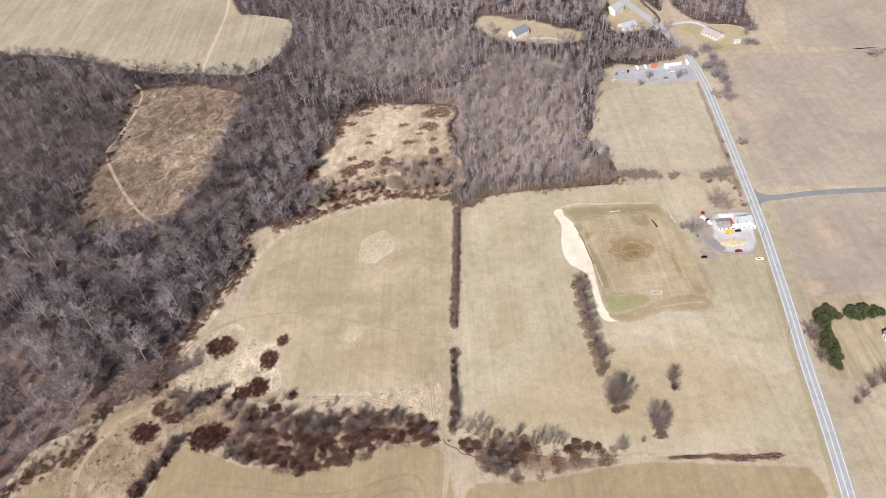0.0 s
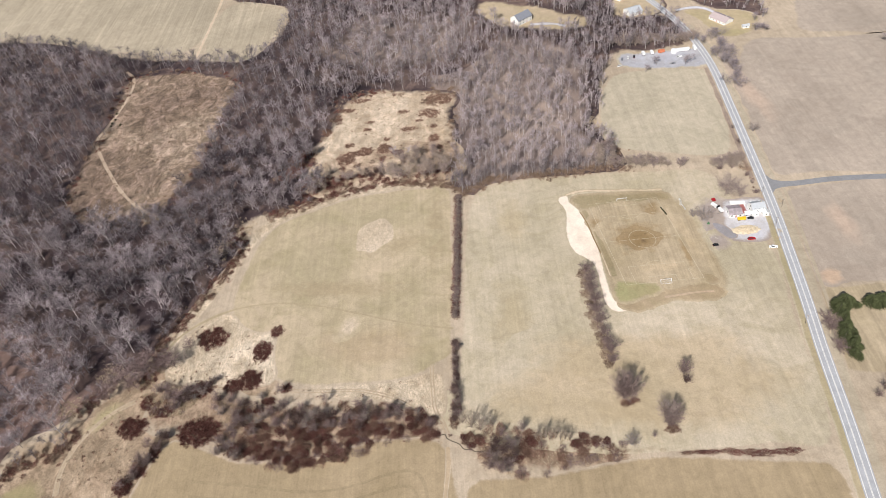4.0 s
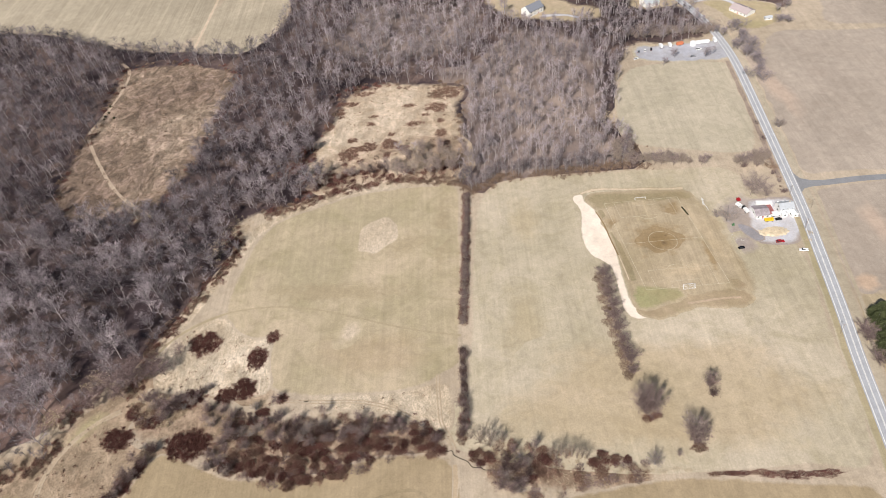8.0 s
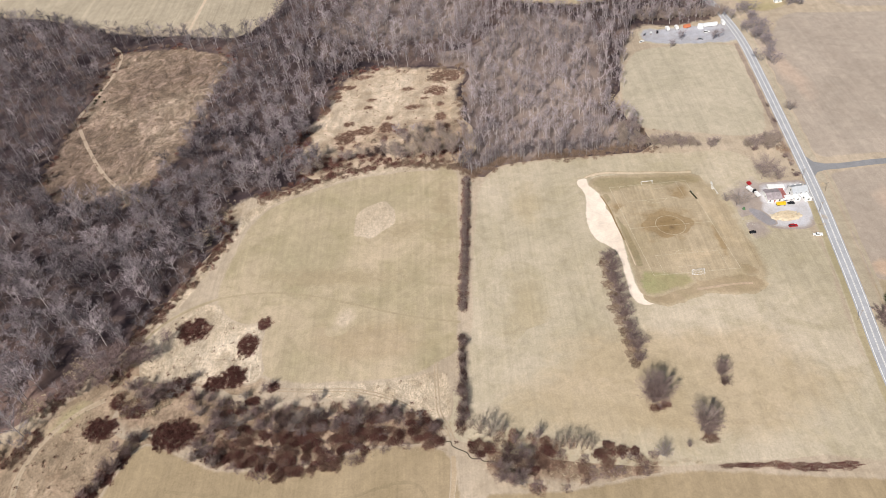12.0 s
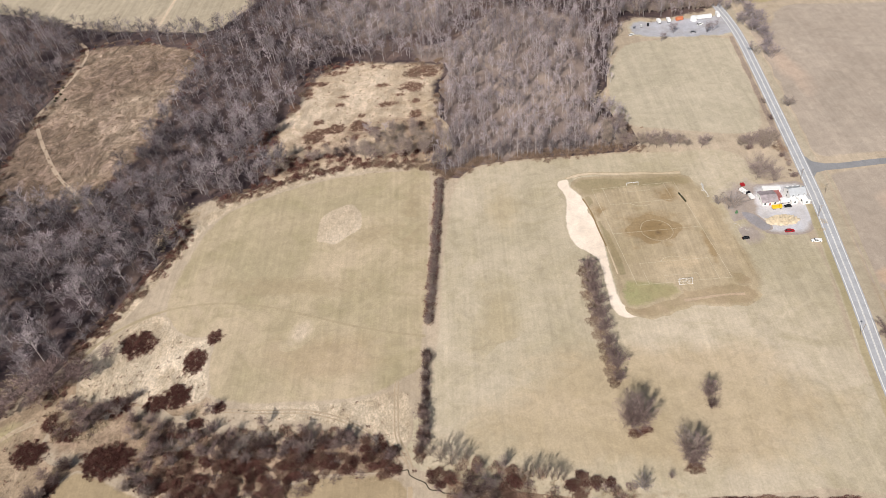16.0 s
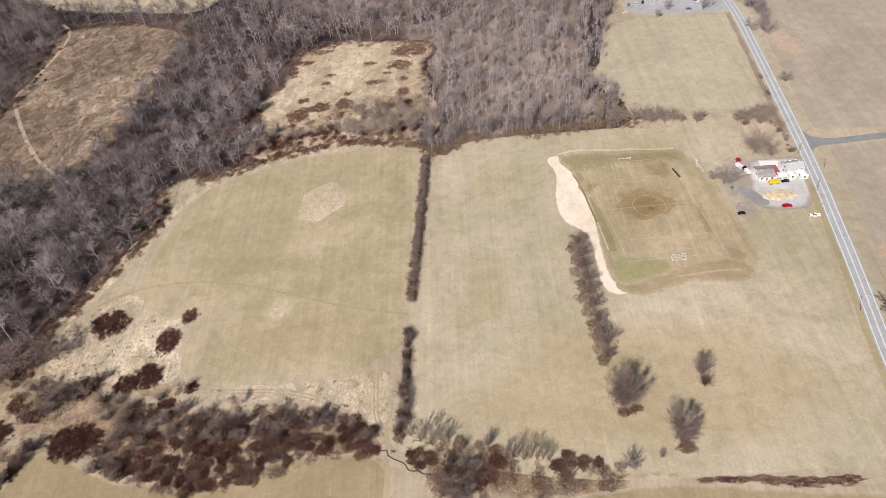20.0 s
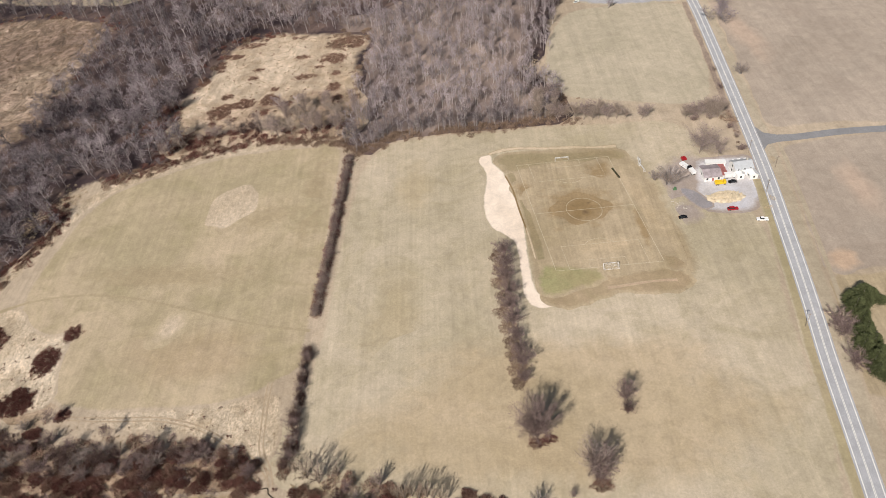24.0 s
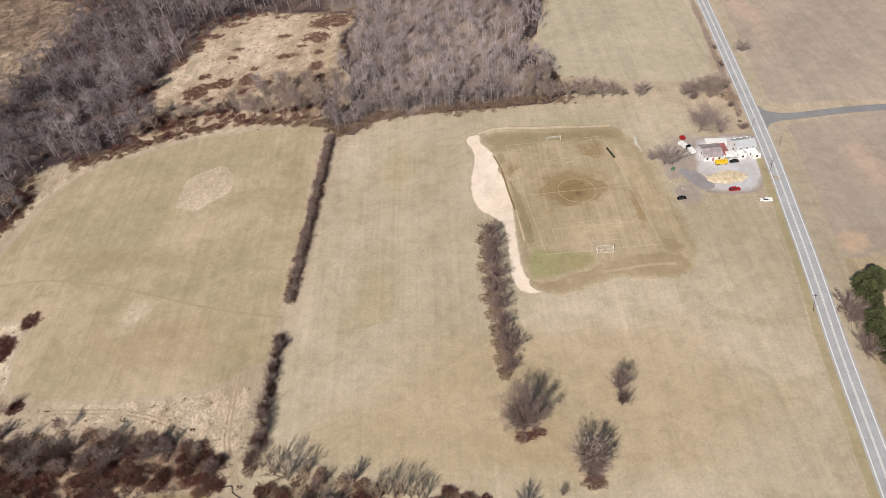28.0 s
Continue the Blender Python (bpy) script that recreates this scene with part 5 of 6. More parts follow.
set_plants("shrub", [(100.5, 215.0, 6.4, 4.4, 7)], [shrubs[2]], (5, 6), "purple leafless shrub under a tall tree", "shrub", "lone shrubs", 37)
set_plants("shrub", [(x + 4.5, y, rx * 1.3, ry * 1.2, h) for x, y, rx, ry, h in ROADSIDE_SHRUBS], shrubs, (5, 6), "purplish leafless roadside shrub before evergreens", "shrub", "shrubs by the roadside", 9)
set_plants("bare_tree", [(x, y, r * 1.1, r * 1.1, h * 1.3) for x, y, r, h in TAN_SAPLINGS], tans, (5, 7), "slender pale tan leafless sapling by the ditch", "tree", "pale saplings by the creek", 10)
set_plants("bare_tree", [(x, y, r, r * 0.9, h) for x, y, r, h in PALE_TREES], tans, (5, 7), "pale leafless tree where creek and hedgerow meet", "tree", "pale trees by the creek", 38)
set_plants("bare_tree", [(16.0, 219.5, 3.4, 3.6, 9), (76.0, 205.0, 5.4, 5.0, 8), (89.5, 208.5, 2.2, 2.2, 4.5)], [creek_shrubs[1], pale_shrubs[1], creek_shrubs[2]], (5, 6), "grey leafless tree beside the ditch", "tree", "trees beside the ditch", 39)
field_trees = [plant("bare_tree", bare_tree(390 + i, 10.0, 4.4, 24, 2300, 0.095, 1 + i % 3), PALE_TWIGS, CREEK_TWIGS if i == 1 else PALE_TWIGS, ("trunk", "crown")) for i in range(3)]
set_plants("bare_tree", [(114, 449, 4.6, 4.6, 11), (119, 447, 5, 5, 12), (124, 449, 4.4, 4.4, 10), (128.5, 447, 5, 5, 12), (134, 446.5, 5, 5, 12), (139, 445, 4.4, 4.4, 10), (143, 446, 5, 5, 12), (148.5, 444, 4.6, 4.6, 10.5), (153.5, 444, 4.6, 4.6, 10), (159, 443, 3.4, 3.4, 7), (168, 441, 4.6, 4.6, 9), (106, 452, 5, 5, 12), (110, 457, 5, 5, 13), (115, 461, 5, 5, 12), (108, 465, 5, 5, 13), (118, 455, 5, 5, 12), (113, 470, 5, 5, 12), (119, 468, 4.4, 4.4, 11)], field_trees, (5, 10), "pale grey leafless tree at the field's edge", "tree", "trees at field edges", 18)
set_plants("bare_tree", [(168.5, 379.0, 10.0, 8.0, 12), (162.0, 384.0, 5.0, 4.5, 6), (239.0, 479.0, 6.5, 6.0, 8)], pale_shrubs, (5, 6), "grey leafless tree standing in open grass", "tree", "trees at field edges", 11)
set_plants("bare_tree", [(x, y - 3, rx, rx, h * 1.35) for x, y, rx, ry, h in NORTH_ROAD_TREES + ROAD_STRIP], small_trees, (5.6, 9), "grey leafless tree beside the road", "tree", "trees along the road", 12)
strip_protos = [plant("bare_tree", bare_tree(380 + i, 12.0, 5.0, 22, 1500, 0.085, 2 + i % 2), PALE_TWIGS, CREEK_TWIGS if i % 2 else PALE_TWIGS, ("trunk", "crown")) for i in range(4)]
strip_trees = [(-88, 471, 6, 6, 11), (-70, 465, 6, 6, 14), (-63, 466, 6, 6, 15), (-57, 463, 6.5, 6, 16), (-49, 463, 6, 6, 15), (-42, 461, 7, 6, 17), (-34, 463, 6, 6, 16), (-28, 465, 6.5, 6, 18), (-23, 465, 6, 6, 17), (-17, 466, 6, 6, 16), (-66, 475, 6, 6, 14), (-58, 478, 6, 6, 15), (-50, 476, 6, 6, 16), (-44, 481, 6, 6, 15), (-36, 476, 6, 6, 16), (-29, 479, 6, 6, 16), (-20, 478, 6, 6, 16), (-53, 489, 5, 5, 12), (-41, 490, 5, 5, 12), (-28, 491, 5, 5, 12),
               (-13, 446, 5, 5, 12), (-8, 455, 6, 5, 14), (-8, 464, 6, 6, 16), (-10, 474, 6, 6, 16), (-119, 455, 7, 6, 11), (-100, 466, 7, 6, 10), (-110, 462, 5, 5, 8), (-128, 458, 6, 6, 11)]
strip_rng = np.random.default_rng(58)
set_plants("bare_tree", [(x + strip_rng.normal() * 2.5, y + strip_rng.normal() * 3, rx * strip_rng.uniform(0.6, 1.15), ry * strip_rng.uniform(0.6, 1.1), h * strip_rng.uniform(0.8, 1.15)) for x, y, rx, ry, h in strip_trees], strip_protos, (5.6, 12), "pale grey leafless tree at the woodland edge", "tree", "trees at the woodland edge", 13)
strip_brush = [(-130, 468), (-108, 472), (-90, 474), (-66, 470), (-40, 474), (-12, 474), (-12, 460), (-66, 463), (-104, 459), (-128, 455)]
set_plants("shrub", [(-77, 474, 5.5, 5, 8), (-83, 470, 5, 4.5, 6), (-73, 470, 4, 4, 6)], dark_shrubs, (5, 6), "dark dense leafless shrub below the clearing", "shrub", "shrubs below the clearing", 48)
CLEARING_BRUSH = [[(-141, 475), (-124, 476), (-105, 475), (-99, 471), (-109, 461), (-126, 455), (-135, 448), (-142, 460)], [(-132, 510), (-133, 496), (-142, 488), (-152, 480), (-154, 500), (-145, 512)], [(-64, 455), (-46, 455), (-36, 455), (-25, 457), (-27, 461), (-47, 460)]]
low_brush("clearing_brush", bank_rows(CLEARING_BRUSH, 5.0, 2.4, 4.4, 1.2, 2.8), BRIAR, "dark red-brown briar beside the clearing")
low_brush("strip_brush_mass", bank_rows([strip_brush], 6.0, 2.4, 4.4, 1.2, 2.6), BRIAR, "red-brown brush between clearing and field")

set_plants("shrub", [(x, y + 2, rx * 1.35, ry * 1.3, h * 1.5) for x, y, rx, ry, h in LOT_EDGE], creek_shrubs + edge_shrubs, (5, 7), "grey-brown leafless shrub behind the storage lot", "shrub", "shrubs behind the lot", 26)

set_plants("bare_tree", [(x, y - 4, rx * 0.95, rx * 0.95, h * 1.2) for x, y, rx, ry, h in CLEARING_TREES] + [(-213, 288, 8, 8, 11), (-226, 286, 9, 9, 13), (-229, 274, 7, 7, 9), (-200, 303, 6, 6, 8), (-246, 268, 8, 8, 11), (-196, 262, 7, 7, 8)], dark_trees, (5.4, 9), "dark leafless tree leaning over bleached grass", "tree", "trees at the woodland edge", 27)
creek_rng = np.random.default_rng(28)
creek_trees = []
for x, y in GREY_SHRUBS[::2] + DARK_SHRUBS:
    creek_trees.append((x + creek_rng.normal() * 4, y + creek_rng.normal() * 3, creek_rng.uniform(2.6, 4.4), creek_rng.uniform(2.6, 4.4), creek_rng.uniform(4.5, 8.0)))
set_plants("bare_tree", creek_trees, dark_trees + pale_shrubs, (5.4, 9), "small dark leafless tree in the creek thicket", "tree", "trees in the creek thicket", 29)

# hedgerow between the two mown fields
hedge_rng = np.random.default_rng(21)
hedge_rows, brown_rows = [], []
for p in dense(HEDGE_UPPER, 3.3, False):
    hedge_rows.append((p.x + 0.4 + hedge_rng.normal() * 0.5, p.y - 1, hedge_rng.uniform(2.9, 3.7), hedge_rng.uniform(3.0, 3.8), hedge_rng.uniform(3.2, 5.4)))
    brown_rows.append((p.x + hedge_rng.normal() * 0.5, p.y + 0.5, hedge_rng.uniform(3.2, 4.0), hedge_rng.uniform(3, 4), hedge_rng.uniform(1.8, 3.0)))
set_plants("shrub", hedge_rows, [shrubs[0], creek_shrubs[0], dark_shrubs[0], edge_shrubs[0], shrubs[1], creek_shrubs[2]], (5, 6), "grey-brown leafless hedgerow shrub between fields", "shrub", "shrubs of the hedgerow", 14)
low_brush("hedgerow_briars", brown_rows, BRIAR, "brown briar at the foot of the hedgerow")
JUNCTION_BRUSH = [(213, 402), (217, 400), (219, 413), (220.5, 430), (217, 434), (214.5, 418)]
low_brush("junction_brush", bank_rows([JUNCTION_BRUSH], 4.6, 1.0, 2.0, 0.5, 1.2), BRIAR_PALE, "tan-brown brush between yard and road")
set_plants("shrub", [(197, 434, 3.6, 3.2, 4), (207, 434, 4.5, 3.6, 5), (214.5, 423, 2.6, 2.6, 3.5), (215.5, 414, 2.0, 2.4, 3), (214.5, 402, 3.6, 2.8, 4), (219.8, 446, 2.4, 4.5, 3.5), (222.5, 466, 2.0, 5, 2.5), (224.5, 486, 2.0, 5, 2.5)], [shrubs[0], creek_shrubs[0], shrubs[1], creek_shrubs[1]], (5, 6), "purple-brown leafless shrub beside the road", "shrub", "shrubs by the junction", 44)
set_plants("bare_tree", [(193, 437, 5, 5, 9), (199.5, 436, 6, 5.5, 11), (205, 435.5, 6.5, 6, 12), (211, 434, 6, 5.5, 11), (208, 440, 5, 5, 10)], field_trees, (5, 10), "tan-grey leafless tree beside the road", "tree", "trees by the junction", 44)
yard_tree = plant("bare_tree", bare_tree(97, 13.0, 8.5, 34, 1900, 0.085), PALE_TWIGS, CREEK_TWIGS, ("trunk", "crown"))
set_plants("bare_tree", [(191.5, 403.0, 13.0, 11.0, 15.0), (200.5, 398.0, 7.0, 6.5, 11.0)], [yard_tree], (8.5, 13), "broad old leafless tree behind the barn", "tree", "trees by the yard", 25)
forget([yard_tree] + strip_protos + field_trees + dark_trees + dark_shrubs + bank_briars + hedge_briars + shrubs + creek_shrubs + pale_shrubs + edge_shrubs + tans + small_trees)


def evergreen(seed, h=9.0, r=3.0):
    """A spruce: trunk, and a crown of many drooping needle sprays with an uneven outline."""
    rng = np.random.default_rng(seed)
    V, T, CV, CT = [], [], [], []
    limb(rng, (0, 0, -0.2), (0, 0, h * 0.95), 0.22, 0.04, 6, V, T)
    for i in range(1700):
        f = rng.uniform(0.03, 1.0) ** 0.8
        z = h * f
        reach = r * (1.05 - f) ** 0.5 * rng.uniform(0.75, 1.2)
        a = rng.uniform(0, 2 * math.pi)
        way = np.array([math.cos(a), math.sin(a), rng.uniform(-0.25, 0.45)])
        start = np.array([math.cos(a), math.sin(a), 0]) * reach * rng.uniform(0.45, 0.85) + np.array([0, 0, z])
        twig(rng, start, way / np.linalg.norm(way), reach * rng.uniform(0.22, 0.55), rng.uniform(0.2, 0.4), CV, CT)
    return np.array(V), np.array(T), np.array(CV), np.array(CT)


greens = [plant("evergreen_tree", evergreen(120 + i), TRUNK, NEEDLES, ("trunk", "crown")) for i in range(3)]
green_rows = [(224.0, 289.0, 3.9, 3.9, 9.5), (229.0, 289.0, 4.0, 4.0, 9), (233.5, 289.5, 3.4, 3.4, 8), (223.0, 283.0, 4.0, 4.0, 10), (222.0, 276.0, 3.8, 3.8, 9),
              (221.5, 269.5, 4.0, 4.0, 9.5), (220.5, 263.0, 3.8, 3.8, 9), (220.0, 257.0, 3.7, 3.7, 9), (219.0, 251.0, 3.4, 3.4, 8),
              (245.5, 288.5, 4.0, 4.0, 8.5), (250.5, 288.0, 3.9, 3.9, 8), (255.5, 288.5, 3.8, 3.8, 8), (260.0, 289.0, 3.3, 3.3, 7)]
green_rng = np.random.default_rng(53)
set_plants("evergreen_tree", [(x + 1 + green_rng.normal() * 0.8, y + green_rng.normal() * 0.8, rx * green_rng.uniform(0.85, 1.35), ry * green_rng.uniform(0.85, 1.35), h * green_rng.uniform(0.65, 1.05)) for x, y, rx, ry, h in green_rows + [(x + 1.8, y - 2.6, r * 0.8, r * 0.8, h * 0.75) for x, y, r, _, h in green_rows]], greens, (3, 9), "dark green conical evergreen in a planted row", "tree", "evergreens behind the road", 16)
set_plants("evergreen_tree", [(178, 745, 3.5, 3.5, 10), (176, 738, 3, 3, 8)], greens, (3, 9), "dark evergreen beside a white house", "tree", "evergreens beside the house", 17)
forget(greens)

corner_trees = [plant("shrub", fan_shrub(370 + i, 5.0, 6.0, 90, 2200, 0.07, 0.08), PALE_TWIGS, SHRUB) for i in range(2)]
set_plants("shrub", [(226, 226, 5, 5, 7), (234, 232, 7, 6, 10), (243, 235, 8, 7, 11), (220, 222, 4, 4, 5)], corner_trees, (5, 6), "grey-brown leafless shrub beside the striped lawn", "shrub", "shrubs beside the lawn", 54)
forget(corner_trees)

# tussocks of bleached and brown grass on the uncut ground
tuft_rng = np.random.default_rng(31)
tufts = [brush(140 + i, 0.7, 0.7, 0.9, 14, 0.22, 0.8) for i in range(4)]
def tuft_places(poly, count, low, high):
    xs, ys = [p[0] for p in poly], [p[1] for p in poly]
    out = []
    while len(out) < count:
        p = (tuft_rng.uniform(min(xs), max(xs)), tuft_rng.uniform(min(ys), max(ys)))
        if inside(p, poly):
            out.append((*p, tuft_rng.uniform(0, 6.28), tuft_rng.uniform(low, high), tuft_rng.uniform(0.6, 1.2), int(tuft_rng.integers(4))))
    return out


CREEK_LAND = [(-215, 300), (-150, 290), (-132, 262), (-60, 258), (-28, 245), (-25, 215), (-60, 216), (-110, 208), (-160, 220), (-195, 236), (-215, 210), (-262, 200), (-262, 240)]
gap_tufts = [(x + tuft_rng.normal() * rx * 0.45, y + tuft_rng.normal() * ry * 0.45, tuft_rng.uniform(0, 6.28), tuft_rng.uniform(0.8, 2.4), tuft_rng.uniform(0.4, 0.9), int(tuft_rng.integers(4))) for x, y, rx, ry in GAPS for _ in range(150)]
scatter("dry_grass_tufts", tufts, gap_tufts + tuft_places(STRAW_SOUTH, 900, 0.35, 0.7) + tuft_places(STRAW_WEST, 700, 0.4, 0.8) + tuft_places(CREEK_LAND, 2400, 0.5, 1.1) + tuft_places(CLEARING, 900, 0.7, 1.6), TAN, "bleached tussocks of dry uncut grass")
scatter("brown_weed_tufts", tufts, tuft_places(STRAW_WEST, 60, 0.8, 2.0) + tuft_places(CREEK_LAND, 220, 0.6, 2.2) + tuft_places(CLEARING, 120, 0.8, 2.0) + tuft_places(STRAW_SOUTH, 10, 0.8, 1.6), BRIAR, "small dark brown weed clumps in dry grass")

scatter("meadow_weeds", tufts, tuft_places(MEADOW, 1500, 0.6, 2.2), BRIAR_PALE, "brown weeds and low brush in the meadow", tones=[tuft_rng.uniform(0.4, 1.2) for _ in range(1500)])

# brown brush along the foot of the woods
edge_brush, foot_rng = [brush(160 + i, 3.0, 3.0, 2.6, 150, 0.22, 0.7) for i in range(4)], np.random.default_rng(41)
foot = []
for p in dense(WOODS, 3.0):
    if p.y < 500 and -350 < p.x < 135:
        for k in range(7):
            if noise.noise((p.x * 0.04, p.y * 0.04, 2)) > -0.25:
                foot.append((p.x + foot_rng.normal() * 3.0, p.y + foot_rng.normal() * 3.0, foot_rng.uniform(0, 6.28), foot_rng.uniform(0.25, 1.05), foot_rng.uniform(0.6, 1.2), int(foot_rng.integers(4))))
for p in dense(MEADOW, 4.0) + dense(CLEARING, 4.0):
    if noise.noise((p.x * 0.05, p.y * 0.05, 8)) < -0.1:
        continue
    foot.append((p.x + foot_rng.normal() * 3, p.y + foot_rng.normal() * 3, foot_rng.uniform(0, 6.28), foot_rng.uniform(0.5, 1.3), foot_rng.uniform(0.6, 1.2), int(foot_rng.integers(4))))
# red-brown brush round the clearing and in the meadow's corner
for x, y, rx, ry in ((-146, 498, 9, 20), (-158, 484, 9, 10), (-128, 470, 18, 6), (-102, 468, 16, 5), (-26, 580, 14, 12), (-93, 600, 22, 6), (-288, 444, 12, 8), (-186, 408, 6, 14), (128, 446, 8, 5), (217, 434, 4, 9)):
    for k in range(int(rx * ry * 0.42)):
        a, q = foot_rng.uniform(0, 6.28), math.sqrt(foot_rng.uniform(0, 1))
        foot.append((x + math.cos(a) * q * rx, y + math.sin(a) * q * ry, foot_rng.uniform(0, 6.28), foot_rng.uniform(0.3, 0.9), foot_rng.uniform(0.5, 1.0), int(foot_rng.integers(4))))
red = [p for i, p in enumerate(foot) if p[0] < -60 and i % 2]
pale = [p for i, p in enumerate(foot) if not (p[0] < -60 and i % 2)]
scatter("edge_brush", edge_brush, red, BRIAR, "red-brown leafless brush at the foot of the woods", tones=[foot_rng.uniform(0.2, 1.0) for _ in red])
scatter("edge_weeds", edge_brush, pale, BRIAR_PALE, "tan-brown weeds at the foot of the woods", tones=[foot_rng.uniform(0.2, 1.0) for _ in pale])

# low undergrowth that fills the creek thicket and the woods' floor
THICKET = [[(-160, 262), (-130, 250), (-95, 250), (-60, 246), (-38, 234), (-32, 216), (-58, 218), (-85, 212), (-110, 205), (-145, 212), (-168, 226), (-160, 245)], [(-20, 222), (0, 224), (30, 216), (52, 208), (76, 205), (70, 198), (40, 192), (10, 190), (-12, 204)], [(-225, 268), (-200, 272), (-185, 262), (-195, 250), (-215, 252)]]
under = []
for poly_ in THICKET:
    under += tuft_places(poly_, int(abs(sum(a[0] * b[1] - b[0] * a[1] for a, b in zip(poly_, poly_[1:] + poly_[:1]))) / 2 / 32), 0.5, 1.3)
scatter("creek_undergrowth", edge_brush, under, BRIAR_SOFT, "tangled brown undergrowth along the creek", tones=[foot_rng.uniform(0.0, 1.0) for _ in under])
grey_under = []
for poly_ in THICKET:
    grey_under += tuft_places(poly_, int(abs(sum(a[0] * b[1] - b[0] * a[1] for a, b in zip(poly_, poly_[1:] + poly_[:1]))) / 2 / 45), 0.5, 1.2)
scatter("creek_reeds", tufts, [q for poly_ in THICKET for q in tuft_places(poly_, 420, 0.8, 2.2)], TAN, "bleached reeds between the creek bushes")
scatter("creek_saplings", edge_brush, grey_under, SHRUB, "thin grey saplings in the creek thicket", tones=[foot_rng.uniform(0.2, 1.0) for _ in grey_under])

# verge brush and fallen trunks by the road
for x, y, rx, ry, h in ((216.5, 360.5, 2.2, 3.0, 1.2), (213.0, 354.0, 3.0, 1.6, 0.9), (228.5, 392.0, 2.0, 3.0, 0.8), (176.0, 620.0, 5.0, 3.0, 2.0), (-57.3, 234.6, 3.0, 1.6, 1.4)):
    v, t = brush(int(abs(x)), rx, ry, h, 260, 0.14, 0.5)
    ob = tagged(tri_object("brush_pile", v, t, TAN), "tan heap of cut branches by the road", "brush pile", "brush piles")
    ob.location = (x, y, 0.06)

# ---- buildings, vehicles and small things ----
WHITE_WALL = plain("white_siding", (0.78, 0.77, 0.74), 0.7, 0.06, 0.8)
GREY_ROOF = plain("grey_shingle", (0.22, 0.23, 0.26), 0.85, 0.15, 1.2)
METAL_ROOF = plain("pale_metal_roof", (0.60, 0.62, 0.64), 0.45, 0.12, 0.6, 0.3)
BARN_ROOF = plain("weathered_barn_roof", (0.36, 0.31, 0.32), 0.75, 0.35, 0.35)
RUST_ROOF = plain("rusty_red_roof", (0.36, 0.14, 0.13), 0.75, 0.35, 0.5)
PINK_ROOF = plain("faded_pink_roof", (0.46, 0.38, 0.37), 0.85, 0.12, 0.8)
GLASS = plain("dark_glass", (0.03, 0.035, 0.04), 0.12, 0.1, 1.0)
RUBBER = plain("black_rubber", (0.025, 0.025, 0.025), 0.8, 0.2, 4.0)
CHROME = plain("wheel_steel", (0.55, 0.55, 0.56), 0.35, 0.1, 3.0, 0.8)
BLACK_PAINT = plain("black_paint", (0.012, 0.012, 0.015), 0.25, 0.2, 1.0)
RED_PAINT = plain("red_paint", (0.36, 0.018, 0.025), 0.3, 0.15, 1.0)
YELLOW_PAINT = plain("yellow_paint", (0.80, 0.52, 0.03), 0.4, 0.1, 1.0)
WHITE_PAINT = plain("white_paint", (0.80, 0.80, 0.79), 0.4, 0.06, 1.0)
ORANGE_PAINT = plain("faded_orange_paint", (0.60, 0.20, 0.10), 0.6, 0.15, 1.0)
GREEN_PAINT = plain("dull_green_paint", (0.10, 0.20, 0.10), 0.6, 0.15, 1.0)
LAMP_GLASS = plain("lamp_glass", (0.75, 0.70, 0.62), 0.2, 0.05, 1.0)
POLE_WOOD = plain("pole_wood", (0.30, 0.25, 0.20), 0.9, 0.25, 0.8)
CUT_WOOD = bark_material("cut_wood", (0.40, 0.325, 0.23), (0.76, 0.65, 0.48), 0.2)
DARK_CLOTH = plain("dark_olive_tarp", (0.06, 0.055, 0.03), 0.8, 0.3, 1.0)
NET = plain("white_net", (0.75, 0.75, 0.74), 0.8, 0.05, 3.0)
STONE = plain("pale_stone", (0.50, 0.46, 0.40), 0.85, 0.15, 1.5)


def box(bm, size, at=(0, 0, 0), bevel=0.0, top=None):
    """A block standing on at; top: (x, y) shrink of its upper face."""
    sx, sy, sz = size
    r = bmesh.ops.create_cube(bm, size=1.0)
    for v in r["verts"]:
        up = v.co.z > 0
        v.co = Vector((v.co.x * sx, v.co.y * sy, (v.co.z + 0.5) * sz))
        if up and top:
            v.co.x *= top[0]
            v.co.y *= top[1]
        v.co += Vector(at)
    if bevel:
        edges = list({e for v in r["verts"] for e in v.link_edges})
        bmesh.ops.bevel(bm, geom=edges, offset=bevel, segments=2, profile=0.6, affect="EDGES")
    return bm


def tube(bm, a, b, r, sides=8, r2=None):
    a, b = Vector(a), Vector(b)
    m = Matrix.Translation((a + b) / 2) @ (b - a).to_track_quat("Z", "Y").to_matrix().to_4x4()
    bmesh.ops.create_cone(bm, cap_ends=True, segments=sides, radius1=r, radius2=r if r2 is None else r2, depth=(b - a).length, matrix=m)
    return bm


def gable(bm, w, d, wall, rise):
    """Walls of a gabled house, ridge along x."""
    pts = [(-w / 2, -d / 2, 0), (w / 2, -d / 2, 0), (w / 2, d / 2, 0), (-w / 2, d / 2, 0), (-w / 2, -d / 2, wall), (w / 2, -d / 2, wall), (w / 2, d / 2, wall), (-w / 2, d / 2, wall), (-w / 2, 0, wall + rise), (w / 2, 0, wall + rise)]
    v = [bm.verts.new(p) for p in pts]
    for f in ((0, 1, 5, 4), (2, 3, 7, 6), (1, 2, 6, 9, 5), (3, 0, 4, 8, 7), (4, 5, 9, 8), (6, 7, 8, 9)):
        bm.faces.new([v[i] for i in f])
    return bm


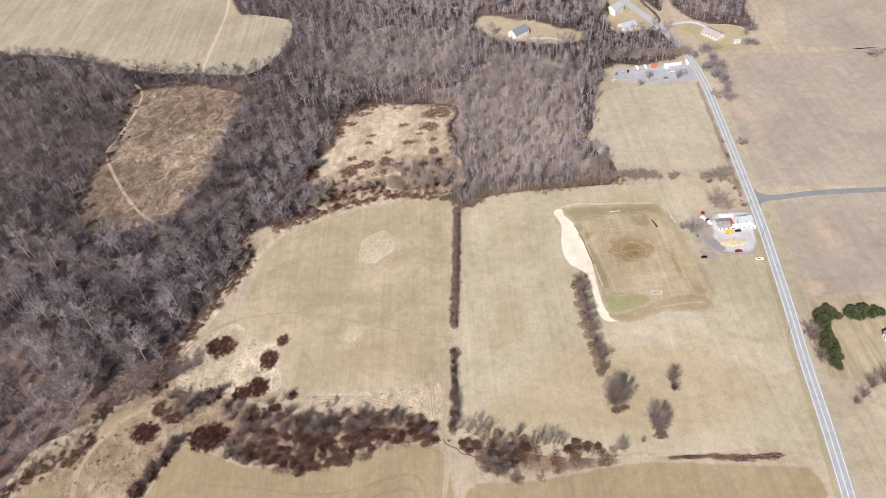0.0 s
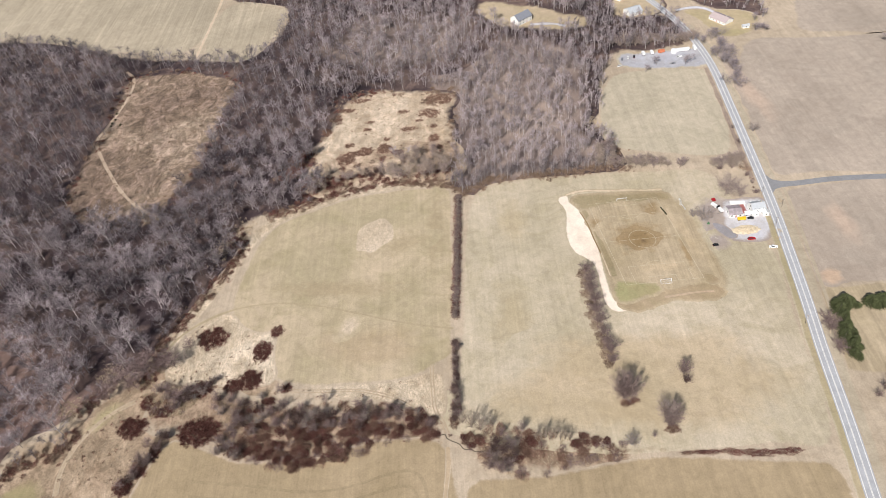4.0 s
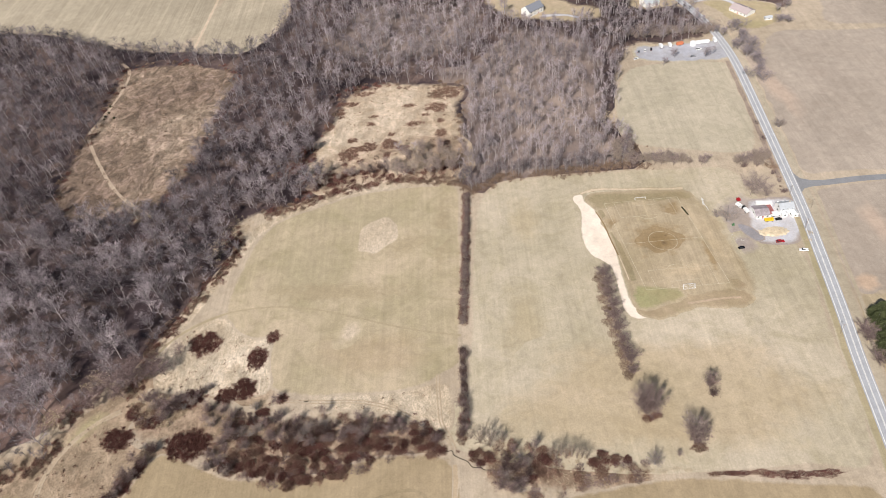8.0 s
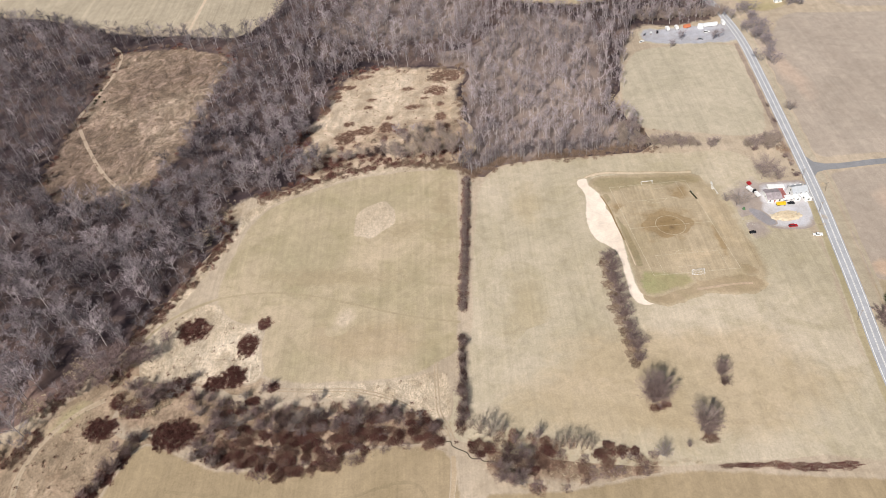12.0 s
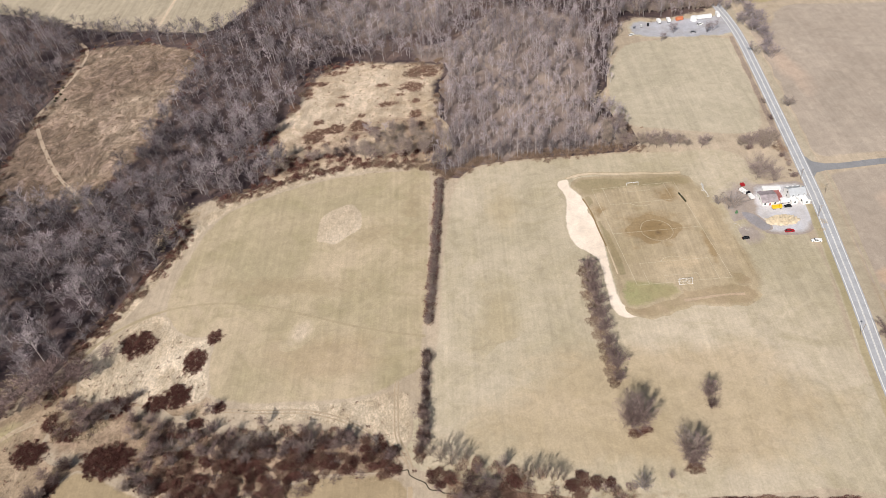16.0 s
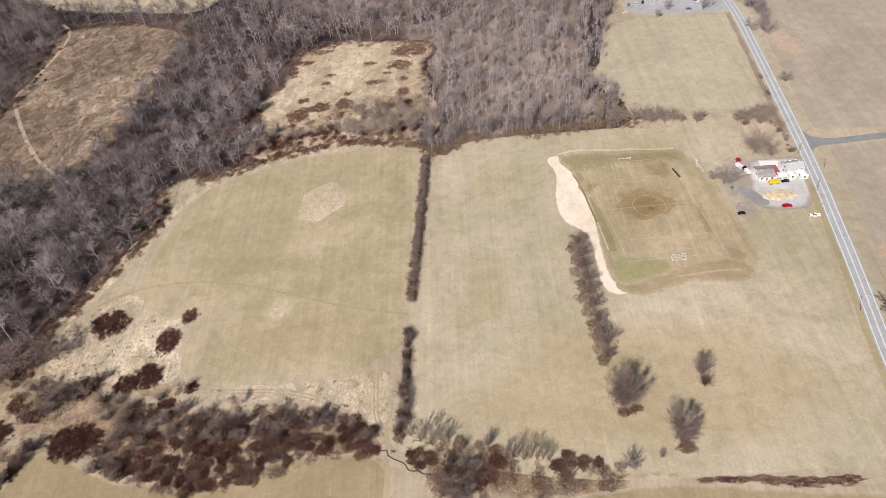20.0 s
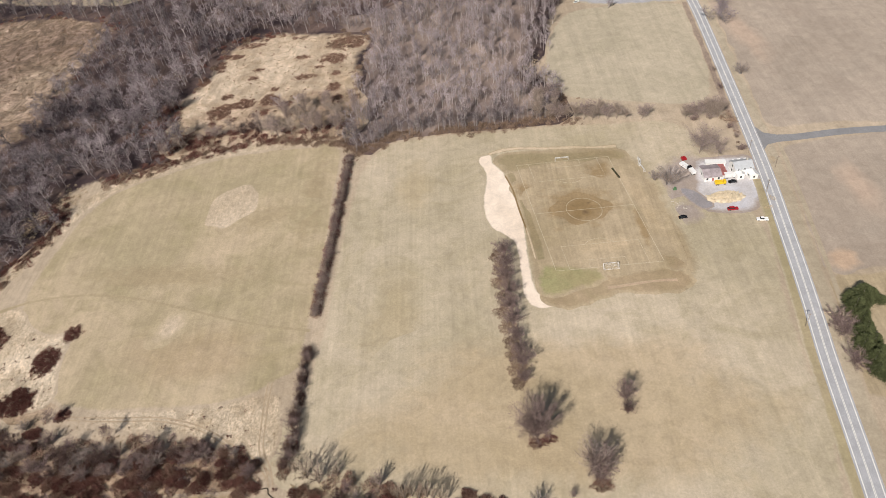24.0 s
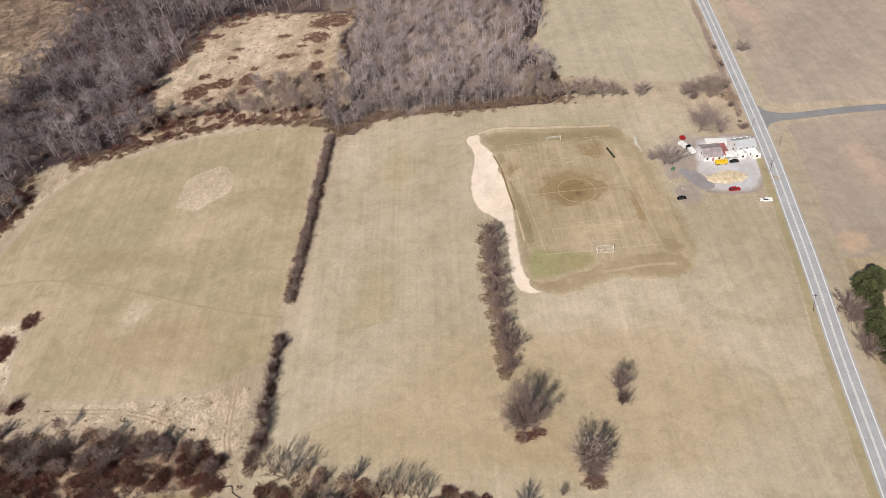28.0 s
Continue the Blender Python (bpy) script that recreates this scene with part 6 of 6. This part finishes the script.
def roof_slabs(bm, w, d, wall, rise, over=0.4, thick=0.18):
    for s in (-1, 1):
        e = d / 2 + over
        drop = rise * over / (d / 2)
        a = [(-w / 2 - over, s * e, wall - drop), (w / 2 + over, s * e, wall - drop), (w / 2 + over, 0, wall + rise), (-w / 2 - over, 0, wall + rise)]
        lo = [bm.verts.new((x, y, z + 0.03)) for x, y, z in a]
        hi = [bm.verts.new((x, y, z + 0.03 + thick)) for x, y, z in a]
        bm.faces.new(lo)
        bm.faces.new(hi)
        for i in range(4):
            bm.faces.new((lo[i], lo[(i + 1) % 4], hi[(i + 1) % 4], hi[i]))
    bmesh.ops.recalc_face_normals(bm, faces=bm.faces)
    return bm


def window(parent, x, y, z, w=1.0, h=1.3, side="y"):
    bm = box(bmesh.new(), (w + 0.24, 0.1, h + 0.24) if side == "y" else (0.1, w + 0.24, h + 0.24), (x, y, z))
    fr = part("window", bm, WHITE_PAINT, parent)
    out = -0.04 if (y < 0 if side == "y" else x < 0) else 0.04
    bm = box(bmesh.new(), (w, 0.08, h) if side == "y" else (0.08, w, h), (x + (out if side == "x" else 0), y + (out if side == "y" else 0), z + 0.12))
    part("pane", bm, GLASS, fr)


def house(name, x, y, turn, w, d, wall, rise, wall_mat, roof_mat, label, category, windows=3, chimney=True, door=True, storeys=1):
    h = tagged(new(name), label, category)
    h.matrix_world = pose(x, y, 0, 0, 0, turn)
    part("wall", gable(bmesh.new(), w, d, wall, rise), wall_mat, h)
    rf = part("roof", roof_slabs(bmesh.new(), w, d, wall, rise), roof_mat, h)
    if chimney:
        part("chimney", box(bmesh.new(), (0.8, 0.8, 1.8), (w * 0.28, 0.4, wall + rise - 0.6), 0.04), STONE, rf)
    for s in range(storeys):
        for i in range(windows):
            wx = -w / 2 + w * (i + 0.5) / windows
            if not (door and s == 0 and i == windows // 2):
                window(h, wx, -d / 2 - 0.02, 0.9 + s * 2.8)
            window(h, wx, d / 2 + 0.02, 0.9 + s * 2.8)
        window(h, -w / 2 - 0.02, 0.0, 0.9 + s * 2.8, side="x")
    if door:
        dr = part("door", box(bmesh.new(), (1.0, 0.12, 2.05), (-w / 2 + w * (windows // 2 + 0.5) / windows, -d / 2 - 0.03, 0.05), 0.02), RUST_ROOF, h)
        part("door_handle", box(bmesh.new(), (0.06, 0.08, 0.06), (-w / 2 + w * (windows // 2 + 0.5) / windows + 0.35, -d / 2 - 0.12, 1.0)), CHROME, dr)
    return h


def wheels(parent, xs, y, r=0.36):
    for wx in xs:
        for s in (-1, 1):
            w = part("wheel", tube(bmesh.new(), (wx, s * (y - 0.24), r), (wx, s * y, r), r, 12), RUBBER, parent)
            part("rim", tube(bmesh.new(), (wx, s * (y - 0.02), r), (wx, s * (y + 0.015), r), r * 0.55, 10), CHROME, w)


def car(x, y, turn, paint, label, length=4.6, height=1.5, kind="car"):
    """Nose towards +x. kinds: car, suv, pickup."""
    c = tagged(new(kind if kind != "suv" else "car"), label, "car" if kind != "pickup" else "pickup truck")
    c.matrix_world = pose(x, y, 0.06, 0, 0, turn)
    wd = 1.85
    part("body", box(bmesh.new(), (length, wd, 0.62 if kind == "car" else 0.78), (0, 0, 0.32), 0.14, (0.96, 0.94)), paint, c)
    base = 0.92 if kind == "car" else 1.08
    if kind == "pickup":
        cab, shift = length * 0.36, length * 0.04
        part("bed_floor", box(bmesh.new(), (length * 0.33, wd * 0.78, 0.06), (-length * 0.30, 0, base - 0.05)), RUBBER, c)
        for s in (-1, 1):
            part("bed_side", box(bmesh.new(), (length * 0.36, 0.1, 0.28), (-length * 0.30, s * (wd / 2 - 0.12), base - 0.02), 0.02), paint, c)
    else:
        cab, shift = length * (0.52 if kind == "car" else 0.64), -length * (0.05 if kind == "car" else 0.13)
    gl = part("window", box(bmesh.new(), (cab, wd * 0.88, height - base), (shift, 0, base), 0.06, (0.74, 0.82)), GLASS, c, "dark tinted glass")
    part("cabin_roof", box(bmesh.new(), (cab * 0.74, wd * 0.74, 0.07), (shift, 0, height - 0.01), 0.03), paint, c)
    wheels(c, (-length * 0.31, length * 0.32), wd / 2)
    for s in (-1, 1):
        part("headlight", box(bmesh.new(), (0.12, 0.36, 0.16), (length / 2 - 0.05, s * 0.62, 0.66), 0.03), LAMP_GLASS, c)
        part("taillight", box(bmesh.new(), (0.1, 0.28, 0.18), (-length / 2 + 0.04, s * 0.68, 0.70), 0.03), RED_PAINT, c)
    part("bumper", box(bmesh.new(), (0.16, wd * 0.95, 0.2), (length / 2 - 0.02, 0, 0.36), 0.05), BLACK_PAINT, c)
    part("bumper", box(bmesh.new(), (0.16, wd * 0.95, 0.2), (-length / 2 + 0.02, 0, 0.36), 0.05), BLACK_PAINT, c)
    return c


def truck(x, y, turn, cab_mat, load_mat, label, length=7.5, load_h=2.4, category="truck"):
    """A box or flat truck: cab in front (+x), load behind."""
    c = tagged(new("truck"), label, category)
    c.matrix_world = pose(x, y, 0.06, 0, 0, turn)
    part("chassis", box(bmesh.new(), (length * 0.96, 1.1, 0.3), (0, 0, 0.55)), BLACK_PAINT, c)
    cb = part("cab", box(bmesh.new(), (length * 0.26, 2.2, 1.9), (length * 0.36, 0, 0.6), 0.12, (0.85, 0.92)), cab_mat, c)
    part("windscreen", box(bmesh.new(), (0.08, 1.8, 0.7), (length * 0.36 + length * 0.118, 0, 1.55)), GLASS, cb)
    part("load_box", box(bmesh.new(), (length * 0.66, 2.35, load_h), (-length * 0.14, 0, 0.85), 0.05), load_mat, c)
    wheels(c, (-length * 0.34, -length * 0.18, length * 0.36), 1.15, 0.45)
    return c


def trailer(x, y, turn, length, h, mat, label):
    c = tagged(new("box_trailer"), label, "trailer")
    c.matrix_world = pose(x, y, 0.06, 0, 0, turn)
    part("box", box(bmesh.new(), (length, 2.4, h), (0, 0, 0.6), 0.05), mat, c)
    part("drawbar", box(bmesh.new(), (1.4, 0.2, 0.15), (length / 2 + 0.65, 0, 0.5)), BLACK_PAINT, c)
    wheels(c, (-length * 0.12, length * 0.08), 1.2, 0.4)
    return c


# farmyard by the road
barn = house("barn", 191.6, 383.4, 0, 9.0, 10.0, 2.9, 1.5, WHITE_WALL, BARN_ROOF, "low white barn with weathered grey roof", "barn", 3, False, True)
leanto = tagged(new("lean_to_shed"), "lean-to shed with rusty red metal roof", "shed")
leanto.matrix_world = pose(198.4, 384.0, 0)
part("wall", box(bmesh.new(), (3.0, 9.0, 2.5)), WHITE_WALL, leanto)
part("roof", box(bmesh.new(), (3.3, 9.6, 0.2), (0, 0, 2.5), 0.03), RUST_ROOF, leanto)
part("door", box(bmesh.new(), (1.1, 0.1, 2.0), (0, -4.52, 0.02)), GREY_ROOF, leanto)
annex = tagged(new("storage_shed"), "long low white storage shed behind the barn", "shed")
annex.matrix_world = pose(196.8, 391.8, 0, 0, 0, -8)
part("wall", box(bmesh.new(), (10.4, 3.0, 2.3)), WHITE_WALL, annex)
part("roof", box(bmesh.new(), (10.9, 3.5, 0.18), (0, 0, 2.3), 0.03), WHITE_PAINT, annex)
farmhouse = house("farmhouse", 208.2, 384.6, 4, 9.6, 8.2, 4.6, 2.2, WHITE_WALL, METAL_ROOF, "white farmhouse with pale grey metal roof", "house", 3, True, True, 2)
wing = house("house_wing", 212.6, 379.0, 94, 4.6, 4.2, 2.8, 1.3, WHITE_WALL, WHITE_PAINT, "white gabled porch wing of the farmhouse", "porch", 1, False, False)
wing_b = house("house_wing", 206.0, 379.6, 94, 4.0, 3.8, 3.0, 1.2, WHITE_WALL, WHITE_PAINT, "small white gabled wing beside the farmhouse", "porch", 1, False, False)
truck(200.9, 380.0, 0, WHITE_PAINT, WHITE_PAINT, "white box truck parked beside the farmhouse", 6.2, 2.2)
truck(194.6, 375.4, 0, YELLOW_PAINT, YELLOW_PAINT, "bright yellow utility truck parked in the yard", 6.0, 1.2)
car(201.3, 375.8, 180, BLACK_PAINT, "black sedan parked on pale gravel", 4.5)
car(194.8, 354.8, 0, RED_PAINT, "dark red wagon parked at the yard's edge", 5.4, 1.75, "suv")
car(206.4, 345.2, 172, WHITE_PAINT, "white pickup parked on the grass", 5.8, 1.8, "pickup")
car(168.7, 352.2, 4, BLACK_PAINT, "black hatchback parked on the grass", 4.2)
truck(182.8, 387.5, 104, BLACK_PAINT, WHITE_PAINT, "truck with dark cab and white bed", 6.5, 1.4)
trailer(180.2, 392.5, 118, 5.0, 1.5, WHITE_PAINT, "small white trailer on the gravel")
trailer(181.6, 398.6, 100, 2.6, 1.0, RED_PAINT, "small faded red cargo trailer")
tagged(part("water_tank", tube(box(bmesh.new(), (1.8, 1.4, 0.4)), (0, 0, 0.4), (0, 0, 1.5), 0.65, 14), GREEN_PAINT), "small green tank with a plinth by the yard", "tank").matrix_world = pose(170.5, 374.6, 0)

# wood pile
pile = tagged(new("wood_pile"), "heap of pale split firewood on gravel", "wood pile")
pile.matrix_world = pose(194.5, 364.6, 0)
bm = bmesh.new()
bmesh.ops.create_grid(bm, x_segments=36, y_segments=18, size=1.0)
for v in bm.verts:
    x, y = v.co.x * 10.0, v.co.y * 4.6
    q = ((x / 10.0) ** 2 + (y / 4.6) ** 2) * (1 + 0.9 * noise.noise((x * 0.25, y * 0.25, 3)))
    v.co = Vector((x, y, max(-0.05, 1.1 * (1 - q) + 0.8 * noise.noise((x * 0.4, y * 0.4, 0)) * (q < 1))))
part("heap", bm, CUT_WOOD, pile)
log_mesh = None
lr = np.random.default_rng(77)
for i in range(220):
    a, q = lr.uniform(0, 6.28), math.sqrt(lr.uniform(0, 1))
    x, y = math.cos(a) * q * 9.4, math.sin(a) * q * 4.6
    if log_mesh is None:
        log = part("log", box(bmesh.new(), (1.0, 0.42, 0.36), (0, 0, -0.1), 0.05), CUT_WOOD, pile)
        log_mesh = log.data
    else:
        log = new("log", log_mesh)
        log.parent = pile
    log.matrix_local = pose(x, y, 1.5 * (1 - q * q) + 0.15, lr.uniform(-35, 35), lr.uniform(-35, 35), lr.uniform(0, 360)) @ Matrix.Diagonal((lr.uniform(0.7, 1.4), lr.uniform(0.7, 1.3), lr.uniform(0.7, 1.3), 1))

# stones and scraps by the yard
sr = np.random.default_rng(78)
for i in range(12):
    bm = bmesh.new()
    bmesh.ops.create_icosphere(bm, subdivisions=2, radius=0.4)
    for v in bm.verts:
        v.co *= 1 + 0.3 * noise.noise(v.co * 2 + Vector((i, 0, 0)))
        v.co.z = v.co.z * 0.7 + 0.2
    ob = tagged(part("stone", bm, STONE), "pale loose stone lying in the grass", "stone", "stones by the yard")
    ob.matrix_world = pose(sr.uniform(163, 173), sr.uniform(358, 366), 0, 0, 0, sr.uniform(0, 360)) @ Matrix.Scale(sr.uniform(0.5, 1.1), 4)


def utility_pole(x, y, h, turn):
    p = tagged(new("utility_pole"), "grey wooden utility pole beside the road", "pole", "utility poles")
    p.matrix_world = pose(x, y, 0, 0, 0, turn)
    part("pole", tube(bmesh.new(), (0, 0, -0.3), (0, 0, h), 0.13, 8, 0.09), POLE_WOOD, p)
    arm = part("crossarm", box(bmesh.new(), (1.9, 0.1, 0.12), (0, 0.14, h - 0.9)), POLE_WOOD, p)
    for s in (-0.85, -0.4, 0.4, 0.85):
        part("insulator", tube(bmesh.new(), (s, 0.14, h - 0.78), (s, 0.14, h - 0.56), 0.06, 6, 0.04), STONE, arm)


for px, py, ph in ((201.2, 277.2, 9.0), (215.5, 365.5, 9.0), (227.1, 384.7, 8.0), (217.6, 399.2, 9.0)):
    utility_pole(px, py, ph, 0)

# ---- football pitch ----
PITCH_O, PITCH_U, PITCH_V = Vector((99.6, 323.3)), Vector((1.0, 0.0)), Vector((-0.124, 0.992))
PITCH_W, PITCH_L = 52.4, 85.8
def on_pitch(u, v):
    return PITCH_O + PITCH_U * u + PITCH_V * v


CHALK = plain("worn_chalk", (0.57, 0.50, 0.37), 0.9, 0.2, 0.3)
marks = tagged(new("pitch_markings"), "thin worn white football pitch lines", "pitch markings", kind="structure")
def mark(name, points, width=0.2):
    bm = bmesh.new()
    last = None
    for i, p in enumerate(points):
        d = (points[min(i + 1, len(points) - 1)] - points[max(i - 1, 0)]).normalized() * width / 2
        pair = bm.verts.new((p.x - d.y, p.y + d.x, 0.095)), bm.verts.new((p.x + d.y, p.y - d.x, 0.095))
        if last:
            bm.faces.new((last[1], pair[1], pair[0], last[0]))
        last = pair
    part(name, bm, CHALK, marks)


def box_mark(name, u0, v0, u1, v1):
    mark(name, [on_pitch(u0, v0), on_pitch(u0, v1), on_pitch(u1, v1), on_pitch(u1, v0)])


def arc(name, u, v, r, a0, a1, n=36):
    mark(name, [on_pitch(u + r * math.cos(radians(a0 + (a1 - a0) * i / n)), v + r * math.sin(radians(a0 + (a1 - a0) * i / n))) for i in range(n + 1)])


mark("goal_line", [on_pitch(0, 0), on_pitch(PITCH_W, 0)])
mark("goal_line", [on_pitch(0, PITCH_L), on_pitch(PITCH_W, PITCH_L)])
mark("touchline", [on_pitch(0, 0), on_pitch(0, PITCH_L)])
mark("touchline", [on_pitch(PITCH_W, 0), on_pitch(PITCH_W, PITCH_L)])
mark("halfway_line", [on_pitch(0, PITCH_L / 2), on_pitch(PITCH_W, PITCH_L / 2)])
arc("centre_circle", PITCH_W / 2, PITCH_L / 2, 9.15, 0, 360, 64)
MID = PITCH_W / 2
box_mark("penalty_area", MID - 19.4, 0, MID + 19.4, 16.5)
box_mark("goal_area", MID - 9.2, 0, MID + 9.2, 5.5)
arc("penalty_arc", MID, 11, 9.15, 37, 143)
box_mark("penalty_area", MID - 19.4, PITCH_L, MID + 19.4, PITCH_L - 16.5)
box_mark("goal_area", MID - 9.2, PITCH_L, MID + 9.2, PITCH_L - 5.5)
arc("penalty_arc", MID, PITCH_L - 11, 9.15, 217, 323)


def goal(x, y, turn, label, w=7.4, h=2.44, deep=2.2):
    """Opening faces local +y."""
    g = tagged(new("football_goal"), label, "goal", "football goals")
    g.matrix_world = pose(x, y, 0.08, 0, 0, turn)
    r = 0.075
    for s in (-1, 1):
        part("post", tube(bmesh.new(), (s * w / 2, 0, 0), (s * w / 2, 0, h), r), WHITE_PAINT, g)
        part("back_stay", tube(bmesh.new(), (s * w / 2, 0, h - 0.06), (s * w / 2, -deep, 0.06), r * 0.8), WHITE_PAINT, g)
        part("ground_bar", tube(bmesh.new(), (s * w / 2, 0, 0.07), (s * w / 2, -deep, 0.07), r * 0.8), WHITE_PAINT, g)
    part("crossbar", tube(bmesh.new(), (-w / 2, 0, h), (w / 2, 0, h), r), WHITE_PAINT, g)
    part("back_bar", tube(bmesh.new(), (-w / 2, -deep, 0.07), (w / 2, -deep, 0.07), r * 0.8), WHITE_PAINT, g)
    bm = bmesh.new()
    for i in range(25):
        x_ = -w / 2 + w * i / 24
        tube(bm, (x_, -0.02, h - 0.05), (x_, -deep, 0.1), 0.012, 3)
    for i in range(9):
        f = i / 8
        tube(bm, (-w / 2, -deep * f, h - 0.05 - (h - 0.15) * f), (w / 2, -deep * f, h - 0.05 - (h - 0.15) * f), 0.012, 3)
    part("net", bm, NET, g)
    return g


goal(126.1, 323.2, 0, "white football goal with a thin net")
goal(115.1, 409.0, 180, "white football goal at the far end")
goal(156.6, 400.4, 80, "spare white goal parked beside the pitch", 5.5, 2.0, 1.5)
goal(157.2, 394.2, 100, "spare white goal turned away from the pitch", 5.5, 2.0, 1.5)
tarp = tagged(new("rolled_tarp"), "long dark olive rolled tarp on the touchline", "tarp")
tarp.matrix_world = pose(142.6, 392.6, 0.08, 0, 0, 105)
part("roll", tube(bmesh.new(), (-4.4, 0, 0.5), (4.4, 0, 0.5), 0.5, 12), DARK_CLOTH, tarp)
for s in (-3.2, 0, 3.2):
    part("strap", tube(bmesh.new(), (s - 0.08, 0, 0.5), (s + 0.08, 0, 0.5), 0.53, 12), BLACK_PAINT, tarp)

# ---- houses and storage lot to the north ----
house("house", 73.5, 712.0, 35, 19, 13, 5.6, 4.4, WHITE_WALL, GREY_ROOF, "two-storey pale house with blue-grey roof in the woods", "house", 4, True, True, 2)
house("house", 186.0, 741.0, 40, 16, 12, 6.2, 4.2, WHITE_WALL, METAL_ROOF, "white two-storey house with pale roof", "house", 3, True, True, 2)
house("garage", 191.0, 702.0, 20, 15, 13, 4.0, 3.2, WHITE_WALL, METAL_ROOF, "white garage with pale grey roof", "garage", 2, False, True)
house("house", 272.5, 667.0, -58, 20, 13, 3.0, 2.6, WHITE_WALL, PINK_ROOF, "long ranch house with faded pinkish roof", "house", 5, True, True)
house("garden_shed", 290.5, 647.5, 5, 6.5, 4, 2.3, 1.2, WHITE_WALL, METAL_ROOF, "small white garden shed on grass", "shed", 1, False, False)
house("house", 262.0, 262.0, 92, 14, 9, 4.6, 2.4, WHITE_WALL, GREY_ROOF, "white house with grey roof behind the evergreens", "house", 3, True, True)
truck(181.5, 616.8, 95, WHITE_PAINT, WHITE_PAINT, "white box truck in the storage lot", 6.5, 2.3)
truck(189.8, 617.0, 92, WHITE_PAINT, WHITE_PAINT, "white box truck in the storage lot", 6.5, 2.3)
trailer(199.0, 617.0, 8, 6.0, 2.4, ORANGE_PAINT, "faded orange storage container on wheels")
trailer(219.5, 615.6, 2, 12.0, 2.6, WHITE_PAINT, "long white box trailer in the storage lot")
trailer(231.0, 617.0, 90, 6.0, 2.6, WHITE_PAINT, "white box trailer standing by the road")
car(213.2, 605.2, 5, WHITE_PAINT, "white van parked on pale gravel", 5.4, 2.0, "suv")
car(204.5, 594.2, 0, CHROME, "silver sedan parked on pale gravel", 4.6)
car(154.8, 600.0, 20, WHITE_PAINT, "white car at the edge of the lot", 4.6)
car(160.0, 612.0, 70, GREY_ROOF, "grey car parked in the storage lot", 4.6)
car(166.0, 613.0, 80, WHITE_PAINT, "white car among parked vehicles", 4.6)
car(172.0, 614.0, 75, BLACK_PAINT, "dark car among parked vehicles", 4.6)
tank = tagged(new("storage_tank"), "round white storage tank on gravel", "tank")
tank.matrix_world = pose(210.7, 614.8, 0.06)
part("tank_wall", tube(bmesh.new(), (0, 0, 0), (0, 0, 3.0), 2.9, 24), WHITE_PAINT, tank)
part("tank_lid", tube(bmesh.new(), (0, 0, 3.0), (0, 0, 3.5), 2.95, 24, 0.4), WHITE_PAINT, tank)
soft_strip("house_driveway", [(235.1, 697.5), (245.6, 700.2), (258.9, 699.7), (267.6, 692.4), (271.8, 682.5)], 3.0, 0.08, GRAVEL, "grey gravel driveway to the ranch house")
soft_strip("house_driveway_west", [(82, 702), (105, 700), (118, 690)], 3.0, 0.08, GRAVEL, "grey driveway beside the house in the woods")


def fallen_trunk(x, y, turn, length, seed):
    rng_ = np.random.default_rng(seed)
    V, T = [], []
    limb(rng_, (0, 0, 0.2), (length, 0, 0.5), 0.28, 0.12, 6, V, T)
    limb(rng_, (length * 0.55, 0, 0.4), (length * 0.8, length * 0.25, 0.9), 0.12, 0.05, 5, V, T)
    limb(rng_, (length * 0.7, 0, 0.4), (length * 0.95, -length * 0.2, 0.8), 0.1, 0.04, 5, V, T)
    ob = tagged(tri_object("fallen_trunk", np.array(V), np.array(T), TAN, None, "", 0.9), "bleached fallen tree trunk lying in brush", "fallen trunk", "fallen trunks")
    ob.matrix_world = pose(x, y, 0.05, 0, 0, turn)


# heap of cut branches along the ditch, and dark bales by the meadow path
for k, (x, y, rx, ry, h) in enumerate(((66, 203.5, 3.4, 2.0, 1.0), (72, 201.5, 4.0, 1.8, 1.2), (79, 200.5, 4.0, 1.6, 1.0), (86, 201.5, 3.6, 1.6, 1.0), (92, 200.0, 3.4, 1.5, 0.8))):
    v, t = brush(700 + k, rx, ry, h, 240, 0.13, 0.35)
    ob = tagged(tri_object("brush_pile", v, t, TAN), "bleached heap of cut branches along the ditch", "brush pile", "brush piles")
    ob.location = (x, y, 0.05)
for k, (x, y) in enumerate(((-345, 612), (-343, 601), (-344.5, 595), (-344, 590), (-335, 591))):
    bm = bmesh.new()
    bmesh.ops.create_cone(bm, cap_ends=True, segments=16, radius1=0.95, radius2=0.95, depth=1.6)
    bmesh.ops.bevel(bm, geom=[e for e in bm.edges if abs(e.verts[0].co.z - e.verts[1].co.z) < 0.01], offset=0.18, segments=2, affect="EDGES")
    ob = tagged(part("round_bale", bm, DARK_CLOTH), "dark round bale beside the meadow path", "bale", "bales by the path")
    ob.matrix_world = pose(x, y, 0.98, 90, 0, 20 + 35 * k)
fallen_trunk(212.5, 268.0, 62, 9.0, 1)
fallen_trunk(212.0, 284.0, -18, 8.0, 2)
fallen_trunk(-52.0, 240.0, -20, 8.0, 3)
fallen_trunk(20.0, 216.0, 5, 5.0, 4)
